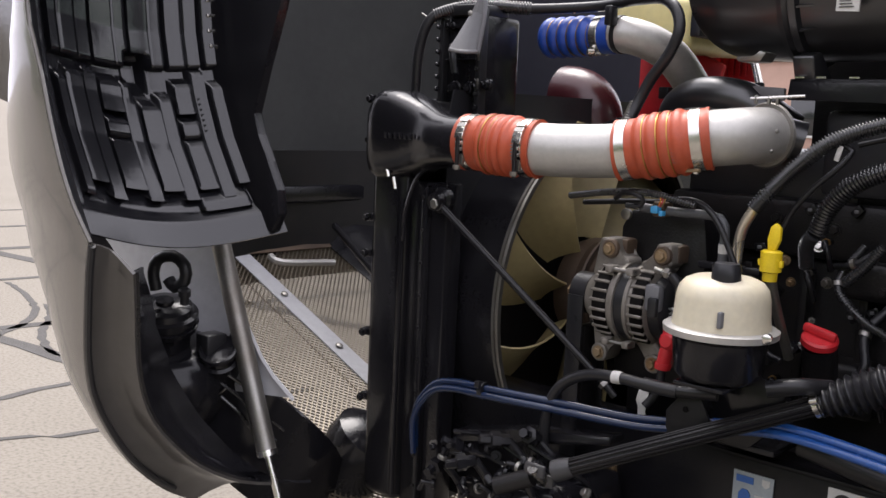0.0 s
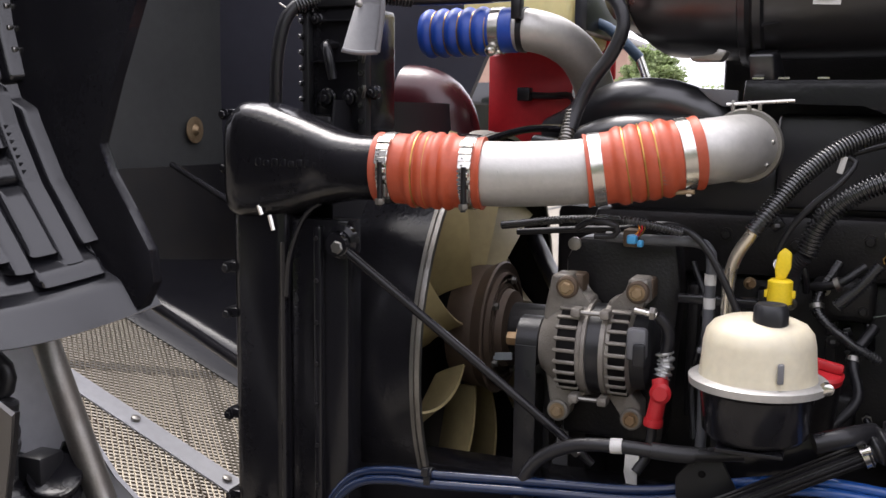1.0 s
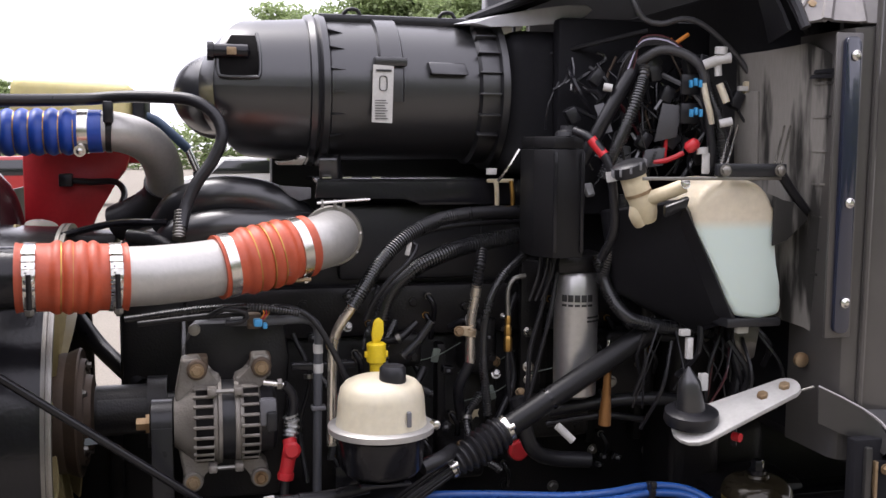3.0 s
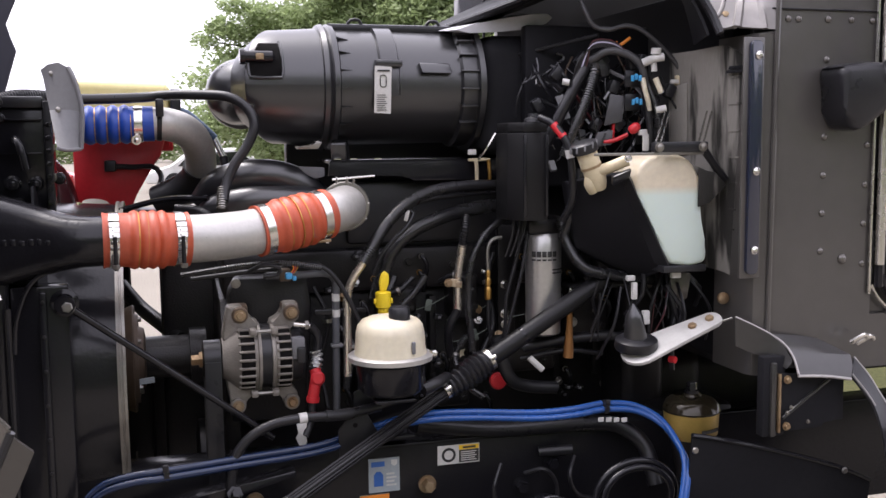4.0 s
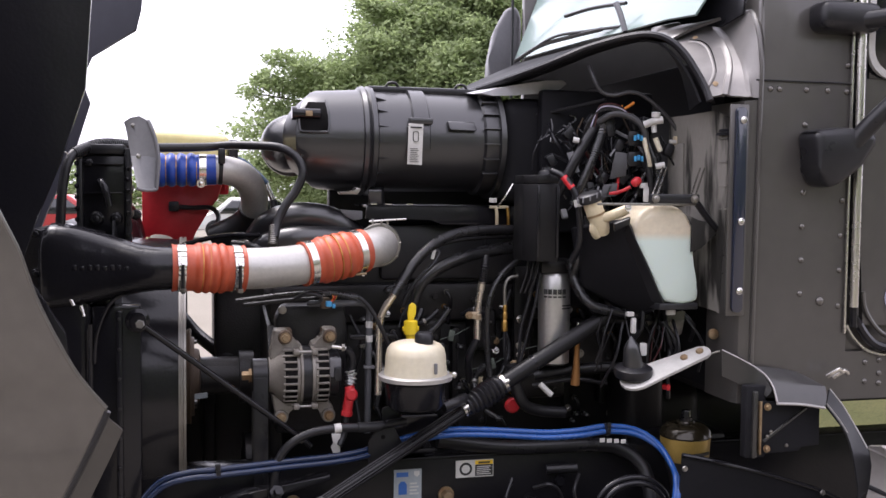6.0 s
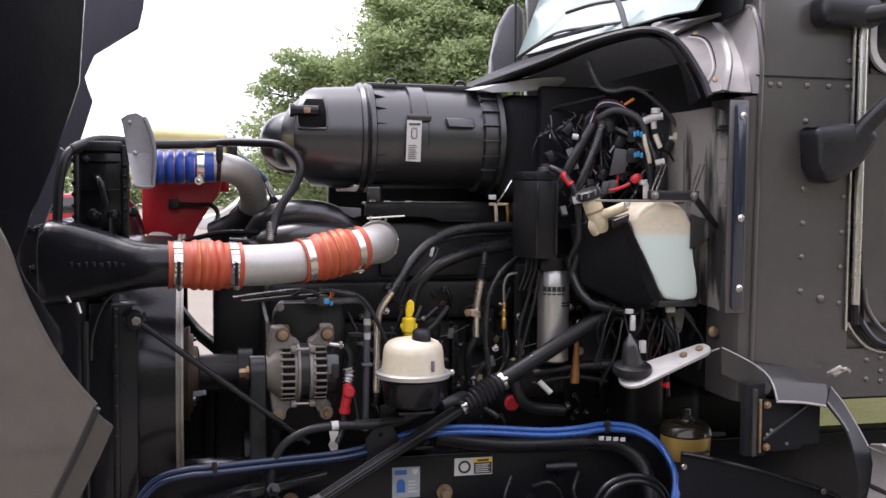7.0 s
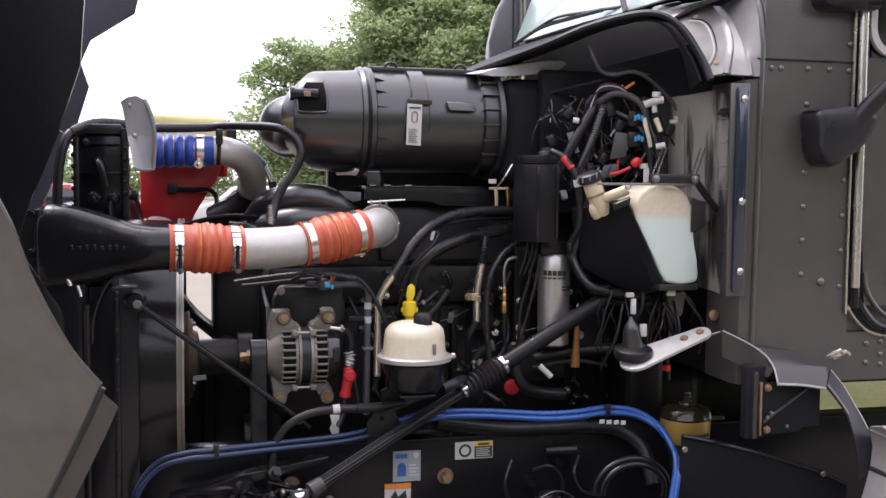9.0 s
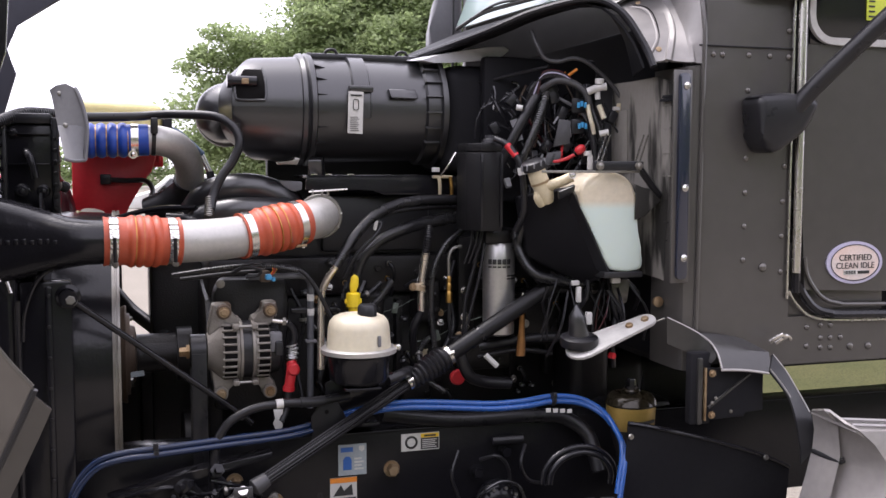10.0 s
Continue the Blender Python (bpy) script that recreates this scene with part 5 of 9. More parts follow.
# ---- radiator group ----
def build_radiator():
    r = thing("radiator", (-0.5, 0.4, 0.7), "glossy black radiator and charge cooler with cast side tank", "radiator")
    part("core", box((-0.62, 0.0, 0.74), (-0.43, 1.15, 1.63), 0.01), M_IRON, r)
    tank = part("side_tank", box((-0.565, -0.115, 0.74), (-0.455, 0.0, 1.56), 0.022, segs=4), M_GLOSS, r, "cast glossy black cooler tank")
    # cast neck: a rounded box flowing into the round outlet
    stations = ((-0.566, 1.545, 0.072, 0.060, -0.062), (-0.560, 1.548, 0.088, 0.070, -0.064), (-0.54, 1.552, 0.100, 0.074, -0.066), (-0.50, 1.552, 0.098, 0.076, -0.068), (-0.45, 1.55, 0.087, 0.072, -0.076), (-0.40, 1.549, 0.072, 0.065, -0.09), (-0.35, 1.548, 0.058, 0.057, -0.113), (-0.31, 1.548, 0.0515, 0.0515, -0.124), (-0.262, 1.548, 0.0500, 0.0500, -0.124))
    neck, rings = BM(), []
    for i in range(25):
        f = i / 24 * (len(stations) - 1)
        k = min(int(f), len(stations) - 2)
        x, z, hz, hy, y = lerp3(stations[k], stations[k + 1], f - k)
        e = 1 - 0.55 * max(0, (-0.33 - x) / 0.25)
        ring = []
        for a in (2 * math.pi * q / 40 for q in range(40)):
            c, w = math.cos(a), math.sin(a)
            ring.append(neck.verts.new((x, y + hy * math.copysign(abs(c) ** e, c), z + hz * math.copysign(abs(w) ** e, w))))
        rings.append(ring)
    for a, b in zip(rings, rings[1:]):
        for q in range(40):
            neck.faces.new((a[q], a[(q + 1) % 40], b[(q + 1) % 40], b[q]))
    neck.faces.new(rings[0])
    neck.faces.new(rings[-1])
    part("neck", neck, M_GLOSS, tank, smooth=60)
    for k in range(8):
        x = -0.492 + 0.0165 * k
        y = float(np.interp(x, (-0.5, -0.45, -0.4, -0.35), (-0.144, -0.148, -0.155, -0.170)))
        part("raised_mark", box((x, y - 0.0025, 1.546), (x + 0.012, y + 0.006, 1.560 - 0.003 * (k % 3 == 1)), 0.0025), M_GLOSS, tank)
    for z in (1.62, 1.53, 1.36, 1.28, 1.1, 0.95):
        part("tank_lug", box((-0.582, -0.11, z), (-0.55, -0.04, z + 0.018), 0.004), M_GLOSS, tank)
        part("tank_bolt", hexbolt((-0.57, -0.118, z + 0.009), (0, -1, 0), 0.007, 0.008), M_GLOSS, tank)
    part("tank_seam", tube([(-0.455, -0.12, 1.42), (-0.458, -0.12, 0.76)], 0.006, 8), M_GLOSS, tank)
    part("tank_seam", tube([(-0.36, -0.12, 1.5), (-0.41, -0.122, 1.47), (-0.44, -0.124, 1.4), (-0.447, -0.124, 1.33)], 0.005, 8), M_GLOSS, tank)
    part("clip", tube([(-0.50, -0.13, 1.49), (-0.49, -0.13, 1.465)], 0.004, 6), M_STEEL, tank)
    part("clip", tube([(-0.475, -0.13, 1.465), (-0.468, -0.13, 1.44)], 0.004, 6), M_STEEL, tank)
    plate = part("side_plate", box((-0.455, -0.10, 0.74), (-0.345, -0.05, 1.46), 0.006), M_GLOSS, r)
    part("side_channel", box((-0.40, -0.12, 0.74), (-0.385, -0.1, 1.45), 0.004), M_GLOSS, plate)
    for k in range(10):
        part("stud", hexbolt((-0.392, -0.121, 0.8 + 0.07 * k), (0, -1, 0), 0.004, 0.004, washer=False), M_IRON, plate)
    part("mount_boss", lathe([(0, 0.028), (0.012, 0.028), (0.016, 0.02), (0.03, 0.018)], (-0.352, -0.10, 1.425), (0, -1, 0), 20), M_GLOSS, plate)
    part("mount_bolt", hexbolt((-0.345, -0.13, 1.42), (0, -1, 0), 0.011, 0.012), M_DULLSTEEL, plate)
    # upper radiator end with bosses
    up = part("upper_tank", box((-0.492, 0.03, 1.60), (-0.375, 0.15, 1.818), 0.012), M_GLOSS, r)
    part("tank_frame", box((-0.497, 0.015, 1.60), (-0.483, 0.035, 1.81), 0.003), M_PLASTIC, up)
    part("tank_frame", box((-0.385, 0.012, 1.58), (-0.37, 0.035, 1.83), 0.003), M_PLASTIC, up)
    part("tank_cap", box((-0.478, 0.02, 1.815), (-0.385, 0.12, 1.84), 0.006), M_PLASTIC, up)
    for x, z, w in ((-0.452, 1.659, 0.018), (-0.406, 1.659, 0.016), (-0.360, 1.669, 0.013), (-0.470, 1.795, 0.011)):
        q = part("boss", lathe([(0, w), (0.008, w), (0.010, w * 0.8), (0.018, w * 0.75), (0.02, w * 0.4)], (x, 0.032, z), (0, -1, 0), 18), M_GLOSS, up)
        part("boss_bolt", hexbolt((x, 0.013, z), (0, -1, 0), w * 0.45, 0.006), M_GLOSS, q)
    for k in range(7):
        part("edge_nut", hexbolt((-0.495, 0.014, 1.63 + 0.027 * k), (-0.4, -1, 0), 0.0045, 0.007), M_GLOSS, up)
        part("edge_nut", hexbolt((-0.378, 0.011, 1.62 + 0.027 * k), (0.3, -1, 0), 0.0045, 0.006), M_GLOSS, up)
    part("hose_stub", tube([(-0.44, 0.03, 1.75), (-0.44, 0.0, 1.75), (-0.43, -0.012, 1.735), (-0.42, -0.012, 1.69)], 0.009, 10), M_GLOSS, up)
    for z in (1.72, 1.79):
        part("rib", box((-0.48, 0.018, z), (-0.39, 0.035, z + 0.004), 0.001), M_GLOSS, up)
    for z in (1.66, 1.72, 1.78):
        part("tab", tube([(-0.374, 0.01, z), (-0.366, 0.0, z + 0.01), (-0.366, 0.0, z + 0.02)], 0.003, 6), M_DULLSTEEL, up)
    # bare brace near the top and stray wire
    part("stray_wire", tube([(-0.495, 0.0, 1.80), (-0.52, -0.02, 1.82)], 0.0015, 5), M_STEEL, r)
    # flap
    rows = [[(-0.388, 0.04, 1.895), (-0.372, 0.025, 1.905), (-0.35, 0.0, 1.908), (-0.328, -0.03, 1.895)],
            [(-0.383, 0.035, 1.878), (-0.366, 0.012, 1.885), (-0.343, -0.02, 1.885), (-0.316, -0.046, 1.868)],
            [(-0.368, -0.03, 1.81), (-0.352, -0.045, 1.81), (-0.328, -0.055, 1.81), (-0.304, -0.058, 1.805)],
            [(-0.350, -0.110, 1.733), (-0.340, -0.10, 1.730), (-0.325, -0.085, 1.729), (-0.309, -0.067, 1.731)]]
    flap = thing("rubber_flap", (-0.34, -0.05, 1.73), "grey rubber seal flap on the radiator edge", "seal flap")
    part("flap", sheet(rows, 0.006), M_SHIELD, flap)
    part("edge_bead", tube([row[3] for row in rows], 0.005, 8), M_SHIELD, flap)
    part("edge_bead", tube([Vector(p) for p in rows[3]], 0.004, 8), M_SHIELD, flap)
    for row in rows[1:3]:
        part("rivet", lathe([(0, 0.006), (0.002, 0.0055), (0.0035, 0.003)], Vector(row[1]) + Vector((0.002, -0.004, 0)), (0.3, -1, 0.2), 12), M_DULLSTEEL, flap)


def build_shroud_and_fan():
    c = Vector((-0.252, 0.362, 1.195))
    sh = thing("fan_shroud", (-0.33, 0.345, 0.8), "black fan shroud with a bright steel rim", "fan shroud")
    part("shroud_barrel", lathe([(-0.16, 0.404), (-0.08, 0.40), (0.0, 0.396), (0.004, 0.396), (0.004, 0.391), (-0.12, 0.395)], c, (1, 0, 0), 72, caps=False), M_GLOSS, sh)
    part("shroud_rim", lathe([(-0.009, 0.396), (-0.009, 0.403), (-0.002, 0.4035), (-0.001, 0.400), (0.002, 0.400), (0.003, 0.4035), (0.009, 0.403), (0.009, 0.393)], c, (1, 0, 0), 72, caps=False), M_DULLSTEEL, sh, "bright steel rim")
    rows = []
    for k in range(73):
        a = 2 * math.pi * k / 72
        q = Vector((0, math.cos(a), math.sin(a)))
        s = min((0.40 if q.y < 0 else 0.56) / max(abs(q.y), 1e-3), 0.46 / max(abs(q.z), 1e-3))
        rows.append([c + Vector((-0.15, 0, 0)) + q * 0.4, c + Vector((-0.16, 0, 0)) + q * max(s, 0.43 if q.y > -0.8 else 0.405)])
    part("shroud_plate", sheet(rows, 0.005), M_PLASTIC, sh)
    fan = thing("cooling_fan", (-0.29, 0.345, 1.2), "khaki plastic cooling fan with dusty curved blades", "fan")
    h = Vector((-0.265, 0.36, 1.203))
    part("hub", lathe([(-0.05, 0.115), (-0.02, 0.125), (0.02, 0.125), (0.03, 0.118), (0.032, 0.108), (0.026, 0.104), (0.028, 0.094), (0.038, 0.09), (0.04, 0.08), (0.055, 0.076), (0.06, 0.05)], h, (1, 0, 0), 40), M_CLUTCH, fan, "brown dusty clutch hub")
    part("hub_ring", lathe([(0.0, 0.122), (0.03, 0.135), (0.034, 0.132), (0.03, 0.118)], h, (1, 0, 0), 40, caps=False), M_CLUTCH, fan)
    for r in (0.112, 0.1, 0.086):
        part("hub_rib", lathe([(0.03, r), (0.042, r - 0.001), (0.042, r - 0.004), (0.03, r - 0.005)], h, (1, 0, 0), 40, caps=False), M_CLUTCH, fan)
    for k in range(5):
        a = 2 * math.pi * k / 5
        part("hub_bolt", hexbolt(h + Vector((0.04, 0.098 * math.cos(a), 0.098 * math.sin(a))), (1, 0, 0), 0.007, 0.01), M_DULLSTEEL, fan)
    part("shaft", lathe([(0.05, 0.053), (0.20, 0.053)], h, (1, 0, 0), 32), M_IRON, fan, "black drive shaft with a small label")
    part("shaft_label", box((-0.245, 0.287, 1.152), (-0.188, 0.2925, 1.166), 0, turn=Matrix.Rotation(radians(-6), 4, "Y")), M_STICKGREY, fan)
    for k in range(9):
        a0 = 2 * math.pi * k / 9 + 0.30
        rows = []
        for i in range(10):
            f = i / 9
            r = 0.125 + 0.25 * f
            chord = 0.085 + 0.075 * math.sin(f * math.pi * 0.6) - 0.01 * f
            pitch = radians(58 - 24 * f)
            row = []
            for j in range(9):
                u = j / 8 - 0.5
                # swept tips: the outer trailing corner runs to a point
                rr = r + 0.03 * f * f * (u + 0.2)
                a = a0 - 0.25 * f * f + (u * chord * math.cos(pitch)) / rr
                x = u * chord * math.sin(pitch) + 0.035 * (0.25 - u * u)
                row.append(h + Vector((-0.045 - x, rr * math.cos(a), rr * math.sin(a))))
            rows.append(row)
        part("blade", sheet(rows, 0.005), M_FAN, fan)


def build_upper_left():
    blue = thing("radiator_hose", (-0.25, 0.18, 1.74), "blue ribbed silicone radiator hose on a grey pipe", "hose")
    line = spline([(-0.345, 0.21, 1.781), (-0.165, 0.21, 1.785)], 0.003)

    def r(x):
        if x < -0.215:
            return 0.0385 + 0.0065 * abs(math.sin((x + 0.345) / 0.026 * math.pi))
        return 0.0405
    hose = part("hose", sweep(BM(), line, [r(p.x) for p in line], 32), M_BLUE, blue, smooth=60)
    for k in range(5):
        part("wire_ring", lathe([(-0.0012, 0.039), (-0.0008, 0.0408), (0.0008, 0.0408), (0.0012, 0.039)], (-0.345 + 0.026 * (k + 1), 0.21, 1.782), (1, 0, 0), 32), M_BRASS, hose)
    part("hose_clamp", lathe([(-0.010, 0.041), (-0.009, 0.0422), (0.009, 0.0422), (0.010, 0.041)], (-0.199, 0.21, 1.784), (1, 0, 0), 32), M_STEEL, hose)
    part("clamp_bolt", lathe([(0, 0.011), (0.006, 0.011), (0.006, 0.006), (0.014, 0.006), (0.016, 0.002)], (-0.204, 0.183, 1.748), (0, -1, -0.1), 16), M_STEEL, hose)
    part("pipe", tube([(-0.17, 0.21, 1.785), (-0.14, 0.212, 1.784), (-0.10, 0.235, 1.772), (-0.07, 0.28, 1.745), (-0.056, 0.335, 1.70), (-0.062, 0.39, 1.655), (-0.10, 0.43, 1.62), (-0.16, 0.46, 1.59)], 0.038, 28, 0.006), M_ALU, blue, "dull grey bent pipe")
    # Black sleeve: the rubber end, plus painted shade on the lower bend.
    part("boot", tube([(-0.058, 0.36, 1.68), (-0.066, 0.395, 1.65), (-0.10, 0.43, 1.62), (-0.16, 0.46, 1.59)], 0.041, 24, 0.008), M_RUBBER, blue, "black rubber end, drawn up over the pipe's shaded bend")
    part("cable_tie", lathe([(-0.006, 0.038), (-0.005, 0.0405), (0.005, 0.0405), (0.006, 0.038)], (-0.152, 0.211, 1.785), (1, 0, -0.05), 28), M_RUBBER, blue)
    part("tie_head", box((-0.160, 0.155, 1.80), (-0.142, 0.18, 1.840), 0.003), M_RUBBER, blue)
    pts = [(-0.531, -0.02, 1.62), (-0.522, -0.02, 1.746), (-0.5, 0.0, 1.815), (-0.44, 0.06, 1.84), (-0.34, 0.14, 1.838), (-0.206, 0.19, 1.843), (-0.133, 0.185, 1.849), (-0.076, 0.16, 1.849), (-0.002, 0.125, 1.843), (0.04, 0.105, 1.817), (0.054, 0.095, 1.777), (0.037, 0.092, 1.733), (0.006, 0.088, 1.689), (-0.014, 0.08, 1.645), (-0.022, 0.065, 1.61)]
    v = thing("vent_hose", (-0.026, 0.05, 1.6), "thin black rubber vent hose looping over the radiator", "hose")
    part("hose", tube(pts, 0.0115, 14), M_RUBBER, v)
    part("loom_sleeve", ribbed(pts[2:5], 0.0135, 0.006), M_LOOM, v)
    part("spring_end", ribbed([(-0.022, 0.08, 1.638), (-0.027, 0.055, 1.59)], 0.011, 0.006, 0.3), M_DULLSTEEL, v)
    s = thing("surge_tank", (-0.22, 0.45, 1.78), "yellowed translucent coolant surge tank", "coolant tank")
    part("tank", box((-0.37, 0.45, 1.775), (-0.122, 0.75, 1.898), 0.024, segs=4, turn=Matrix.Rotation(radians(2.5), 4, "Y")), M_SURGE, s)
    part("tank_strap", box((-0.122, 0.44, 1.80), (-0.096, 0.75, 1.876), 0.004), M_PLASTIC, s)
    b = thing("blue_hose", (-0.03, 0.3, 1.66), "small blue-grey coolant hose with steel fitting", "hose")
    part("hose", tube([(-0.108, 0.545, 1.826), (-0.078, 0.545, 1.815), (-0.04, 0.54, 1.782), (-0.008, 0.54, 1.75)], 0.011, 12), mat("blue_grey_hose", (0.05, 0.09, 0.15), 0.5), b)
    part("fitting", tube([(-0.01, 0.54, 1.752), (0.012, 0.53, 1.70)], 0.009, 10), M_STEEL, b)
    part("lower_hose", tube([(0.012, 0.53, 1.70), (0.016, 0.52, 1.66), (0.0, 0.5, 1.60)], 0.012, 10), M_RUBBER, b)
    red = thing("red_guard", (-0.25, 0.64, 1.55), "bright red plastic guard with a black latch", "guard")
    part("guard", slab([(-0.375, 0.64, 1.77), (-0.30, 0.64, 1.775), (-0.19, 0.64, 1.773), (-0.135, 0.64, 1.75), (-0.15, 0.64, 1.70), (-0.195, 0.64, 1.65), (-0.215, 0.64, 1.60), (-0.235, 0.64, 1.55), (-0.28, 0.64, 1.50), (-0.375, 0.64, 1.49)], (0, 0.02, 0), 0.008), M_RED, red)
    duct = thing("far_air_duct", (-0.42, 0.5, 1.5), "dark red glossy air duct beyond the radiator hose", "duct")
    part("duct", tube([(-0.535, 0.545, 1.662), (-0.49, 0.545, 1.657), (-0.455, 0.545, 1.63), (-0.438, 0.545, 1.57), (-0.432, 0.545, 1.48)], 0.08, 32), M_DARKRED, duct)
    part("duct_ring", lathe([(-0.006, 0.020), (-0.006, 0.033), (0.0, 0.036), (0.006, 0.033), (0.006, 0.020)], (-0.313, 0.450, 1.584), (0.15, -0.3, 1), 32), M_CAST, duct, "dull cast collar")
    part("black_box", box((-0.30, 0.42, 1.52), (-0.16, 0.56, 1.57), 0.01), M_IRON, duct)
    upper = part("upper_guard", box((-0.26, 0.77, 1.715), (-0.112, 0.785, 1.86), 0.006), M_RED, red, "red ribbed upper guard")
    for k in range(7):
        part("guard_rib", box((-0.235 + 0.018 * k, 0.762, 1.73), (-0.229 + 0.018 * k, 0.772, 1.845), 0.002), M_RED, upper)
    part("latch", box((-0.296, 0.61, 1.664), (-0.266, 0.638, 1.694), 0.004), M_PLASTIC, red)
    part("cable", tube([(-0.28, 0.625, 1.678), (-0.225, 0.62, 1.675), (-0.17, 0.6, 1.675), (-0.15, 0.56, 1.648), (-0.165, 0.5, 1.61)], 0.0075, 8), M_RUBBER, red)


def build_ducts():
    d = thing("intake_manifold", (0.1, 0.3, 1.55), "satin black intake manifold runners", "manifold")
    part("runner", tube([(-0.05, 0.28, 1.595), (-0.022, 0.25, 1.635), (0.03, 0.225, 1.657), (0.09, 0.215, 1.660), (0.14, 0.215, 1.65), (0.178, 0.22, 1.63), (0.22, 0.25, 1.595)], 0.039, 28), M_SMOOTH, d)
    part("runner", tube([(-0.05, 0.24, 1.55), (-0.03, 0.21, 1.58), (0.04, 0.185, 1.60), (0.12, 0.18, 1.60), (0.2, 0.19, 1.595), (0.26, 0.22, 1.58)], 0.036, 28), M_SMOOTH, d)
    part("joint_plate", slab([(0.162, 0.19, 1.681), (0.228, 0.19, 1.677), (0.228, 0.19, 1.655), (0.205, 0.19, 1.65), (0.185, 0.19, 1.66)], (0, 0.012, 0), 0.002), M_SHIELD, d, "grey folded plate")
    part("link", tube([(-0.32, 0.3, 1.56), (-0.16, 0.24, 1.605), (-0.05, 0.2, 1.61)], 0.007, 8), M_GLOSS, d)
    part("elbow", tube([(-0.16, 0.36, 1.50), (-0.10, 0.32, 1.56), (-0.04, 0.28, 1.57)], 0.03, 18), M_GLOSS, d)
    part("wire_wrap", ribbed([(-0.12, 0.2, 1.585), (-0.07, 0.16, 1.58), (-0.045, 0.14, 1.565)], 0.012, 0.005), M_LOOM, d)


build_charge_pipe()
build_radiator()
build_shroud_and_fan()
build_upper_left()
build_ducts()


# ---- engine block and what hangs on it ----
def build_engine():
    e = thing("engine", (0.4, 0.5, 0.75), "oily black diesel engine block", "engine")
    blk = part("block", box((0.0, 0.27, 0.72), (1.02, 0.65, 1.36), 0.02), M_IRON, e)
    head = part("cylinder_head", box((-0.02, 0.235, 1.36), (1.0, 0.62, 1.47), 0.015), M_IRON, e)
    part("valve_cover", box((0.30, 0.27, 1.45), (1.0, 0.60, 1.62), 0.02), M_PLASTIC, e)
    part("side_cover", box((0.29, 0.24, 1.48), (0.60, 0.3, 1.64), 0.012), M_PLASTIC, e)
    part("gear_cover", slab([(-0.03, 0.13, 0.8), (-0.03, 0.13, 1.20), (-0.03, 0.24, 1.36), (-0.03, 0.6, 1.42), (-0.03, 0.6, 0.8)], (0.035, 0, 0), 0.008), M_IRON, e)
    part("heat_shield", box((0.17, 0.46, 1.5), (1.0, 0.5, 1.77), 0.01), M_IRON, e)
    part("rocker_cover", box((0.0, 0.26, 1.45), (0.36, 0.6, 1.56), 0.02), M_PLASTIC, e)
    part("transmission", box((1.25, 0.2, 0.6), (1.62, 0.9, 1.15), 0.05, segs=3), M_IRON, e)
    part("bell_housing", box((1.0, 0.12, 0.95), (1.12, 0.9, 1.42), 0.03, segs=3), M_IRON, e)
    part("rear_accessory", box((-0.165, 0.50, 0.45), (0.1, 0.9, 1.45), 0.02), M_IRON, e)
    part("lower_accessory", box((-0.2, 0.52, 0.45), (0.1, 0.9, 1.15), 0.03), M_IRON, e)
    part("sump", box((-0.3, 0.62, 0.42), (0.1, 0.95, 1.1), 0.04), M_IRON, e)
    part("gearbox", box((1.0, 0.2, 0.55), (1.3, 0.9, 1.16), 0.06, segs=3), M_IRON, e)
    part("cross_pan", box((1.05, 0.03, 0.5), (1.28, 0.2, 1.05), 0.03), M_IRON, e)
    rnd = random.Random(3)
    for k in range(9):
        x = 0.04 + 0.115 * k
        part("rib", box((x, 0.235, 1.10), (x + 0.018, 0.275, 1.34), 0.004), M_IRON, blk)
        part("head_bolt", hexbolt((x + 0.06, 0.235, 1.42 + 0.012 * (k % 2)), (0, -1, 0), 0.009, 0.01), M_IRON, head)
        part("block_bolt", hexbolt((x + 0.05, 0.27, 1.02 + rnd.uniform(-0.03, 0.25)), (0, -1, 0), 0.01, 0.012), M_IRON if k % 2 else M_DULLSTEEL, blk)
    for k, (x, z, w, h, d) in enumerate(((0.36, 1.30, 0.10, 0.07, 0.05), (0.55, 1.28, 0.07, 0.12, 0.06), (0.66, 1.14, 0.16, 0.09, 0.08), (0.86, 1.20, 0.12, 0.16, 0.07), (0.30, 1.08, 0.14, 0.10, 0.05), (0.5, 1.06, 0.09, 0.08, 0.07), (0.95, 1.34, 0.08, 0.12, 0.06), (0.78, 1.38, 0.06, 0.06, 0.05))):
        c = part("casting", box((x, 0.27 - d * 1.4, z), (x + w, 0.29, z + h), 0.014, segs=3), M_IRON, blk)
        part("casting_bolt", hexbolt((x + w * 0.2, 0.27 - d * 1.4, z + h * 0.75), (0, -1, 0), 0.007, 0.008), M_DULLSTEEL, c)
        part("casting_bolt", hexbolt((x + w * 0.8, 0.27 - d * 1.4, z + h * 0.3), (0, -1, 0), 0.007, 0.008), M_IRON, c)
    # accessory bracket behind the alternator
    part("alternator_bracket", slab([(-0.02, 0.055, 1.10), (-0.02, 0.055, 1.40), (0.0, 0.055, 1.435), (0.16, 0.055, 1.435), (0.17, 0.055, 1.36), (0.15, 0.055, 1.10)], (0, 0.07, 0), 0.01), M_IRON, e, "rusty black alternator bracket")
    part("lifting_eye", lathe([(0, 0.011), (0.008, 0.011), (0.01, 0.006)], (-0.003, 0.05, 1.425), (0, -1, 0), 12), M_DULLSTEEL, e)
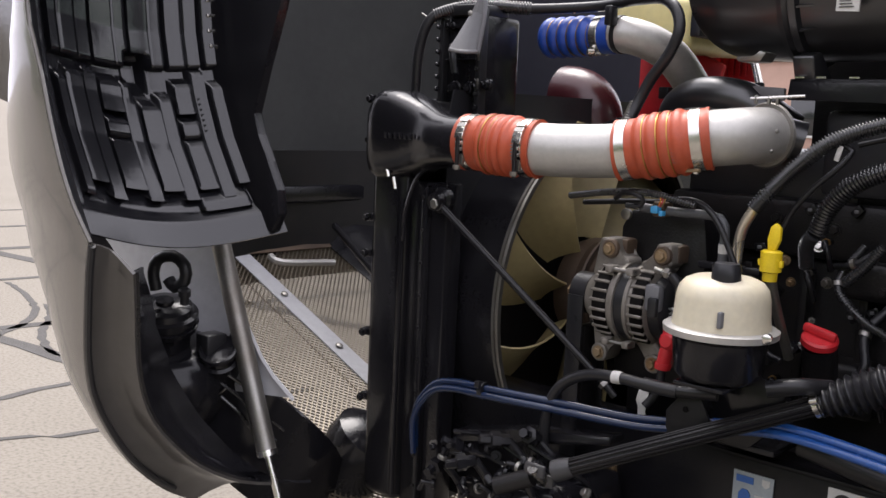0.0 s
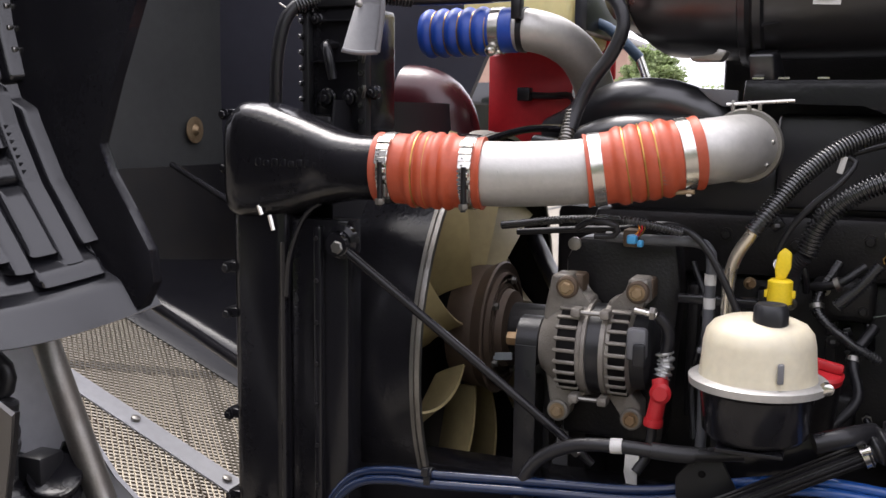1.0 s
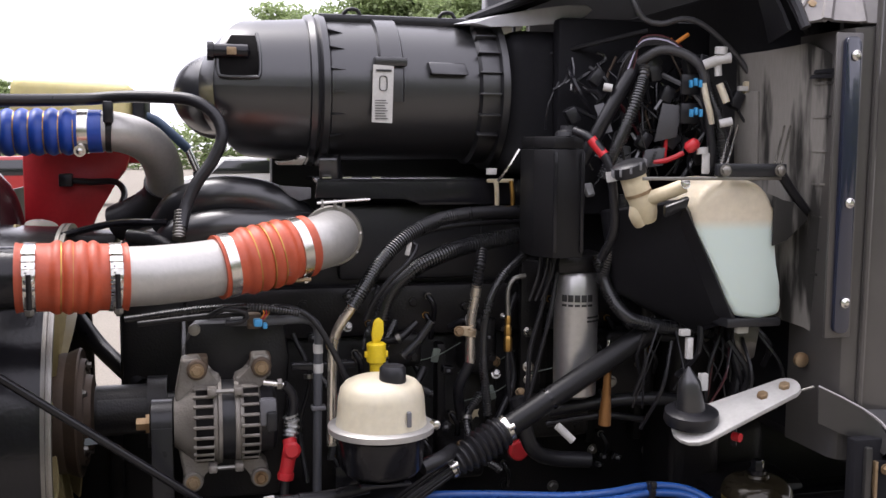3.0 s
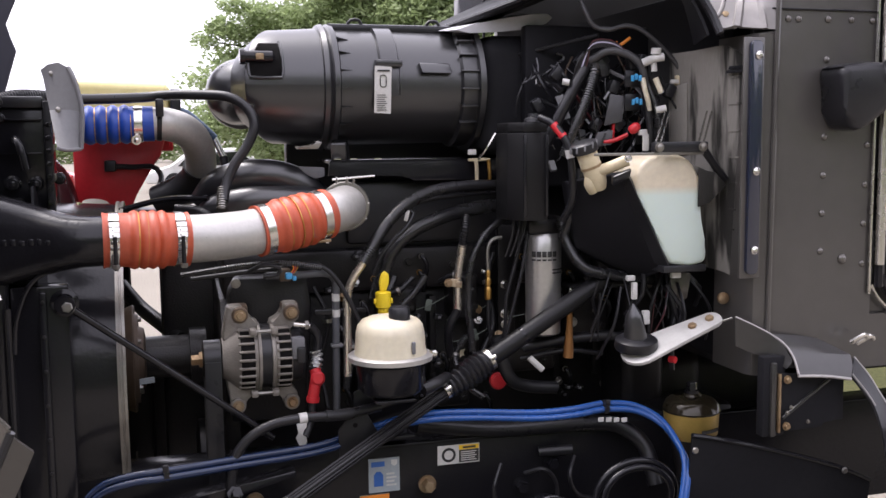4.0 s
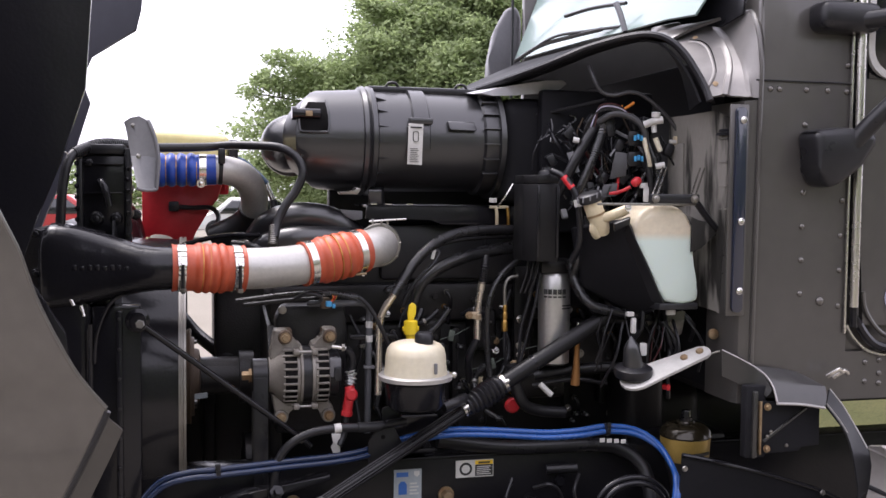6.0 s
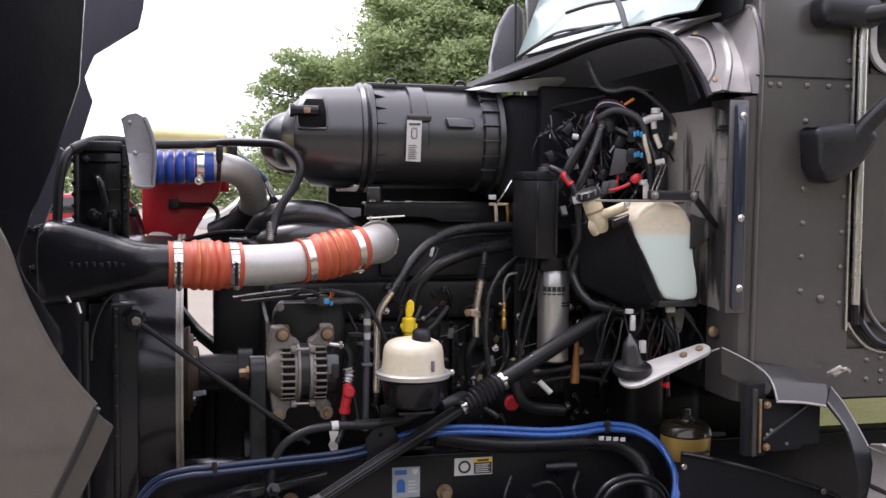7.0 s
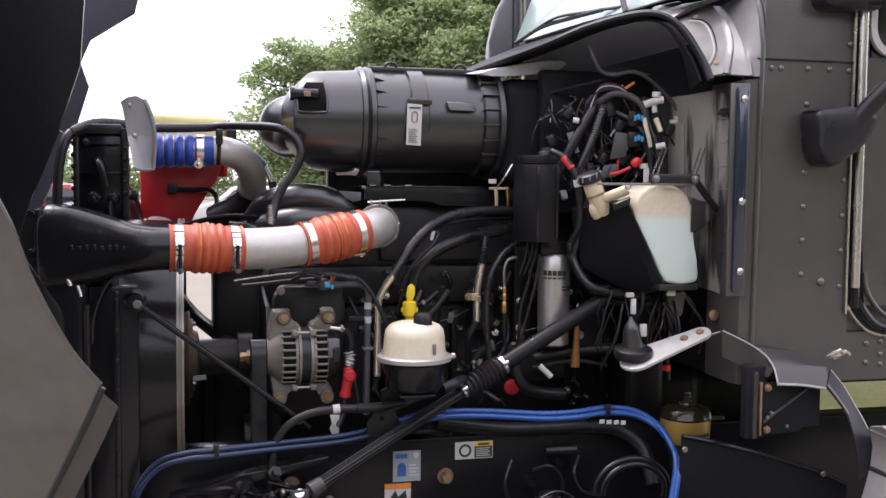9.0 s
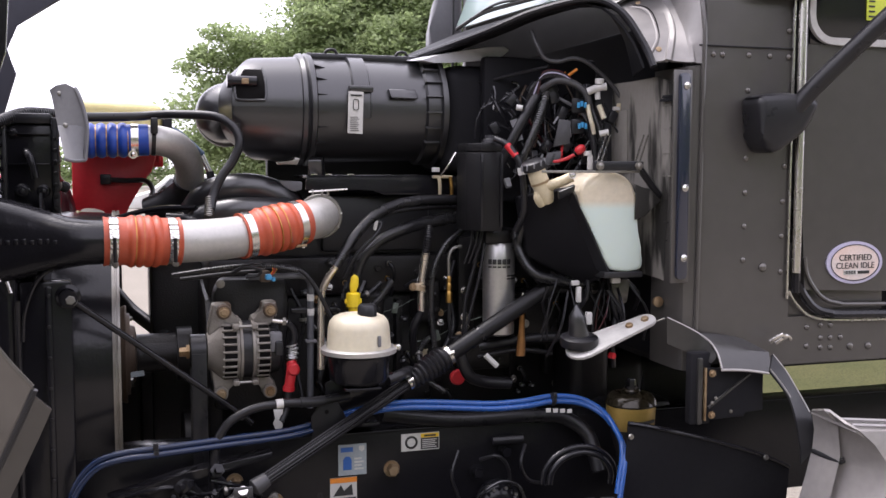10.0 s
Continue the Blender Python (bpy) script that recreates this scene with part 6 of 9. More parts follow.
    part("fan_drive", lathe([(0, 0.045), (0.10, 0.045), (0.10, 0.075), (0.14, 0.075), (0.14, 0.04), (0.19, 0.04)], (-0.20, 0.345, 1.2), (1, 0, 0), 24), M_IRON, e)
    part("crank_pulley", lathe([(0, 0.10), (0.005, 0.11), (0.04, 0.11), (0.045, 0.08)], (-0.09, 0.33, 0.93), (1, 0, 0), 36), M_IRON, e)
    part("lower_hose", tube([(-0.27, 0.69, 1.345), (-0.218, 0.63, 1.288), (-0.166, 0.551, 1.253), (-0.12, 0.5, 1.22)], 0.02, 16), M_RUBBER, e)
    belt = part("belt", sheet([[(-0.080, 0.02 + 0.0425 * math.cos(a), 1.262 + 0.0425 * math.sin(a)), (-0.044, 0.02 + 0.0425 * math.cos(a), 1.262 + 0.0425 * math.sin(a))] for a in (math.pi * k / 14 for k in range(15))], 0.004), M_RUBBER, e, "ribbed rubber drive belt")
    for y in (-0.0225, 0.0625):
        part("belt_run", box((-0.080, y - 0.002, 0.82), (-0.044, y + 0.002, 1.263), 0.001), M_RUBBER, belt)
    part("tensioner", box((-0.074, 0.0, 1.02), (-0.05, 0.05, 1.2), 0.006), M_IRON, e)
    # frame rail with its stickers
    f = thing("frame_rail", (0.8, 0.03, 0.75), "glossy black steel frame rail with stickers", "frame rail")
    part("web", box((-0.5, 0.005, 0.76), (3.2, 0.015, 1.028), 0.003), M_RAIL, f)
    part("flange", box((-0.5, 0.005, 1.02), (3.2, 0.09, 1.03), 0.003), M_RAIL, f)
    part("lower_flange", box((-0.5, 0.005, 0.755), (3.2, 0.09, 0.765), 0.003), M_RAIL, f)
    for x, z in ((0.425, 0.928), (0.66, 0.9), (0.74, 0.95), (0.02, 0.93), (0.12, 0.87), (1.0, 0.93)):
        part("frame_bolt", hexbolt((x, 0.004, z), (0, -1, 0), 0.016, 0.03), M_RUSTBOLT if x < 0.5 else M_GLOSS, f)
    far = thing("frame_rail", (0.8, 1.2, 0.75), "black steel frame rail across the engine", "frame rail")
    part("web", box((-0.5, 1.2, 0.76), (1.9, 1.21, 1.028), 0.003), M_RAIL, far)
    part("flange", box((-0.5, 1.12, 1.02), (1.9, 1.2, 1.03), 0.003), M_RAIL, far)
    s = part("tread_sticker", box((0.452, 0.001, 0.970), (0.556, 0.0045, 1.016), 0), M_LABEL, f, "white, black and yellow caution sticker")
    part("sticker_ring", lathe([(0, 0.0175), (0.0008, 0.0175), (0.0008, 0.0115), (0, 0.0115)], (0.479, 0.0005, 0.993), (0, -1, 0), 32, caps=False), M_INK, s)
    part("sticker_field", box((0.505, -0.0004, 0.973), (0.554, 0.002, 1.003), 0), M_INK, s)
    part("sticker_head", box((0.505, -0.0004, 1.004), (0.554, 0.002, 1.0145), 0), M_WARN, s)
    for k in range(5):
        part("text_bar", box((0.509, -0.001, 0.977 + 0.005 * k), (0.548 - 0.004 * (k % 2), 0.0, 0.979 + 0.005 * k), 0), M_LABEL, s)
    part("text_bar", box((0.514, -0.001, 1.0065), (0.546, 0.0, 1.0115), 0), M_INK, s)
    s = part("oil_sticker", box((0.284, 0.001, 0.920), (0.358, 0.0045, 1.001), 0), M_STICKGREY, f, "pale grey oil sticker with a blue jug")
    part("title_bar", box((0.290, -0.0004, 0.982), (0.322, 0.002, 0.994), 0), M_STICKBLUE, s)
    part("shield_mark", slab([(0.338, 0.001, 0.996), (0.352, 0.001, 0.996), (0.352, 0.001, 0.986), (0.345, 0.001, 0.981), (0.338, 0.001, 0.986)], (0, -0.002, 0)), M_LABEL, s)
    part("jug_mark", slab([(0.296, 0.001, 0.935), (0.318, 0.001, 0.935), (0.318, 0.001, 0.962), (0.312, 0.001, 0.970), (0.302, 0.001, 0.970), (0.296, 0.001, 0.962)], (0, -0.002, 0)), M_STICKBLUE, s)
    for k in range(4):
        part("text_bar", box((0.326, -0.0004, 0.934 + 0.009 * k), (0.350 - 0.005 * (k % 2), 0.002, 0.938 + 0.009 * k), 0), M_LABEL, s)
    s = part("warning_sticker", box((0.262, 0.001, 0.83), (0.332, 0.0045, 0.915), 0), M_LABEL, f, "white and orange warning sticker")
    part("sticker_head", box((0.262, -0.0004, 0.902), (0.332, 0.002, 0.915), 0), M_WARNO, s)
    part("pictogram", slab([(0.27, 0.001, 0.868), (0.29, 0.001, 0.897), (0.298, 0.001, 0.88), (0.318, 0.001, 0.897), (0.322, 0.001, 0.868)], (0, -0.002, 0)), M_INK, s)
    part("sticker_field", box((0.264, -0.0004, 0.833), (0.330, 0.002, 0.862), 0), M_INK, s)


def build_alternator():
    a = thing("alternator", (0.05, 0.02, 1.15), "dusty cast aluminium alternator with slotted housing", "alternator")
    ax, at = (1, 0, 0), Vector((0, 0.02, 1.262))
    front = part("front_housing", lathe([(-0.041, 0.03), (-0.041, 0.044), (-0.034, 0.049), (-0.008, 0.070), (-0.004, 0.0735), (0.034, 0.0735), (0.036, 0.0775), (0.042, 0.0775), (0.043, 0.066)], at, ax, 48), M_CAST, a)
    part("stator_band", lathe([(0.041, 0.072), (0.066, 0.072)], at, ax, 48), M_PLASTIC, a, "dark steel stator band")
    rear = part("rear_housing", lathe([(0.064, 0.066), (0.065, 0.0775), (0.072, 0.0775), (0.074, 0.0735), (0.104, 0.0735), (0.110, 0.065), (0.112, 0.047)], at, ax, 48), M_CAST, a)
    part("rear_cap", lathe([(0.108, 0.062), (0.132, 0.06), (0.139, 0.052), (0.141, 0.02)], at, ax, 32), M_PLASTIC, a)
    for x0, x1, own in ((-0.003, 0.027, front), (0.080, 0.106, rear)):
        for k in range(9):
            ang = radians(-58 + 14.0 * k)
            turn = Euler((-ang, 0, 0)).to_matrix().to_4x4()
            q = at + Vector(((x0 + x1) / 2, -0.0724 * math.cos(ang), 0.0724 * math.sin(ang)))
            half = Vector(((x1 - x0) / 2, 0.0036, 0.0064))
            # Raised dark box; the slot's inner shade is in its colour.
            part("slot", box(q - half, q + half, 0.001, turn=turn, segs=1), M_RECESS, own, "dark box drawn as a shaded ventilation slot")
            ang += radians(7.0)
            turn = Euler((-ang, 0, 0)).to_matrix().to_4x4()
            q = at + Vector(((x0 + x1) / 2 - 0.002, -0.0752 * math.cos(ang), 0.0752 * math.sin(ang)))
            half = Vector(((x1 - x0) / 2 + 0.003, 0.0034, 0.0030))
            part("fin", box(q - half, q + half, 0.0015, turn=turn, segs=1), M_CAST, own)
    # arms out to the four bolts, cast with the housings
    arms = ((0.0, 1.361, front, [(-0.027, 1.380), (0.006, 1.381), (0.013, 1.360), (0.020, 1.349), (0.040, 1.345), (0.041, 1.31), (-0.036, 1.30), (-0.040, 1.312)]),
            (0.113, 1.361, rear, [(0.097, 1.382), (0.128, 1.382), (0.131, 1.343), (0.112, 1.335), (0.108, 1.31), (0.066, 1.32), (0.066, 1.345), (0.094, 1.352)]),
            (-0.010, 1.157, front, [(-0.022, 1.142), (-0.010, 1.136), (0.004, 1.144), (0.006, 1.172), (0.020, 1.184), (0.040, 1.185), (0.041, 1.21), (-0.036, 1.225)]),
            (0.110, 1.157, rear, [(0.095, 1.143), (0.123, 1.143), (0.124, 1.178), (0.106, 1.20), (0.066, 1.20), (0.066, 1.185), (0.088, 1.178)]))
    for x, z, own, line in arms:
        part("mount_arm", slab([(px, -0.003, pz) for px, pz in line], (0, 0.05, 0), 0.006, segs=3), M_CAST, own)
        part("bolt_boss", lathe([(0, 0.0185), (0.008, 0.0175), (0.010, 0.015)], (x, -0.001, z), (0, -1, 0), 24), M_CLUTCH if z > 1.3 else M_CAST, own)
        if z > 1.3:
            part("mount_ear", box((x - 0.018, 0.02, z - 0.016), (x + 0.02, 0.10, z + 0.018), 0.006), M_CLUTCH, own, "rusty bracket ear")
        part("mount_bolt", hexbolt((x, -0.010, z), (0, -1, 0), 0.0095, 0.010), M_RUSTBOLT, own, "rusty mounting bolt")
    for z in (1.328, 1.19):
        part("tie_bolt", tube([(0.03, -0.038, z), (0.078, -0.038, z)], 0.004, 8), M_DULLSTEEL, a)
    for x, own in ((0.024, front), (0.070, rear)):
        for z in (1.328, 1.19):
            part("tie_lug", box((x - 0.007, -0.048, z - 0.007), (x + 0.008, -0.02, z + 0.007), 0.003), M_CAST, own)
    pul = part("pulley", lathe([(-0.083, 0.034), (-0.081, 0.039)] + [(-0.08 + 0.0045 * k, 0.040 - 0.003 * (k % 2)) for k in range(9)] + [(-0.042, 0.037)], at, ax, 40), M_IRON, a)
    part("pulley_nut", lathe([(-0.107, 0.011), (-0.105, 0.0125), (-0.09, 0.0125), (-0.09, 0.019), (-0.083, 0.019)], at, ax, 6), M_RUSTBOLT, pul)
    part("terminal", tube([(0.115, -0.03, 1.338), (0.150, -0.035, 1.333)], 0.006, 10), M_STEEL, a)
    part("terminal_nut", hexbolt((0.136, -0.034, 1.335), (1, 0, 0), 0.0105, 0.012, washer=False), M_DULLSTEEL, a)
    part("regulator", box((0.106, -0.05, 1.262), (0.137, -0.028, 1.312), 0.006), M_SHIELD, a, "grey regulator socket")
    part("regulator_plug", box((0.118, -0.058, 1.254), (0.137, -0.045, 1.29), 0.004), M_PLASTIC, a)
    boot = part("red_boot", tube([(0.158, -0.038, 1.236), (0.160, -0.041, 1.225), (0.157, -0.042, 1.20), (0.151, -0.042, 1.168)], 0.0128, 14), M_RED, a, "red rubber terminal boot")
    part("boot_cap", lathe([(-0.004, 0.015), (0.006, 0.0165), (0.012, 0.011)], (0.162, -0.046, 1.216), (0, -1, 0.1), 18), M_RED, boot)
    part("boot_collar", lathe([(0, 0.0145), (0.006, 0.0155), (0.012, 0.0145)], (0.152, -0.042, 1.174), (-0.1, 0, -1), 18), M_RED, boot)
    part("foil_wrap", ribbed([(0.162, -0.028, 1.275), (0.165, -0.03, 1.258), (0.160, -0.036, 1.238)], 0.0125, 0.009, 0.35, 9), M_FOIL, a)
    part("lead", tube([(0.150, -0.035, 1.333), (0.165, -0.03, 1.315), (0.168, -0.03, 1.29), (0.162, -0.03, 1.268)], 0.009, 10), M_RUBBER, a)
    part("cable", tube([(0.151, -0.042, 1.17), (0.146, -0.045, 1.12), (0.13, -0.06, 1.09)], 0.008, 10), M_RUBBER, a)


def build_reservoir():
    r = thing("power_steering_reservoir", (0.308, -0.14, 1.15), "black reservoir with a cream plastic dome and black cap", "fluid reservoir")
    c = (0.308, -0.14, 0)
    dome = part("dome", lathe([(1.282, 0.079), (1.30, 0.0765), (1.33, 0.0745), (1.345, 0.071), (1.356, 0.062), (1.362, 0.048), (1.366, 0.02)], c, (0, 0, 1), 48), M_WHITEPL, r, "cream translucent dome")
    part("level_slot", box((0.338, -0.2155, 1.292), (0.346, -0.205, 1.318), 0.002), M_SHIELD, dome)
    part("cap", lathe([(1.352, 0.022), (1.360, 0.0235), (1.383, 0.0225), (1.388, 0.019), (1.386, 0.012)], (0.323, -0.165, 0), (0, 0, 1), 30), M_PLASTIC, r, "ribbed black cap")
    part("clamp_band", lathe([(1.270, 0.084), (1.270, 0.0915), (1.280, 0.0925), (1.283, 0.088)], c, (0, 0, 1), 48), M_ALU, r, "aluminium clamp band")
    part("clamp_bolt", lathe([(0, 0.008), (0.012, 0.008), (0.014, 0.004)], (0.396, -0.158, 1.28), (0.3, -0.9, 0), 12), M_STEEL, r)
    part("can", lathe([(1.192, 0.04), (1.196, 0.062), (1.206, 0.071), (1.262, 0.076), (1.268, 0.083)], c, (0, 0, 1), 48), M_GLOSS, r)
    part("band", box((0.262, -0.2, 1.186), (0.35, -0.06, 1.192), 0.002), M_GLOSS, r)
    part("bracket", slab([(0.24, -0.06, 1.06), (0.24, -0.06, 1.18), (0.30, -0.06, 1.2), (0.39, -0.06, 1.18), (0.39, -0.06, 1.12), (0.33, -0.06, 1.06)], (0, 0.008, 0), 0.002), M_GLOSS, r)
    part("bracket_foot", box((0.25, -0.06, 1.06), (0.38, 0.1, 1.07), 0.002), M_GLOSS, r)
    part("outlet", tube([(0.385, -0.12, 1.19), (0.43, -0.1, 1.20), (0.46, -0.05, 1.195)], 0.014, 12), M_RUBBER, r)
    plate = part("mounting_plate", slab([(0.200, -0.100, 1.040), (0.197, -0.100, 1.107), (0.221, -0.100, 1.139), (0.259, -0.100, 1.147), (0.292, -0.100, 1.086), (0.257, -0.100, 1.070)], (0, 0.006, 0), 0.002), M_BOX, r, "black mounting plate")
    part("plate_hole", lathe([(0, 0.0055), (0.001, 0.0055)], (0.235, -0.1, 1.117), (0, -1, 0), 14), M_RECESS, plate)
    d = thing("oil_dipstick", (0.323, -0.009, 1.36), "yellow plastic oil dipstick handle", "dipstick")
    part("handle_body", lathe([(1.345, 0.012), (1.36, 0.013), (1.362, 0.018), (1.395, 0.018), (1.398, 0.014)], (0.323, -0.009, 0), (0, 0, 1), 24), M_YELLOW, d)
    part("handle_ring", slab([(0.316, -0.013, 1.396), (0.314, -0.013, 1.415), (0.318, -0.013, 1.437), (0.327, -0.013, 1.445), (0.337, -0.013, 1.437), (0.337, -0.013, 1.415), (0.330, -0.013, 1.398)], (0, 0.01, 0), 0.003), M_YELLOW, d)
    for dx in (-0.018, 0.018):
        part("lug", box((0.323 + dx - 0.004, -0.014, 1.37), (0.323 + dx + 0.004, -0.004, 1.382), 0.002), M_YELLOW, d)
    part("guide_tube", tube([(0.323, -0.009, 1.36), (0.325, 0.02, 1.30), (0.33, 0.08, 1.2)], 0.009, 10), M_DULLSTEEL, d)


def build_air_filter():
    a = thing("air_cleaner", (0.35, 0.28, 1.70), "large satin black air cleaner canister", "air cleaner")
    at, ax = (0, 0.274, 1.872), (1, 0, 0)
    body = part("canister", lathe([(0.262, 0.1417), (0.30, 0.1417), (0.34, 0.1417), (0.52, 0.1389), (0.56, 0.1389), (0.565, 0.1493), (0.60, 0.1484), (0.625, 0.1436), (0.63, 0.1276)], at, ax, 64), M_SMOOTH, a)
    part("rim", lathe([(0.222, 0.1417), (0.225, 0.1512), (0.236, 0.154), (0.243, 0.1484), (0.248, 0.154), (0.260, 0.1521), (0.265, 0.1417)], at, ax, 64), M_SMOOTH, a)
    slant = Vector((-0.88, 0.475, 0))
    across = Vector((0.475, 0.88, 0))
    rings = []
    for k in range(65):
        ang = 2 * math.pi * k / 64
        round_ = lambda r: Vector((0, 0.274 - r * math.cos(ang), 1.872 + r * math.sin(ang)))
        rim_x = lambda p: 0.04 + 0.54 * (p.y - 0.14)
        line = [round_(0.1436) + Vector((0.225, 0, 0))]
        for f, r in ((0.3, 0.141), (0.65, 0.1385), (0.96, 0.1365), (1.0, 0.134)):
            p = round_(r)
            line.append(p + Vector((0.225 + (rim_x(p) - 0.225) * f, 0, 0)))
        for r, out in ((0.091, 0.060), (0.084, 0.066), (0.05, 0.067)):
            line.append(Vector((0.112, 0.274, 1.872)) + slant * out + across * (-r * math.cos(ang)) + Vector((0, 0, r * math.sin(ang))))
        rings.append(line)
    cap = part("end_cover", sheet(rings, 0.003), M_SMOOTH, a, smooth=28)
    part("snout", tube([(0.075, 0.294, 1.868), (0.05, 0.31, 1.866), (0.042, 0.34, 1.864), (0.044, 0.39, 1.862), (0.056, 0.47, 1.86)], 0.079, 40), M_SMOOTH, a, "black intake elbow")
    part("snout_collar", lathe([(-0.02, 0.08), (-0.018, 0.087), (0.018, 0.087), (0.02, 0.08)], (0.056, 0.45, 1.86), (0, 1, 0), 40), M_SMOOTH, a)
    def on_cover(x, deg, lift=0.0):
        return Vector((x, 0.274 - (0.139 + lift) * math.cos(radians(deg)), 1.872 + (0.139 + lift) * math.sin(radians(deg))))

    # No recess is cut; the dark patch paints the pocket's shade.
    part("pocket", sheet([[on_cover(0.052 + 0.0011 * max(0, d - 22) + f * (0.125 - 0.052 - 0.0011 * max(0, d - 22)), d, 0.0015) for f in (0, 0.5, 1)] for d in range(8, 47, 3)], 0.002), M_RECESS, cap, "dark patch drawn as the shaded pocket recess")
    part("pocket_lip", tube([on_cover(0.048, 20, 0.002), on_cover(0.05, 9, 0.003), on_cover(0.06, 6.5, 0.003), on_cover(0.115, 6.5, 0.003), on_cover(0.127, 9, 0.003), on_cover(0.128, 30, 0.002), on_cover(0.124, 46, 0.002)], 0.0035, 8), M_SMOOTH, cap)
    g = part("gauge", lathe([(0, 0.018), (0.012, 0.018), (0.013, 0.014), (0.075, 0.014), (0.08, 0.006)], (0.03, 0.148, 1.936), (1, 0, 0), 20), M_GLOSS, cap, "black restriction gauge")
    part("gauge_window", box((0.066, 0.1325, 1.929), (0.084, 0.136, 1.943), 0.001), M_RUSTBOLT, g)
    # moulded straps and ribs
    rows = []
    for k in range(13):
        ang = radians(-10 + 13 * k)
        q = Vector((0, -math.cos(ang), math.sin(ang)))
        rows.append([Vector(at) + Vector((x, 0, 0)) + q * r for x, r in ((0.355, 0.140), (0.36, 0.150), (0.402, 0.150), (0.407, 0.140))])
    part("strap", sheet(rows, 0.004), M_SMOOTH, body)
    part("lug", box((0.345, 0.120, 1.914), (0.41, 0.15, 1.932), 0.004), M_SMOOTH, body)
    part("boss", slab([(0.452, 0.128, 1.925), (0.458, 0.118, 1.90), (0.535, 0.118, 1.90), (0.53, 0.135, 1.925)], (0, 0.03, 0), 0.004), M_SMOOTH, body)
    for k in range(7):
        ang = radians(-35 + 16 * k)
        q = Vector((0, -math.cos(ang), math.sin(ang)))
        c = Vector(at) + Vector((0.58, 0, 0)) + q * 0.150
        part("web", box(c - Vector((0.022, 0.008, 0.002)), c + Vector((0.022, 0.008, 0.002)), 0.001, turn=Euler((-ang, 0, 0)).to_matrix().to_4x4()), M_SMOOTH, body)
    for k in range(6):
        ang = radians(-40 + 18 * k)
        q = Vector((0, -math.cos(ang), math.sin(ang)))
        c = Vector(at) + q * 0.142
        part("tooth", slab([c + Vector((0.262, 0, 0)), c + Vector((0.262, 0, 0)) + q * 0.009, c + Vector((0.292, 0, 0))], q.cross(Vector((1, 0, 0))) * 0.004), M_SMOOTH, body)
    part("flange", lathe([(0.60, 0.142), (0.605, 0.160), (0.618, 0.160), (0.622, 0.142)], at, ax, 64), M_SMOOTH, body)
    part("plenum", box((0.615, 0.155, 1.70), (0.96, 0.46, 2.0), 0.05, segs=4), M_VOID, a, "black moulded air plenum")
    # Pale grey plate paints the sky's reflection on the plenum top.
    lip = [(0.53, 0.16, 2.005), (0.60, 0.155, 2.022), (0.68, 0.155, 2.038), (0.75, 0.157, 2.049), (0.795, 0.16, 2.053), (0.812, 0.162, 2.043), (0.79, 0.157, 2.026), (0.73, 0.155, 2.010), (0.66, 0.155, 2.004), (0.59, 0.155, 2.0)]
    part("plenum_sheen", slab(lip, (0, 0.12, 0.012), 0.004), M_PANEL, a, "pale lip drawn as sky reflected on the plenum top")
    part("top_rail", box((0.25, 0.24, 2.005), (0.64, 0.32, 2.026), 0.006), M_PLASTIC, a)
    for x in (0.30, 0.50, 0.60):
        part("top_clip", tube([(x, 0.25, 2.02), (x + 0.01, 0.245, 2.035), (x + 0.03, 0.245, 2.035), (x + 0.04, 0.25, 2.02)], 0.004, 6), M_RUBBER, a)
    l = part("label", slab([(0.342, 0.1185, 1.916), (0.382, 0.1185, 1.914), (0.379, 0.1215, 1.804), (0.339, 0.1215, 1.806)], (0, 0.004, 0)), M_LABEL, a, "white instruction label")
    for k in range(8):
        part("text_bar", box((0.345, 0.1195, 1.812 + 0.005 * k), (0.370 - 0.003 * (k % 3), 0.1215, 1.8135 + 0.005 * k), 0), M_INK, l)
    part("text_bar", box((0.347, 0.1165, 1.903), (0.377, 0.1185, 1.907), 0), M_INK, l)
    part("diagram", ring_strip(round_outline(0.353, 0.369, 1.866, 1.895, 0.006, 0.1185), 0.0015, 0.002), M_INK, l)
    t = thing("air_cleaner_tray", (0.4, 0.1, 1.64), "black steel tray under the air cleaner", "bracket")
    part("tray", slab([(0.236, 0.185, 1.655), (0.24, 0.185, 1.694), (0.70, 0.185, 1.694), (0.70, 0.185, 1.64), (0.45, 0.185, 1.64), (0.42, 0.185, 1.655)], (0, 0.01, 0), 0.002), M_GLOSS, t)
    part("tray_floor", box((0.24, 0.185, 1.686), (0.70, 0.4, 1.694), 0.002), M_GLOSS, t)
    part("cradle", slab([(0.245, 0.19, 1.69), (0.24, 0.18, 1.735), (0.25, 0.2, 1.745), (0.262, 0.24, 1.69)], (0.04, 0, 0), 0.005), M_SMOOTH, t)
    part("cradle_foot", slab([(0.16, 0.13, 1.722), (0.205, 0.13, 1.722), (0.215, 0.13, 1.738), (0.20, 0.13, 1.742), (0.195, 0.13, 1.73), (0.155, 0.13, 1.73)], (0, 0.05, 0), 0.003), M_DULLSTEEL, t, "bright folded strap end")
    # Small steel strips painted on the tray edge as glints of light.
    for x in (0.25, 0.29, 0.35):
        part("glint", box((x, 0.182, 1.695), (x + 0.018, 0.186, 1.698), 0), M_STEEL, t)
    b = thing("beige_bracket", (0.60, 0.2, 1.62), "beige painted bracket with small pipes", "bracket")
    part("plate", box((0.588, 0.165, 1.686), (0.645, 0.18, 1.694), 0.003), M_CREAM, b)
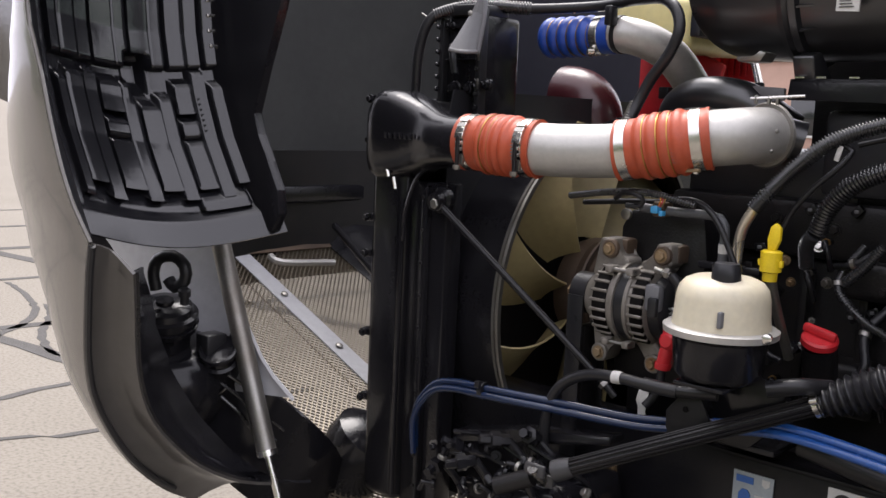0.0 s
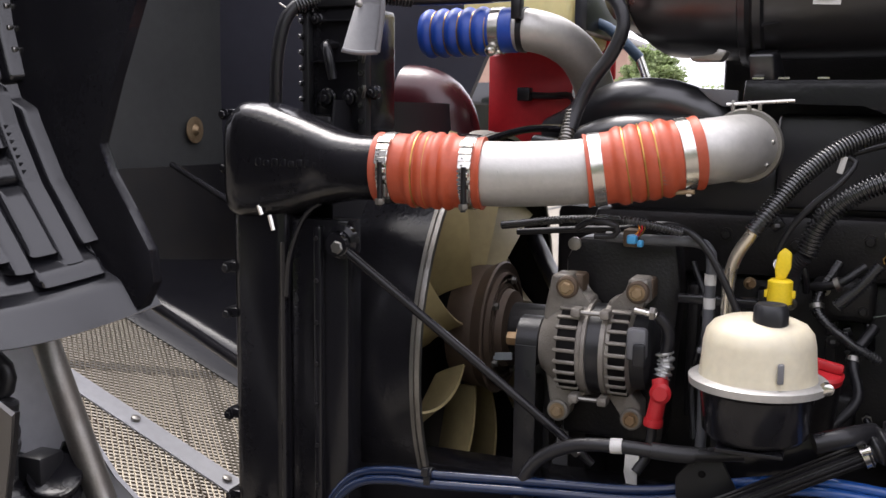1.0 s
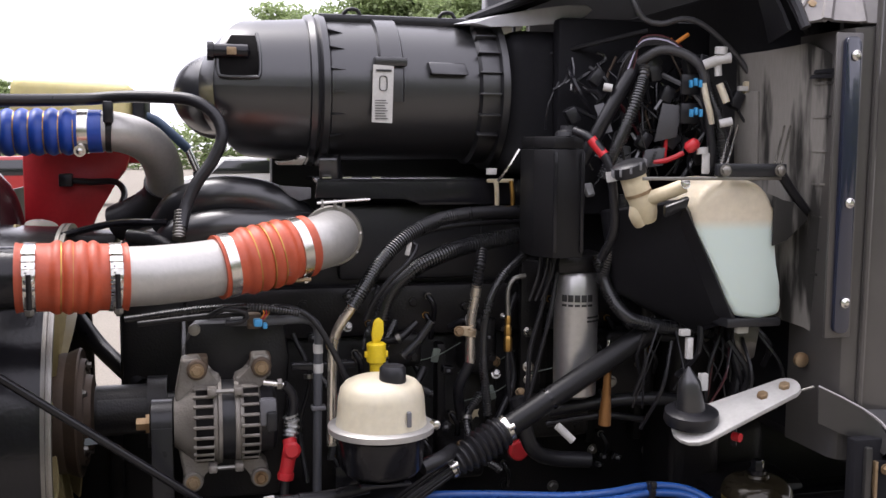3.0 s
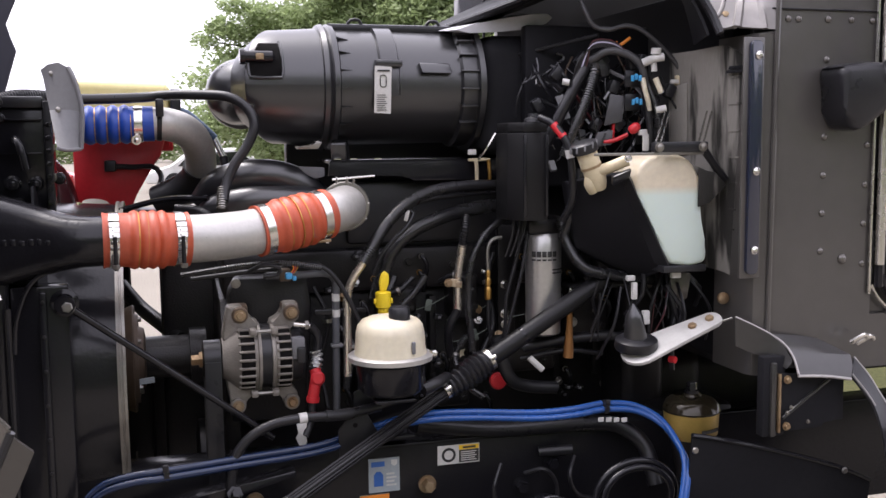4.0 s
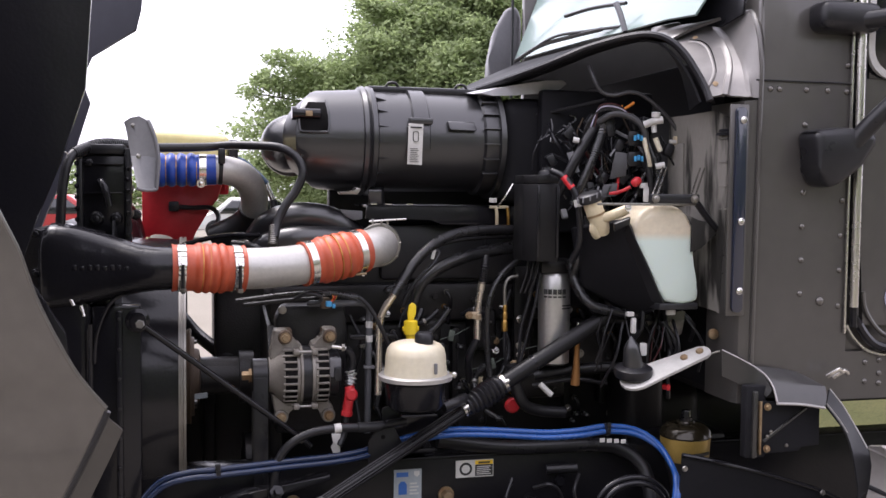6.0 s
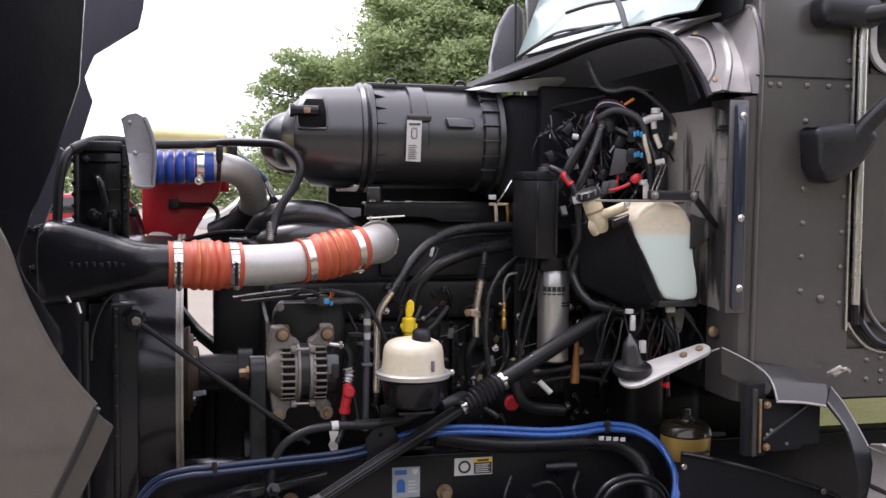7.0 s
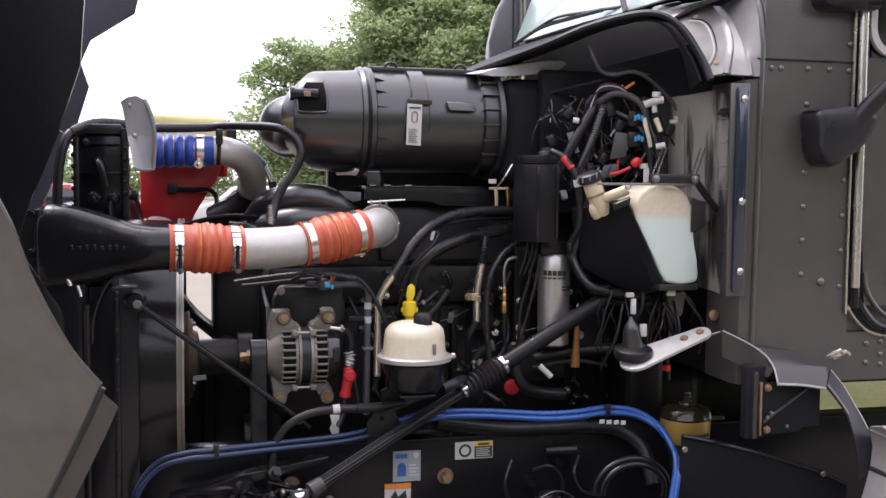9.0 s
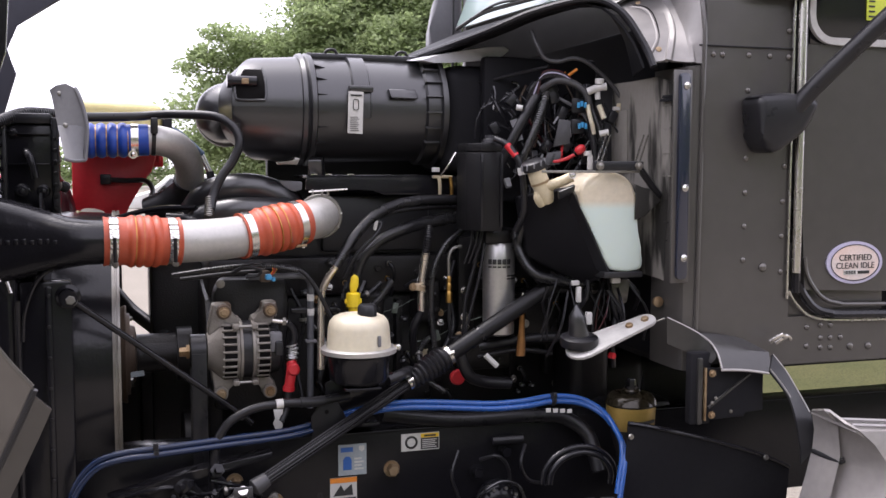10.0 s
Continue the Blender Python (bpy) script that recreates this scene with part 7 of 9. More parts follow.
    part("leg", tube([(0.603, 0.16, 1.69), (0.606, 0.16, 1.67), (0.608, 0.165, 1.64)], 0.005, 8), M_CREAM, b)
    part("leg", tube([(0.637, 0.16, 1.69), (0.640, 0.16, 1.66), (0.642, 0.165, 1.64)], 0.005, 8), M_BRASS, b)
    part("tag", box((0.582, 0.155, 1.703), (0.604, 0.16, 1.716), 0.001), M_LABEL, b)


build_engine()
build_alternator()
build_reservoir()
build_air_filter()


# ---- hoses and looms over the block ----
def build_hoses():
    def loom(pts, r, label, ribbed_too=True, name="wire_loom", pitch=0.0052):
        bm = ribbed(pts, r, pitch) if ribbed_too else tube(pts, r)
        single(name, bm, M_LOOM if ribbed_too else M_RUBBER, label, "wire loom" if ribbed_too else "hose", "hoses over the engine")

    loom([(0.279, 0.0, 1.463), (0.303, 0.01, 1.497), (0.34, 0.03, 1.544), (0.39, 0.05, 1.587), (0.459, 0.08, 1.616), (0.53, 0.10, 1.628)], 0.0125, "black ribbed loom running up from the filler tube")
    loom([(0.53, 0.10, 1.628), (0.58, 0.11, 1.630), (0.66, 0.12, 1.629)], 0.0125, "plain black hose into the control box", False, "hose")
    loom([(0.352, 0.10, 1.424), (0.371, 0.10, 1.474), (0.417, 0.10, 1.519), (0.483, 0.11, 1.548), (0.552, 0.13, 1.564), (0.66, 0.15, 1.58)], 0.0155, "thick black ribbed loom over the block", pitch=0.006)
    loom([(0.312, 0.05, 1.43), (0.33, 0.05, 1.468), (0.363, 0.05, 1.508), (0.395, 0.05, 1.538), (0.415, 0.06, 1.57), (0.392, 0.06, 1.578)], 0.005, "thin black cable curling beside the looms", False, "cable")
    loom([(0.409, 0.10, 1.58), (0.469, 0.12, 1.596), (0.555, 0.14, 1.604), (0.66, 0.16, 1.606)], 0.005, "thin black cable into the control box", False, "cable")
    loom([(0.35, 0.09, 1.42), (0.335, 0.1, 1.40), (0.33, 0.12, 1.36)], 0.012, "black ribbed loom diving behind the dipstick")
    loom([(0.66, 0.12, 1.545), (0.60, 0.10, 1.50), (0.565, 0.09, 1.43), (0.56, 0.09, 1.33), (0.57, 0.09, 1.22)], 0.0085, "black ribbed loom hanging down the block")
    loom([(0.46, 0.12, 1.41), (0.43, 0.12, 1.37), (0.40, 0.12, 1.34)], 0.009, "short black ribbed loom on the block")
    loom([(0.69, 0.05, 1.55), (0.67, 0.05, 1.45), (0.645, 0.05, 1.36), (0.64, 0.05, 1.28), (0.63, 0.06, 1.20)], 0.0048, "black cable hanging below the control box", False, "cable")
    loom([(0.70, 0.04, 1.55), (0.68, 0.03, 1.44), (0.655, 0.03, 1.34), (0.63, 0.03, 1.24)], 0.0042, "black cable hanging below the control box", False, "cable")
    loom([(0.795, -0.05, 1.67), (0.79, -0.05, 1.61), (0.775, -0.03, 1.55), (0.768, -0.01, 1.50)], 0.011, "black ribbed loom beside the washer tank")
    loom([(0.765, 0.0, 1.55), (0.775, -0.02, 1.49), (0.80, -0.05, 1.44), (0.85, -0.06, 1.42), (0.98, -0.06, 1.40)], 0.0125, "thick black ribbed loom under the washer tank")
    loom([(0.80, 0.02, 1.50), (0.82, -0.01, 1.43), (0.86, -0.02, 1.395), (0.92, -0.02, 1.385)], 0.010, "black taped loom under the washer tank", False, "cable")
    loom([(0.78, 0.06, 1.12), (0.70, 0.06, 1.13), (0.65, 0.05, 1.16), (0.62, 0.06, 1.26)], 0.016, "fat black hose curving round the block", False, "hose")
    loom([(1.0, 0.02, 1.24), (0.9, 0.03, 1.25), (0.8, 0.06, 1.24), (0.7, 0.09, 1.22)], 0.014, "black hose along the block", False, "hose")
    loom([(0.35, 0.0, 1.21), (0.31, 0.0, 1.24), (0.20, 0.0, 1.45), (0.06, 0.02, 1.455), (-0.10, 0.04, 1.44)], 0.0055, "thin black cable below the charge pipe", False, "cable")
    loom([(0.18, -0.02, 1.46), (0.10, -0.03, 1.475), (0.0, -0.01, 1.47), (-0.12, 0.02, 1.452)], 0.006, "thin black cable below the charge pipe")
    loom([(0.02, -0.03, 1.46), (0.05, -0.045, 1.475), (0.085, -0.045, 1.468), (0.08, -0.04, 1.452), (0.05, -0.04, 1.45)], 0.005, "coiled black cable below the charge pipe", False, "cable")

    d = thing("filler_tube", (0.245, 0.02, 1.2), "bright steel oil filler tube", "pipe")
    part("tube", tube([(0.281, 0.0, 1.466), (0.258, 0.01, 1.428), (0.247, 0.02, 1.39), (0.245, 0.02, 1.331), (0.243, 0.02, 1.20)], 0.0095, 16), M_PIPE, d)
    part("clip", box((0.17, 0.02, 1.345), (0.29, 0.045, 1.358), 0.003), M_GLOSS, d)
    g = thing("coolant_pipe", (0.217, 0.02, 1.1), "dark grey bent coolant pipe with white bands", "pipe")
    part("pipe", tube([(0.06, -0.005, 1.446), (0.132, 0.0, 1.444), (0.195, 0.018, 1.442), (0.214, 0.02, 1.432), (0.220, 0.02, 1.41), (0.218, 0.02, 1.332), (0.215, 0.02, 1.10)], 0.0085, 14), mat("blue_grey_pipe_paint", (0.085, 0.088, 0.098), 0.4, dirt=(0.05, 0.05, 0.055), scale=30), g)
    for z in (1.385, 1.348):
        part("white_band", lathe([(0, 0.0092), (0.017, 0.0092)], (0.219, 0.02, z - 0.008), (0, 0, 1), 14), M_TAPE, g)
    part("clip", box((0.205, 0.008, 1.27), (0.232, 0.03, 1.278), 0.002), M_SHIELD, g)
    c = thing("sensor_plug", (0.107, -0.024, 1.44), "blue electrical plug under the charge pipe", "connector")
    part("plug", box((0.099, -0.038, 1.440), (0.114, -0.02, 1.454), 0.003), M_BLUECONN, c)
    part("plug_key", box((0.115, -0.036, 1.436), (0.123, -0.022, 1.446), 0.002), M_BLUECONN, c)
    part("plug_base", box((0.088, -0.015, 1.432), (0.114, 0.02, 1.46), 0.005), M_CLUTCH, c)
    for k in range(3):
        part("wire", tube([(0.110 + 0.004 * k, -0.03, 1.452), (0.118 + 0.004 * k, -0.034, 1.464), (0.112 + 0.006 * k, -0.03, 1.474)], 0.0011, 6), (M_WARNO, M_RED, M_BRASS)[k], c)

    # blue air lines
    b = thing("air_line", (0.0, -0.13, 0.9), "pair of blue nylon air lines along the engine", "air line")
    lo = [(-0.36, -0.15, 0.90), (-0.354, -0.16, 0.975), (-0.329, -0.16, 1.023), (-0.291, -0.16, 1.054), (-0.234, -0.16, 1.066), (-0.171, -0.16, 1.069), (-0.009, -0.13, 1.071), (0.148, -0.10, 1.073), (0.267, -0.06, 1.088)]
    hi = [(0.2, -0.07, 1.072), (0.267, -0.06, 1.088), (0.34, -0.06, 1.104), (0.412, -0.07, 1.114), (0.515, -0.08, 1.111), (0.665, -0.09, 1.099), (0.755, -0.10, 1.102), (0.834, -0.10, 1.109), (0.906, -0.12, 1.103), (0.952, -0.16, 1.076), (0.964, -0.22, 1.036), (0.955, -0.27, 0.999), (0.927, -0.30, 0.90)]
    for off in ((0, 0, 0.006), (0.003, -0.008, -0.006)):
        # The front run takes the darker blue, as it lies in shade.
        for line, skin in ((lo, M_BLUETUBE_SHADE), (hi, M_BLUETUBE)):
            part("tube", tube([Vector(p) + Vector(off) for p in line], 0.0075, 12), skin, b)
    for p in ((-0.171, -0.16, 1.07), (0.834, -0.105, 1.108)):
        part("cable_tie", lathe([(-0.005, 0.017), (0.005, 0.017)], p, (1, 0.1, 0), 16), M_RUBBER, b)
        part("tie_head", box(Vector(p) + Vector((-0.006, -0.022, 0.008)), Vector(p) + Vector((0.006, -0.012, 0.022)), 0.002), M_RUBBER, b)
    for k in range(4):
        part("tag", box((0.805 + 0.02 * k, -0.135, 1.082 - 0.002 * k), (0.818 + 0.02 * k, -0.132, 1.092 - 0.002 * k), 0), M_TAPE, b)
    single("hose", tube([(0.40, 0.0, 1.075), (0.602, 0.0, 1.045), (0.836, -0.02, 1.045), (0.915, -0.03, 1.03), (0.965, -0.06, 0.985), (0.975, -0.10, 0.90)], 0.019, 16), M_RUBBER, "fat black hose below the blue air lines", "hose")
    h = thing("fluid_hose", (0.0, -0.13, 0.9), "black fluid hose with a white tape band", "hose")
    line = [(-0.042, -0.13, 0.90), (-0.038, -0.13, 1.038), (-0.012, -0.13, 1.106), (0.045, -0.13, 1.142), (0.116, -0.133, 1.153), (0.198, -0.12, 1.149), (0.292, -0.10, 1.155)]
    part("hose", tube(line, 0.0105, 14), M_RUBBER, h)
    part("tape_band", tube([(0.107, -0.1335, 1.1525), (0.124, -0.1325, 1.1535)], 0.0115, 14), M_TAPE, h)
    part("fitting", tube([(0.165, -0.127, 1.1515), (0.198, -0.12, 1.149), (0.225, -0.115, 1.149)], 0.0122, 14), M_PLASTIC, h)
    part("paper_tag", sheet([[(0.112, -0.05, 1.12), (0.135, -0.056, 1.12)], [(0.114, -0.065, 1.10), (0.132, -0.055, 1.097)], [(0.110, -0.05, 1.085), (0.133, -0.062, 1.08)], [(0.116, -0.058, 1.07), (0.131, -0.05, 1.066)]], 0.001), M_TAPE, h, "crumpled white tag")
    # stay rod
    s = thing("radiator_stay", (0.02, -0.06, 1.1), "slim black radiator stay rod", "stay rod")
    part("rod", tube([(-0.345, -0.125, 1.42), (-0.004, -0.061, 1.145), (0.06, -0.05, 1.09)], 0.0075, 10), M_GLOSS, s)
    part("rod_eye", lathe([(-0.008, 0.018), (0.008, 0.018)], (-0.348, -0.13, 1.423), (0, -1, 0), 18), M_GLOSS, s)
    part("rod_nut", hexbolt((0.03, -0.055, 1.115), (0.76, 0.15, -0.62), 0.011, 0.014, washer=False), M_DULLSTEEL, s)


def build_steering():
    s = thing("steering_shaft", (0.45, -0.07, 1.0), "black splined steering shaft with rubber bellows", "steering shaft")
    a, b = Vector((0.451, -0.074, 1.171)), Vector((0.565, -0.048, 1.230))
    end = Vector((0.866, -0.03, 1.403))
    part("upper_tube", tube([b, end], 0.0215, 24), M_BOX, s)
    part("tube_step", tube([b.lerp(end, 0.28), b.lerp(end, 0.30)], 0.0222, 24), M_GLOSS, s)
    line = spline([a, b], 0.0022)
    n = len(line) - 1
    part("bellows", sweep(BM(), line, [0.018 + 0.013 * min(1, i / n * 2.2, (n - i) / n * 5 + 0.35) + 0.0035 * math.sin(i / n * 2 * math.pi * 10) for i in range(n + 1)], 28), M_RUBBER, s, "ribbed rubber bellows", smooth=70)
    for p, q, r in ((a, b, 0.021), (b, end, 0.027)):
        d = (q - p).normalized()
        part("band", lathe([(-0.006, r), (0.006, r)], p, d, 28), M_STEEL, s)
        part("band_screw", lathe([(0, 0.006), (0.012, 0.006)], p + Vector((-0.004, -r, 0.008)), (1, 0, 0.4), 10), M_STEEL, s)
    low = Vector((0.075, -0.197, 0.992))
    spl = part("splined_shaft", tube([a, low], 0.0135, 12), M_GLOSS, s)
    d = (low - a).normalized()
    up = d.orthogonal().normalized()
    side = d.cross(up)
    for k in range(12):
        g = radians(30 * k + 15)
        o = (up * math.cos(g) + side * math.sin(g)) * 0.0142
        part("spline", tube([a + o, low + o], 0.0022, 6), M_IRON, spl)
    j = part("universal_joint", lathe([(0, 0.017), (0.02, 0.02), (0.035, 0.02), (0.04, 0.012)], low, d, 20), M_PLATE, s, "dark steel universal joint")
    c = low + d * 0.065
    for o in (side * 0.018, side * -0.018):
        part("yoke_arm", box(c + o - Vector((0.022, 0.005, 0.012)), c + o + Vector((0.022, 0.005, 0.012)), 0.004), M_PLATE, j)
    part("yoke_pin", lathe([(-0.026, 0.011), (0.026, 0.011)], c, side, 18), M_STEEL, j)
    part("yoke_stub", tube([c + d * 0.015, c + d * 0.09], 0.017, 16), M_IRON, j)
    g = thing("steering_gear", (0.0, -0.1, 0.7), "oily black steering gear with hose fittings", "steering gear")
    part("gear_body", box((-0.12, -0.2, 0.72), (0.07, 0.0, 0.94), 0.03, segs=4), M_GLOSS, g)
    part("gear_cover", lathe([(0, 0.07), (0.02, 0.07), (0.03, 0.05)], (-0.03, -0.2, 0.85), (0, -1, 0.1), 28), M_GLOSS, g)
    rnd = random.Random(7)
    for k in range(7):
        p = Vector((-0.26 + 0.055 * k, -0.17 + rnd.uniform(-0.03, 0.05), 0.94 + rnd.uniform(-0.05, 0.07)))
        q = part("fitting", lathe([(0, 0.012), (0.02, 0.012), (0.02, 0.017), (0.038, 0.017), (0.04, 0.01), (0.06, 0.009)], p, (rnd.uniform(-0.5, 0.5), -0.6, rnd.uniform(-0.2, 1)), 6), M_GLOSS, g)
        part("fitting_line", tube([p, p + Vector((0.03, 0.03, -0.06)), p + Vector((0.06 * math.sin(k), 0.05, -0.14))], 0.008, 8), M_RUBBER, q)
    for line in (((-0.24, -0.16, 0.97), (-0.14, -0.17, 0.985), (-0.06, -0.15, 0.955), (0.0, -0.14, 0.975)), ((-0.2, -0.17, 0.945), (-0.12, -0.18, 0.95), (-0.07, -0.16, 0.925)), ((-0.05, -0.16, 0.99), (0.02, -0.15, 0.965), (0.07, -0.12, 0.93), (0.08, -0.1, 0.86))):
        part("hard_line", tube(line, 0.0055, 8), M_GLOSS, g)
    for k in range(16):
        p = Vector((-0.27 + 0.026 * k + rnd.uniform(-0.015, 0.015), -0.19 + rnd.uniform(-0.02, 0.04), 0.925 + rnd.uniform(-0.055, 0.05)))
        part("nut", hexbolt(p, (rnd.uniform(-0.6, 0.6), -1, rnd.uniform(-0.1, 0.8)), rnd.uniform(0.005, 0.009), 0.012, washer=k % 2 == 0), M_DULLSTEEL if k % 7 == 0 else M_GLOSS, g)
    for k in range(16):
        p = Vector((-0.25 + 0.021 * k, -0.2 + rnd.uniform(-0.01, 0.03), 0.93 + rnd.uniform(-0.07, 0.05)))
        ax = Vector((rnd.uniform(-1, 1), rnd.uniform(-0.5, 0.2), rnd.uniform(-0.4, 1)))
        end = p + ax.normalized() * 0.035 + Vector((0, 0.01, -0.02))
        q = part("hose_tail", tube([p, p.lerp(end, 0.5) + Vector((0.0, -0.01, 0.012)), end], rnd.choice((0.005, 0.007, 0.009)), 10), M_GLOSS, g)
        part("ferrule", lathe([(-0.004, 0.0095), (-0.003, 0.0105), (0.003, 0.0105), (0.004, 0.0095)], p, ax, 14), M_DULLSTEEL if k % 2 else M_GLOSS, q)
    part("cross_arm", slab([(-0.28, -0.12, 0.955), (-0.1, -0.12, 1.0), (0.1, -0.12, 1.035), (0.1, -0.12, 1.02), (-0.28, -0.12, 0.93)], (0, 0.05, 0), 0.004), M_GLOSS, g)


def build_right_bay():
    c = thing("control_box", (0.665, 0.0, 1.55), "tall black plastic control box", "control box")
    foot = [(0.632, 0.01), (0.656, -0.04), (0.716, -0.04), (0.716, 0.09), (0.632, 0.09)]
    part("case", slab([(x, y, 1.550) for x, y in foot], (0, 0, 0.205), 0.0025), M_BOX, c)
    part("lid", slab([(x * 0.97 + 0.02, y * 0.95, 1.757) for x, y in foot], (0, 0, 0.022), 0.0025), M_BOX, c)
    part("lid_knob", lathe([(0, 0.024), (0.008, 0.022), (0.012, 0.014), (0.02, 0.013)], (0.690, -0.015, 1.78), (0, 0, 1), 20), M_PLASTIC, c)
    for x, y in ((0.658, -0.041), (0.712, -0.041)):
        part("rib", box((x - 0.004, y - 0.004, 1.56), (x + 0.004, y + 0.004, 1.75), 0.002), M_GLOSS, c)
    part("lever", tube([(0.60, -0.0, 1.755), (0.575, -0.0, 1.715), (0.565, 0.02, 1.695)], 0.003, 6), M_STEEL, c)
    for k in range(3):
        part("outlet_wire", tube([(0.652 + 0.016 * k, 0.02, 1.55), (0.648 + 0.014 * k, 0.02, 1.51), (0.635 + 0.012 * k, 0.03, 1.46)], 0.003, 8), M_RUBBER, c)
    # washer tank
    w = thing("washer_tank", (0.95, -0.15, 1.43), "translucent washer fluid tank in a black holder", "washer tank")
    line = [(0.872, 1.600), (0.858, 1.63), (0.860, 1.662), (0.880, 1.690), (0.915, 1.704), (0.955, 1.705), (0.99, 1.692), (1.012, 1.664), (1.020, 1.63), (1.020, 1.59), (1.024, 1.55), (1.033, 1.51), (1.038, 1.456), (0.948, 1.456), (0.91, 1.53)]
    smooth_line = [(q.x, -0.205, q.z) for q in spline([(x, 0, z) for x, z in line + line[:1]], 0.03)[:-1]]
    part("tank", slab(smooth_line, (0, 0.145, 0), 0.011, segs=3), M_TANK, w, "translucent tank half full of pale fluid", smooth=60)
    part("holder", slab([(0.79, -0.04, 1.652), (0.84, -0.19, 1.668), (0.846, -0.205, 1.645), (0.868, -0.205, 1.598), (0.945, -0.205, 1.447), (0.935, -0.02, 1.385), (0.80, 0.02, 1.50)], (0.012, 0.012, 0), 0.003), M_PLASTIC, w)
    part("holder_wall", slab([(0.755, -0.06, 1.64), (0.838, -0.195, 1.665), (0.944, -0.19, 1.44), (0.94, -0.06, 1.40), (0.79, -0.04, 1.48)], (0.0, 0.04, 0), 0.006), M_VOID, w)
    part("holder_base", box((0.93, -0.205, 1.435), (1.04, -0.05, 1.452), 0.004), M_PLASTIC, w)
    part("holder_flap", slab([(0.80, -0.21, 1.655), (0.838, -0.225, 1.672), (0.842, -0.21, 1.655), (0.81, -0.19, 1.635)], (0, 0.01, 0.004), 0.002), M_SMOOTH, w)
    neck = part("filler_neck", tube([(0.757, -0.16, 1.715), (0.768, -0.16, 1.685), (0.782, -0.16, 1.655), (0.787, -0.15, 1.635)], 0.0235, 20), M_CREAM, w, "cream filler neck")
    part("neck_arm", tube([(0.778, -0.165, 1.665), (0.805, -0.19, 1.678), (0.838, -0.205, 1.693)], 0.013, 12), M_CREAM, neck)
    part("neck_foot", tube([(0.772, -0.16, 1.66), (0.768, -0.16, 1.64), (0.78, -0.155, 1.625)], 0.014, 12), M_CREAM, neck)
    part("neck_band", lathe([(-0.003, 0.0245), (0.003, 0.0245)], (0.771, -0.16, 1.678), (0.4, 0, -1), 20), M_RUSTBOLT, neck)
    cap = part("filler_cap", lathe([(-0.012, 0.029), (0.0, 0.031), (0.008, 0.03), (0.011, 0.026)], (0.753, -0.16, 1.722), (-0.35, -0.1, 1), 24), M_PLASTIC, w, "ribbed black cap")
    for k in range(10):
        g = radians(36 * k)
        q = Vector((0.751 + 0.029 * math.cos(g), -0.161 + 0.03 * math.sin(g), 1.724 + 0.011 * math.cos(g)))
        part("cap_rib", box(q - Vector((0.002, 0.002, 0.008)), q + Vector((0.002, 0.002, 0.006)), 0.001), M_SHIELD, cap)
    part("arm_bolt", hexbolt((0.832, -0.218, 1.697), (0, -1, 0.2), 0.007, 0.006), M_STEEL, w)
    st = part("strap", box((0.745, -0.232, 1.703), (1.012, -0.228, 1.709), 0.001), M_DULLSTEEL, w, "thin metal hold-down strap")
    part("strap_bar", box((0.885, -0.236, 1.709), (1.02, -0.22, 1.732), 0.003), M_PLASTIC, w)
    for x in (0.898, 1.005):
        part("strap_bolt", hexbolt((x, -0.237, 1.72), (0, -1, 0), 0.008, 0.007), M_DULLSTEEL, w)
        for dx in (0.0, 0.012):
            part("strap_wire", tube([(x + dx - 0.006, -0.23, 1.73), (x + dx + 0.055, -0.16, 1.80)], 0.0022, 6), M_STEEL, w)
    part("strap_arm", tube([(1.01, -0.225, 1.72), (1.05, -0.21, 1.68), (1.085, -0.2, 1.645)], 0.009, 8), M_PLASTIC, w)
    part("side_guard", slab([(1.022, -0.16, 1.68), (1.092, -0.2, 1.645), (1.088, -0.2, 1.625), (1.035, -0.17, 1.575)], (0, 0.004, 0), 0.001), M_WALL, w)
    # stained inner panel
    part("bracket_wing", slab([(1.011, -0.215, 1.670), (1.052, -0.215, 1.662), (1.081, -0.215, 1.633), (1.038, -0.215, 1.593), (1.010, -0.215, 1.584)], (0, 0.005, 0), 0.001), M_WALL, w, "dirty pale bracket plate")
    p = thing("cowl_side_panel", (1.08, -0.1, 1.42), "dirty grey inner cowl panel with dark streaks", "inner panel")
    rows = [[(1.038 + 0.012 * f, -0.03, z0 + (z1 - z0) * f) for f in (0, 0.35, 0.7, 1)] for z0, z1 in ((1.94, 1.45),)]
    rows += [[(1.060 + 0.010 * f, -0.10, 1.942 - 0.5 * f) for f in (0, 0.35, 0.7, 1)], [(1.086 + 0.016 * f, -0.19, 1.948 - 0.52 * f) for f in (0, 0.35, 0.7, 1)], [(1.089 + 0.016 * f, -0.202, 1.944 - 0.52 * f) for f in (0, 0.35, 0.7, 1)], [(1.104 + 0.016 * f, -0.236, 1.925 - 0.5 * f) for f in (0, 0.35, 0.7, 1)]]
    part("panel", sheet(rows, 0.006), M_WALL, p)
    for z in (1.873, 1.814, 1.753, 1.693, 1.634, 1.574, 1.528):
        x = 1.082 + (1.942 - z) * 0.03
        part("rib", slab([(x, -0.207, z), (x + 0.016, -0.245, z), (x + 0.016, -0.245, z + 0.004), (x, -0.207, z + 0.004)], (0.004, 0.003, 0), 0), M_WALL, p)
    for z, w in ((1.892, 0.9), (1.883, 1.3)):
        part("vent_slot", slab([(1.098 - 0.02 * w, -0.212, z), (1.098, -0.248, z), (1.098, -0.248, z + 0.008), (1.098 - 0.016 * w, -0.212, z + 0.007)], (0.003, 0.003, 0), 0), M_VOID, p)
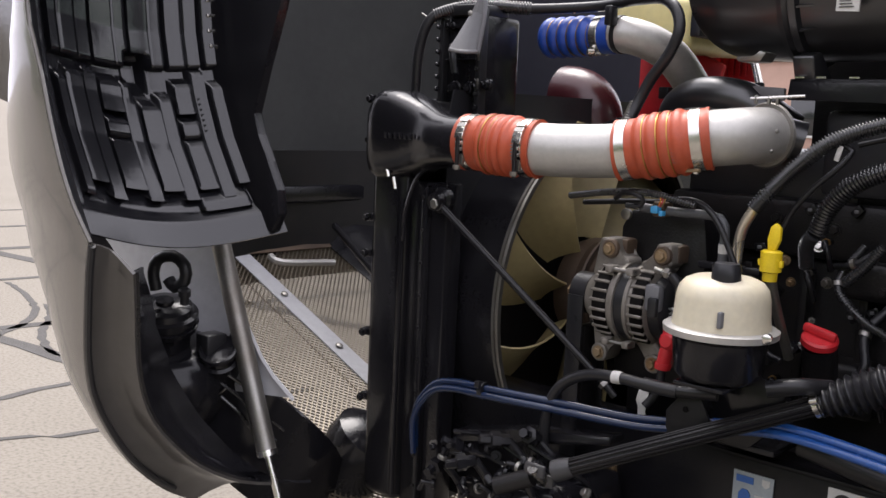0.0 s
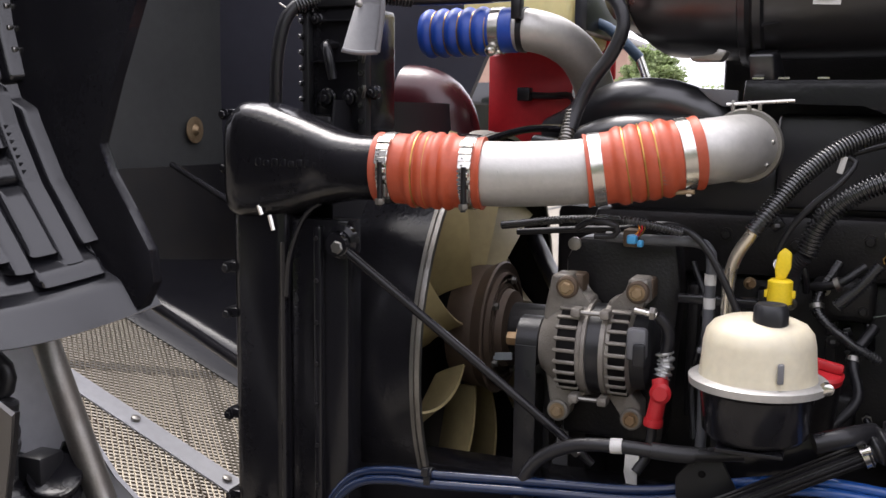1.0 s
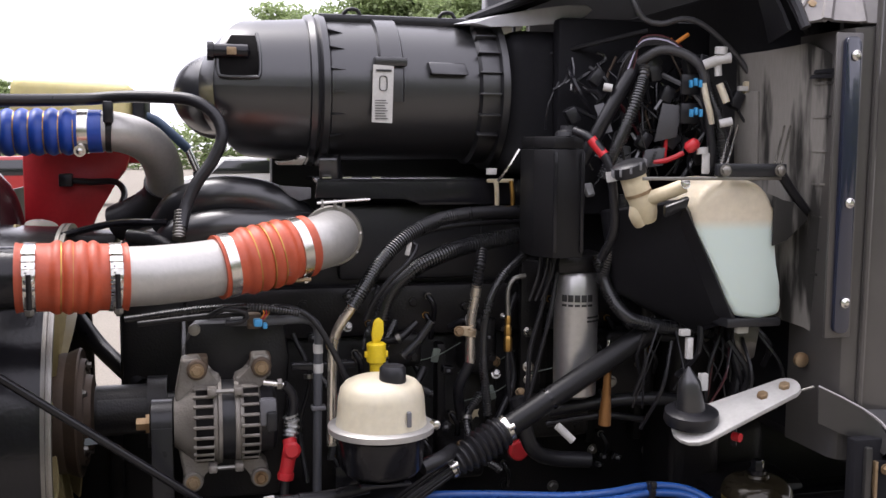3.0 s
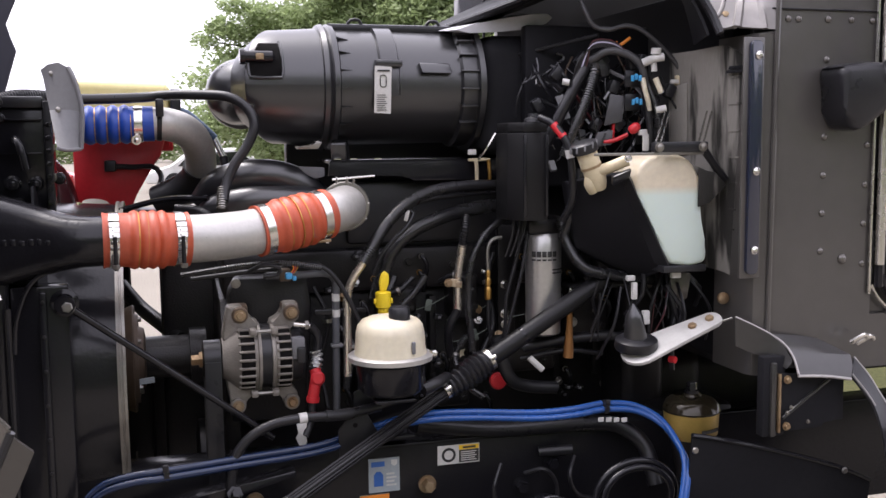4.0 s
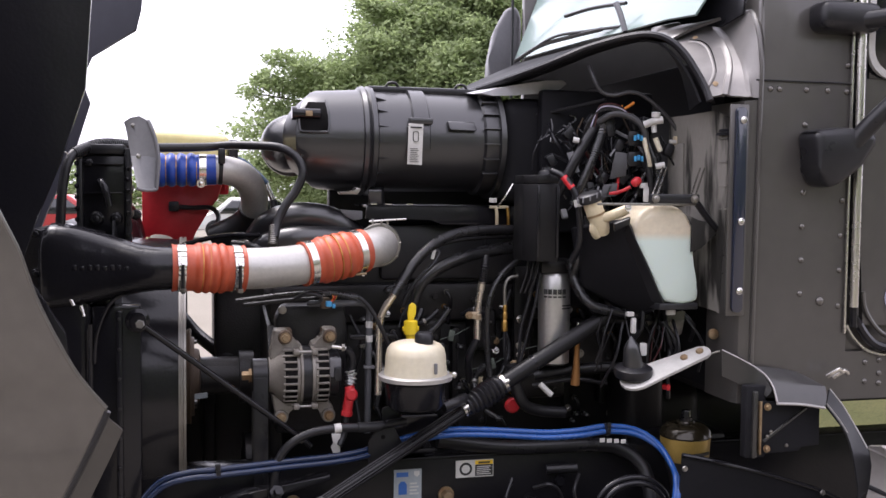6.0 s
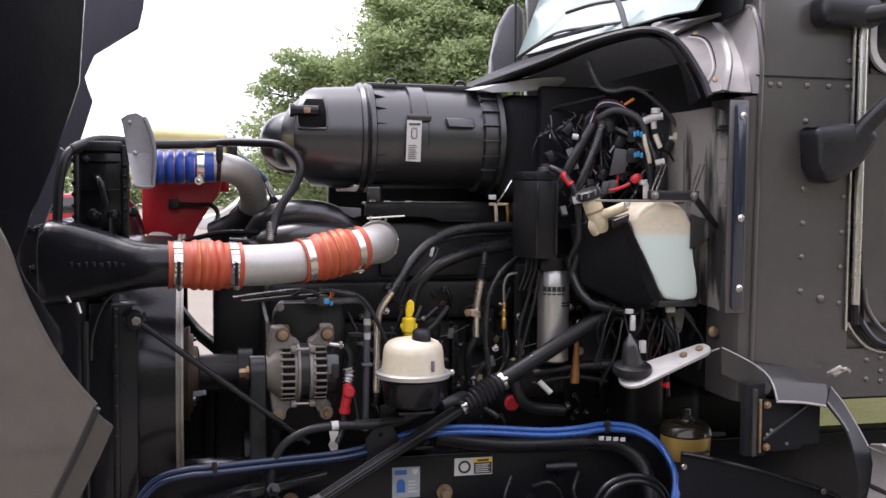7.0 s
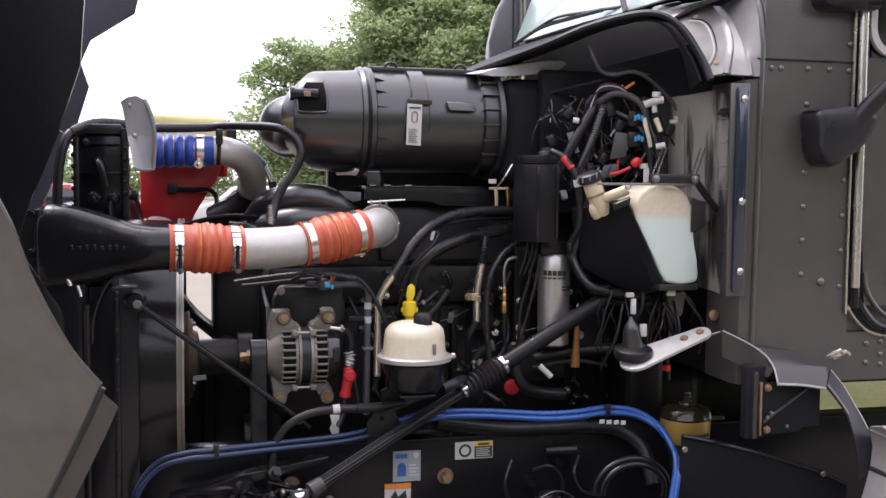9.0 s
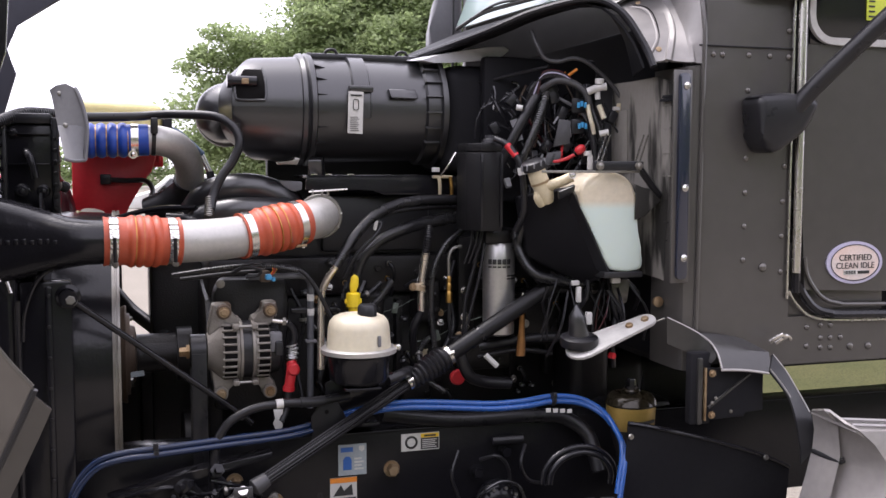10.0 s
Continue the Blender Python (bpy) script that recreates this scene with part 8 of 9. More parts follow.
    part("panel_step", slab([(1.028, -0.035, 1.865), (1.046, -0.09, 1.868), (1.050, -0.09, 1.70), (1.032, -0.035, 1.70)], (0.008, 0.003, 0), 0.002), M_WALL, p)
    part("latch", box((1.035, -0.062, 1.862), (1.056, -0.05, 1.888), 0.003), M_CREAM, p)
    part("latch_arm", box((1.02, -0.066, 1.868), (1.04, -0.056, 1.878), 0.002), M_TAPE, p)
    single("drain_hose", tube([(0.81, 0.0, 2.075), (0.820, -0.020, 2.031), (0.839, -0.020, 2.003), (0.871, -0.030, 1.994), (0.911, -0.035, 2.004), (0.946, -0.040, 1.997), (0.988, -0.045, 1.968), (1.031, -0.050, 1.926), (1.053, -0.058, 1.887), (1.065, -0.060, 1.839), (1.072, -0.063, 1.751)], 0.0055, 10), M_PLATE, "thin grey drain hose over the wiring", "hose")
    single("inner_rail", tube([(0.68, 0.2, 1.94), (0.86, -0.0, 1.985)], 0.005, 8), M_PLASTIC, "thin black rail under the cowl", "rail")
    # spin-on filter
    f = thing("oil_filter", (0.745, 0.055, 1.26), "silver spin-on filter canister with faint print", "filter")
    part("canister", lathe([(1.258, 0.03), (1.265, 0.043), (1.44, 0.0445), (1.505, 0.0445), (1.512, 0.04)], (0.742, 0.055, 0), (0, 0, 1), 48), M_FILTER, f)
    part("filter_head", box((0.69, 0.02, 1.51), (0.80, 0.12, 1.55), 0.01), M_IRON, f)
    for k in range(5):
        g = radians(-150 + 17 * k + 8)
        q = Vector((0.742 + 0.0446 * math.cos(g), 0.055 + 0.0446 * math.sin(g), 1.463))
        part("print_bar", box(q - Vector((0.0055, 0.0012, 0.007)), q + Vector((0.0055, 0.0012, 0.007)), 0.001, turn=Matrix.Rotation(g + radians(90), 4, "Z")), M_INK, f)
    for k in range(5):
        g = radians(-150 + 17 * k + 8)
        q = Vector((0.742 + 0.0446 * math.cos(g), 0.055 + 0.0446 * math.sin(g), 1.449))
        part("print_bar", box(q - Vector((0.005, 0.0012, 0.0022)), q + Vector((0.005, 0.0012, 0.0022)), 0, turn=Matrix.Rotation(g + radians(90), 4, "Z")), M_INK, f)
    for k in range(3):
        g = radians(-75 + 15 * k)
        for z in (1.425, 1.417):
            q = Vector((0.742 + 0.0446 * math.cos(g), 0.055 + 0.0446 * math.sin(g), z))
            part("print_bar", box(q - Vector((0.005, 0.0012, 0.0018)), q + Vector((0.005, 0.0012, 0.0018)), 0, turn=Matrix.Rotation(g + radians(90), 4, "Z")), M_INK, f)
    # steel pipe with clip
    s = thing("steel_riser", (0.52, 0.1, 1.25), "bright steel riser pipe with a beige clip", "pipe")
    part("pipe", tube([(0.539, 0.070, 1.489), (0.537, 0.078, 1.461), (0.534, 0.088, 1.426), (0.534, 0.097, 1.390), (0.537, 0.107, 1.326)], 0.0102, 18), M_PIPE, s)
    part("hose_end", ribbed([(0.539, 0.071, 1.485), (0.541, 0.066, 1.509), (0.545, 0.066, 1.531), (0.554, 0.085, 1.556)], 0.0095, 0.006), M_RUBBER, s)
    part("lower_hose", tube([(0.537, 0.107, 1.326), (0.515, 0.115, 1.27), (0.53, 0.15, 1.2)], 0.0105, 12), M_RUBBER, s)
    clamp = part("clamp_band", lathe([(-0.006, 0.0108), (-0.006, 0.0122), (0.006, 0.0122), (0.006, 0.0108)], (0.531, 0.09, 1.391), (0.05, -0.2, 1), 18), M_COPPER, s)
    part("clamp_plate", slab([(0.497, 0.080, 1.388), (0.533, 0.080, 1.385), (0.541, 0.080, 1.380), (0.538, 0.080, 1.392), (0.519, 0.080, 1.398), (0.537, 0.080, 1.405), (0.499, 0.080, 1.405)], (0, 0.003, 0), 0.001), M_COPPER, clamp, "beige bent clip")
    part("clamp_bolt", hexbolt((0.505, 0.079, 1.396), (0, -1, 0), 0.0078, 0.010), M_RUSTBOLT, clamp)
    b = thing("brass_fitting", (0.615, 0.1, 1.35), "brass pipe fitting on a black line", "fitting")
    for z, h, r in ((1.346, 0.030, 0.0086), (1.379, 0.020, 0.0074), (1.402, 0.016, 0.0064)):
        part("fitting", lathe([(0, r * 0.85), (0.002, r), (h - 0.003, r), (h, r * 0.8), (h + 0.003, r * 0.65)], (0.614, 0.1, z), (0, 0, 1), 6), M_BRASS, b)
    part("line", tube([(0.614, 0.1, 1.348), (0.616, 0.1, 1.28), (0.63, 0.1, 1.2)], 0.005, 8), M_RUBBER, b)
    part("line", tube([(0.614, 0.1, 1.42), (0.613, 0.1, 1.47), (0.625, 0.1, 1.495), (0.65, 0.1, 1.50)], 0.005, 8), M_DULLSTEEL, b)
    # pale clips on the flank
    for x, y, z, lean in ((0.489, 0.209, 1.322, 0.2), (0.612, 0.215, 1.297, 0.25), (0.60, 0.17, 1.245, -0.3), (0.75, 0.16, 1.30, 0.1)):
        c = thing("wire_tag", (x, y, z), "small grey-green clip on a wire", "wire tag", "tags on the wiring")
        part("clip", box((x - 0.008, y - 0.006, z - 0.015), (x + 0.008, y, z + 0.015), 0.002, turn=Matrix.Rotation(lean, 4, "Y")), M_TAGGREEN, c)
        part("wire", tube([(x - 0.07, y + 0.01, z - 0.02), (x, y - 0.008, z), (x + 0.06, y + 0.02, z + 0.02)], 0.0012, 5), M_TAGGREEN, c)
    single("wire_tag", box((0.392, 0.048, 1.552), (0.401, 0.051, 1.578), 0.001, turn=Matrix.Rotation(0.25, 4, "Y")), M_TAPE, "small white tag on a wire", "wire tag", "tags on the wiring")
    st = thing("star_clip", (0.575, 0.2, 1.19), "small pale star-shaped wire clip", "clip")
    part("clip", slab([(0.575 + (0.014 if k % 2 else 0.006) * math.cos(math.pi * k / 5), 0.205, 1.192 + (0.016 if k % 2 else 0.006) * math.sin(math.pi * k / 5)) for k in range(10)], (0, 0.004, 0), 0.001), M_CREAM, st)
    bolts = thing("bolt_row", (0.69, 0.2, 1.27), "bright nuts on the black filter bracket", "bolt")
    part("bracket", slab([(0.675, 0.20, 1.22), (0.675, 0.20, 1.52), (0.73, 0.20, 1.52), (0.72, 0.20, 1.22)], (0, 0.02, 0), 0.004), M_IRON, bolts)
    for x, z in ((0.692, 1.366), (0.692, 1.29), (0.694, 1.262)):
        part("nut", hexbolt((x, 0.2, z), (0, -1, 0), 0.009, 0.012), M_STEEL, bolts)
    rc = thing("red_plug_cap", (0.644, 0.1, 1.13), "round red cap on the engine side", "cap")
    part("cap", lathe([(0, 0.022), (0.012, 0.021), (0.014, 0.017), (0.016, 0.017), (0.017, 0.004)], (0.644, 0.12, 1.134), (0, -1, 0.05), 24), M_RED, rc)
    part("cap_rim", lathe([(0.0, 0.024), (0.004, 0.024)], (0.644, 0.121, 1.134), (0, -1, 0.05), 24), M_DARKRED, rc)
    oc = thing("oil_filler_cap", (0.41, 0.05, 1.2), "red oil filler cap with a grip bar", "cap")
    part("cap", lathe([(0, 0.026), (0.003, 0.031), (0.013, 0.031), (0.017, 0.027)], (0.386, 0.07, 1.236), (0.22, -0.35, 1), 32), M_RED, oc)
    part("grip", box((0.358, 0.058, 1.2505), (0.418, 0.071, 1.267), 0.005, turn=Matrix.Rotation(radians(12), 4, "Y")), M_RED, oc)
    part("neck", lathe([(-0.14, 0.03), (0, 0.03)], (0.386, 0.072, 1.236), (0.1, -0.5, 1), 20), M_IRON, oc)
    # amber probe and valve
    v = thing("amber_probe", (0.80, 0.05, 1.2), "amber plastic probe with a steel tip", "probe")
    part("probe", lathe([(0, 0.0125), (0.02, 0.0125), (0.06, 0.009), (0.125, 0.0065)], (0.792, 0.015, 1.205), (0.04, 0, 1), 16), mat("amber_metal", (0.3, 0.14, 0.045), 0.35, 0.5, dirt=(0.12, 0.05, 0.02), scale=30), v)
    part("tip", lathe([(0.0, 0.007), (0.035, 0.006), (0.05, 0.004)], (0.797, 0.015, 1.328), (0.04, 0, 1), 12), M_STEEL, v)
    single("breather_stub", tube([(0.685, 0.0, 1.215), (0.715, -0.01, 1.185)], 0.008, 12), M_TAPE, "short white plastic stub under the steering shaft", "stub")
    # cone stop on its white plate
    k = thing("hood_guide", (0.9, -0.22, 1.25), "white steel arm carrying a black rubber hood guide cone", "hood guide")
    a0, a1 = Vector((0.86, -0.235, 1.262)), Vector((1.035, -0.245, 1.326))
    ax = (a1 - a0).normalized()
    wv = Vector((0.05, 0.97, 0.25)).normalized()
    out = []
    for i in range(9):
        g = radians(90 + 180 * i / 8)
        out.append(a0 + ax * 0.045 * math.cos(g) + wv * 0.05 * math.sin(g))
    for i in range(9):
        g = radians(-90 + 180 * i / 8)
        out.append(a1 + ax * 0.02 * math.cos(g) + wv * 0.028 * math.sin(g))
    nrm = ax.cross(wv).normalized() * 0.009
    arm = part("arm", slab(out, nrm, 0.0025), mat("scuffed_white_paint", (0.5, 0.49, 0.465), 0.4, dirt=(0.2, 0.19, 0.18), amount=0.6, scale=18, bump=0.1), k, "white painted arm")
    nn = nrm.normalized() * (1 if nrm.z > 0 else -1)
    for q in (a0.lerp(a1, 0.72), a0.lerp(a1, 0.96)):
        part("arm_bolt", hexbolt(q + nn * 0.006, nn, 0.010, 0.011), M_RUSTBOLT, arm, "rusty bolt with washer")
    base = Vector((0.853, -0.225, 1.272))
    part("cone_base", lathe([(0, 0.046), (0.006, 0.049), (0.022, 0.047), (0.026, 0.04), (0.028, 0.028)], base, (-0.05, -0.15, 1), 36), M_RUBBER, k)
    part("cone", lathe([(0.026, 0.026), (0.05, 0.0225), (0.075, 0.02), (0.085, 0.015), (0.105, 0.002)], base, (-0.13, -0.1, 1), 28), M_SMOOTH, k, "grey rubber cone")
    single("arm_stay", tube([(1.03, -0.25, 1.32), (1.062, -0.28, 1.338)], 0.0025, 6), M_DULLSTEEL, "thin wire stay beside the white arm", "wire")
    # gold fuel bowl
    g = thing("fuel_bowl", (1.05, -0.1, 1.0), "gold plated filter bowl with a dark lid", "fuel filter")
    x, y = 1.068, -0.1
    lid = part("lid", lathe([(1.078, 0.0670), (1.083, 0.0700), (1.089, 0.0680), (1.097, 0.0650), (1.104, 0.0603), (1.110, 0.0523), (1.114, 0.0402), (1.116, 0.0241), (1.121, 0.0221), (1.123, 0.0134)], (x, y, 0), (0, 0, 1), 36), mat("brown_lacquer", (0.03, 0.024, 0.014), 0.15, 0.3, scale=20), g, "dark lacquered lid")
    part("lid_nut", hexbolt((x, y, 1.122), (0, 0, 1), 0.013, 0.027), M_GLOSS, lid)
    part("bowl", lathe([(1.013, 0.054), (1.025, 0.064), (1.078, 0.067)], (x, y, 0), (0, 0, 1), 36), mat("gold_label", (0.5, 0.34, 0.09), 0.35, 0.4, dirt=(0.25, 0.18, 0.06), scale=30), g, "gold band")
    part("label_bar", slab([(x + 0.0677 * math.sin(radians(a)), y - 0.0677 * math.cos(radians(a)), 1.037) for a in (-8, 4, 16, 28, 40)] + [(x + 0.0677 * math.sin(radians(a)), y - 0.0677 * math.cos(radians(a)), 1.045) for a in (40, 28, 16, 4, -8)], (0, 0.001, 0)), M_INK, g)
    part("bowl_foot", lathe([(0.9, 0.03), (1.013, 0.054)], (x, y, 0), (0, 0, 1), 24), M_IRON, g)


def build_wiring():
    w = thing("wiring_bulkhead", (0.95, 0.0, 1.7), "tangle of taped wiring and plugs at the firewall", "wiring")
    rnd = random.Random(21)

    def at(u, v, d=0.0):
        """A place on the wiring area: u along, v up, d towards the outside, in metres."""
        return Vector((0.68 + u, 0.09 - 0.38 * u - d, 1.72 + v))

    # The dark behind the wiring is this box's own shaded black.
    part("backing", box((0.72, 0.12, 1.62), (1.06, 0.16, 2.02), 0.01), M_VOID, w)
    part("main_loom", tube([at(0.055, 0.01, 0.05), at(0.095, 0.10, 0.055), at(0.14, 0.18, 0.04), at(0.155, 0.205, 0.02)], 0.0135, 16), M_RUBBER, w)
    part("ribbed_loom", ribbed([at(0.085, -0.02, 0.07), at(0.125, 0.08, 0.07), at(0.16, 0.17, 0.05), at(0.168, 0.195, 0.03)], 0.0108, 0.0055), M_LOOM, w)
    part("ribbed_loom", ribbed([at(0.28, 0.16, 0.03), at(0.30, 0.09, 0.04), at(0.31, 0.03, 0.04), at(0.305, -0.02, 0.03)], 0.011, 0.006), M_LOOM, w)
    part("cross_loom", tube([at(0.155, 0.20, 0.03), at(0.19, 0.225, 0.05), at(0.235, 0.215, 0.05), at(0.265, 0.185, 0.05), at(0.275, 0.13, 0.04)], 0.0095, 14), M_PLATE, w)
    part("cable", tube([at(0.27, 0.18, 0.04), at(0.275, 0.10, 0.05), at(0.285, 0.02, 0.05), at(0.27, -0.03, 0.04)], 0.008, 10), M_RUBBER, w)
    for k in range(6):
        part("arch_wire", tube([at(0.115 + 0.004 * k, 0.15, 0.04), at(0.125 + 0.004 * k, 0.20, 0.05), at(0.155, 0.232 + 0.003 * k, 0.055), at(0.20, 0.232 + 0.003 * k, 0.055), at(0.245, 0.21, 0.05)], 0.002, 6), (M_RUBBER, M_RUBBER, M_RUBBER, M_OVAL, M_RUBBER, M_DARKRED)[k], w)
    cols = (M_RUBBER, M_RUBBER, M_LOOM, M_RUBBER, M_SHIELD, M_RUBBER, M_LOOM, M_RUBBER, M_GLOSS)
    for k in range(40):
        u, v = rnd.uniform(0.02, 0.33), rnd.uniform(0.02, 0.22)
        p = at(u, v, 0.0)
        q = at(min(0.36, max(0, u + rnd.uniform(-0.06, 0.07))), v - rnd.uniform(0.03, 0.11), 0.01 + 0.02 * rnd.random())
        m = p.lerp(q, 0.5) + Vector((rnd.uniform(-0.02, 0.02), -0.02 * rnd.random(), rnd.uniform(-0.01, 0.02)))
        part("wire", tube([p, m, q], rnd.choice((0.0016, 0.002, 0.003, 0.005)), 6, 0.02), cols[k % 9], w)
    part("red_cable", tube([at(0.20, 0.225, 0.02), at(0.225, 0.238, 0.02), at(0.255, 0.258, 0.01)], 0.004, 8), M_WARNO, w)
    part("red_cable", tube([at(0.19, 0.22, 0.01), at(0.215, 0.24, 0.01), at(0.23, 0.25, 0.0)], 0.003, 8), M_WARNO, w)
    part("red_cable", tube([at(0.17, 0.01, 0.04), at(0.205, 0.015, 0.05), at(0.235, 0.03, 0.05)], 0.005, 8), M_RED, w)
    part("red_cable", tube([at(0.21, 0.02, 0.03), at(0.212, 0.06, 0.03), at(0.215, 0.09, 0.02)], 0.004, 8), M_RED, w)
    part("red_plug", lathe([(0, 0.007), (0.007, 0.012), (0.022, 0.0115), (0.028, 0.006)], at(0.235, 0.035, 0.06), (0.6, -0.2, 0.5), 16), M_RED, w, "round red rubber terminal cover")
    part("red_sleeve_cable", tube([(0.69, -0.05, 1.79), (0.715, -0.08, 1.772), (0.74, -0.10, 1.724), (0.752, -0.10, 1.65), (0.755, -0.09, 1.60), (0.745, -0.06, 1.55)], 0.0085, 10), M_RUBBER, w)
    part("red_sleeve", tube([(0.713, -0.078, 1.774), (0.732, -0.094, 1.745)], 0.0095, 12), M_RED, w)
    part("white_sleeve", tube([(0.743, -0.103, 1.716), (0.747, -0.103, 1.698)], 0.0115, 12), M_TAPE, w)
    part("white_elbow", tube([at(0.262, 0.195, 0.06), at(0.285, 0.205, 0.065), at(0.305, 0.208, 0.065)], 0.010, 12), M_TAPE, w, "white plastic elbow")
    part("white_cap", lathe([(0, 0.012), (0.012, 0.012), (0.014, 0.01)], at(0.288, 0.215, 0.065), (0, -0.1, 1), 14), M_TAPE, w, "white plastic cap")
    part("white_stem", tube([at(0.285, 0.2, 0.06), at(0.287, 0.175, 0.06)], 0.007, 10), M_TAPE, w)
    part("white_strap", tube([at(0.262, 0.16, 0.06), at(0.266, 0.13, 0.065), at(0.275, 0.105, 0.06), at(0.28, 0.085, 0.055)], 0.006, 10), M_WHITEPL, w)
    part("white_tube", tube([at(0.292, 0.16, 0.055), at(0.303, 0.125, 0.06)], 0.007, 10), M_WHITEPL, w)
    part("white_tape", tube([at(0.296, 0.085, 0.05), at(0.318, 0.09, 0.05)], 0.0085, 12), M_TAPE, w)
    part("white_plug", box(at(0.262, -0.01, 0.065), at(0.278, 0.03, 0.055), 0.003), M_TAPE, w, "white plastic plug")
    part("white_band", lathe([(0, 0.0115), (0.012, 0.0115)], at(0.265, 0.04, 0.055), (0.1, 0, -1), 12), M_TAPE, w)
    part("white_plug", tube([at(0.087, 0.155, 0.06), at(0.102, 0.152, 0.06)], 0.008, 10), M_TAPE, w, "white plastic plug")
    part("paper_tag", slab([at(0.075, 0.12, 0.05), at(0.09, 0.125, 0.055), at(0.105, 0.07, 0.06), at(0.092, 0.065, 0.055)], (0, 0.001, 0)), M_SHIELD, w, "pale paper wire tag")
    for u, v in ((0.238, 0.16), (0.246, 0.163), (0.254, 0.16), (0.24, 0.105), (0.248, 0.108), (0.256, 0.105)):
        q = at(u, v, 0.065)
        part("blue_plug", box(q - Vector((0.0028, 0.004, 0.007)), q + Vector((0.0028, 0.004, 0.007)), 0.001), M_BLUECONN, w, "blue plug")
    for v in (0.13, 0.185):
        part("plug_block", box(at(0.228, v - 0.045, 0.05), at(0.268, v - 0.005, 0.03), 0.004), M_PLASTIC, w)
    for k in range(16):
        q = at(rnd.uniform(0.02, 0.34), rnd.uniform(0.02, 0.22), 0.015)
        part("black_plug", box(q - Vector((0.012, 0.012, 0.016)), q + Vector((0.012, 0.012, 0.016)), 0.004, turn=Matrix.Rotation(rnd.uniform(-0.8, 0.8), 4, "Y")), M_PLASTIC, w)
    part("fuse_plate", slab([at(0.185, 0.05, 0.045), at(0.225, 0.06, 0.045), at(0.232, 0.12, 0.04), at(0.20, 0.125, 0.04)], (0, 0.003, 0), 0.001), M_PLATE, w, "grey perforated metal plate")
    low = part("slotted_plate", slab([at(0.16, 0.0, 0.05), at(0.20, 0.005, 0.05), at(0.205, 0.04, 0.045), at(0.17, 0.035, 0.045)], (0, 0.003, 0), 0.001), M_PLATE, w)
    for k in range(5):
        part("slot", box(at(0.174 + 0.002 * k, 0.005 + 0.006 * k, 0.053), at(0.180 + 0.002 * k, 0.0085 + 0.006 * k, 0.051), 0), M_INK, low)
    # lower wiring under the tank
    lo = thing("lower_wiring", (0.95, -0.1, 1.3), "loose dark wiring below the washer tank", "wiring")
    for k in range(26):
        p = Vector((0.84 + 0.22 * rnd.random(), -0.12 + 0.1 * rnd.random(), 1.43 - 0.05 * rnd.random()))
        q = p + Vector((rnd.uniform(-0.06, 0.06), rnd.uniform(-0.03, 0.03), -rnd.uniform(0.06, 0.2)))
        m = p.lerp(q, 0.5) + Vector((rnd.uniform(-0.03, 0.03), rnd.uniform(-0.03, 0.0), 0))
        part("wire", tube([p, m, q], 0.002 if k % 13 == 4 else rnd.choice((0.002, 0.004, 0.006)), 6, 0.02), M_DARKRED if k % 13 == 4 else M_RUBBER, lo)
    for x, y, z, a, b in ((0.885, -0.15, 1.39, 0.006, 0.02), (0.905, -0.17, 1.33, 0.008, 0.016), (0.875, -0.15, 1.42, 0.01, 0.006), (0.98, -0.17, 1.425, 0.012, 0.007)):
        part("white_plug", box((x - a, y - 0.006, z - b), (x + a, y + 0.006, z + b), 0.002), M_TAPE, lo)
    part("red_tip", lathe([(0, 0.008), (0.015, 0.008)], (0.935, -0.23, 1.243), (0.5, -1, 0), 10), M_RED, lo)
    for p in ((0.8, 0.03, 1.33), (0.81, 0.03, 1.29), (1.0, 0.0, 1.38)):
        part("bolt", hexbolt(p, (0, -1, 0), 0.009, 0.01), M_DULLSTEEL, lo)
    part("copper_bolt", lathe([(0, 0.014), (0.008, 0.014), (0.012, 0.008)], (1.085, -0.2, 1.37), (0, -1, 0), 14), M_RUSTBOLT, lo)
    part("grey_flange", slab([(1.0, -0.1, 1.42), (1.05, -0.12, 1.42), (1.04, -0.12, 1.36), (1.015, -0.11, 1.34)], (0, 0.006, 0), 0.001), M_GREYPAINT, lo)


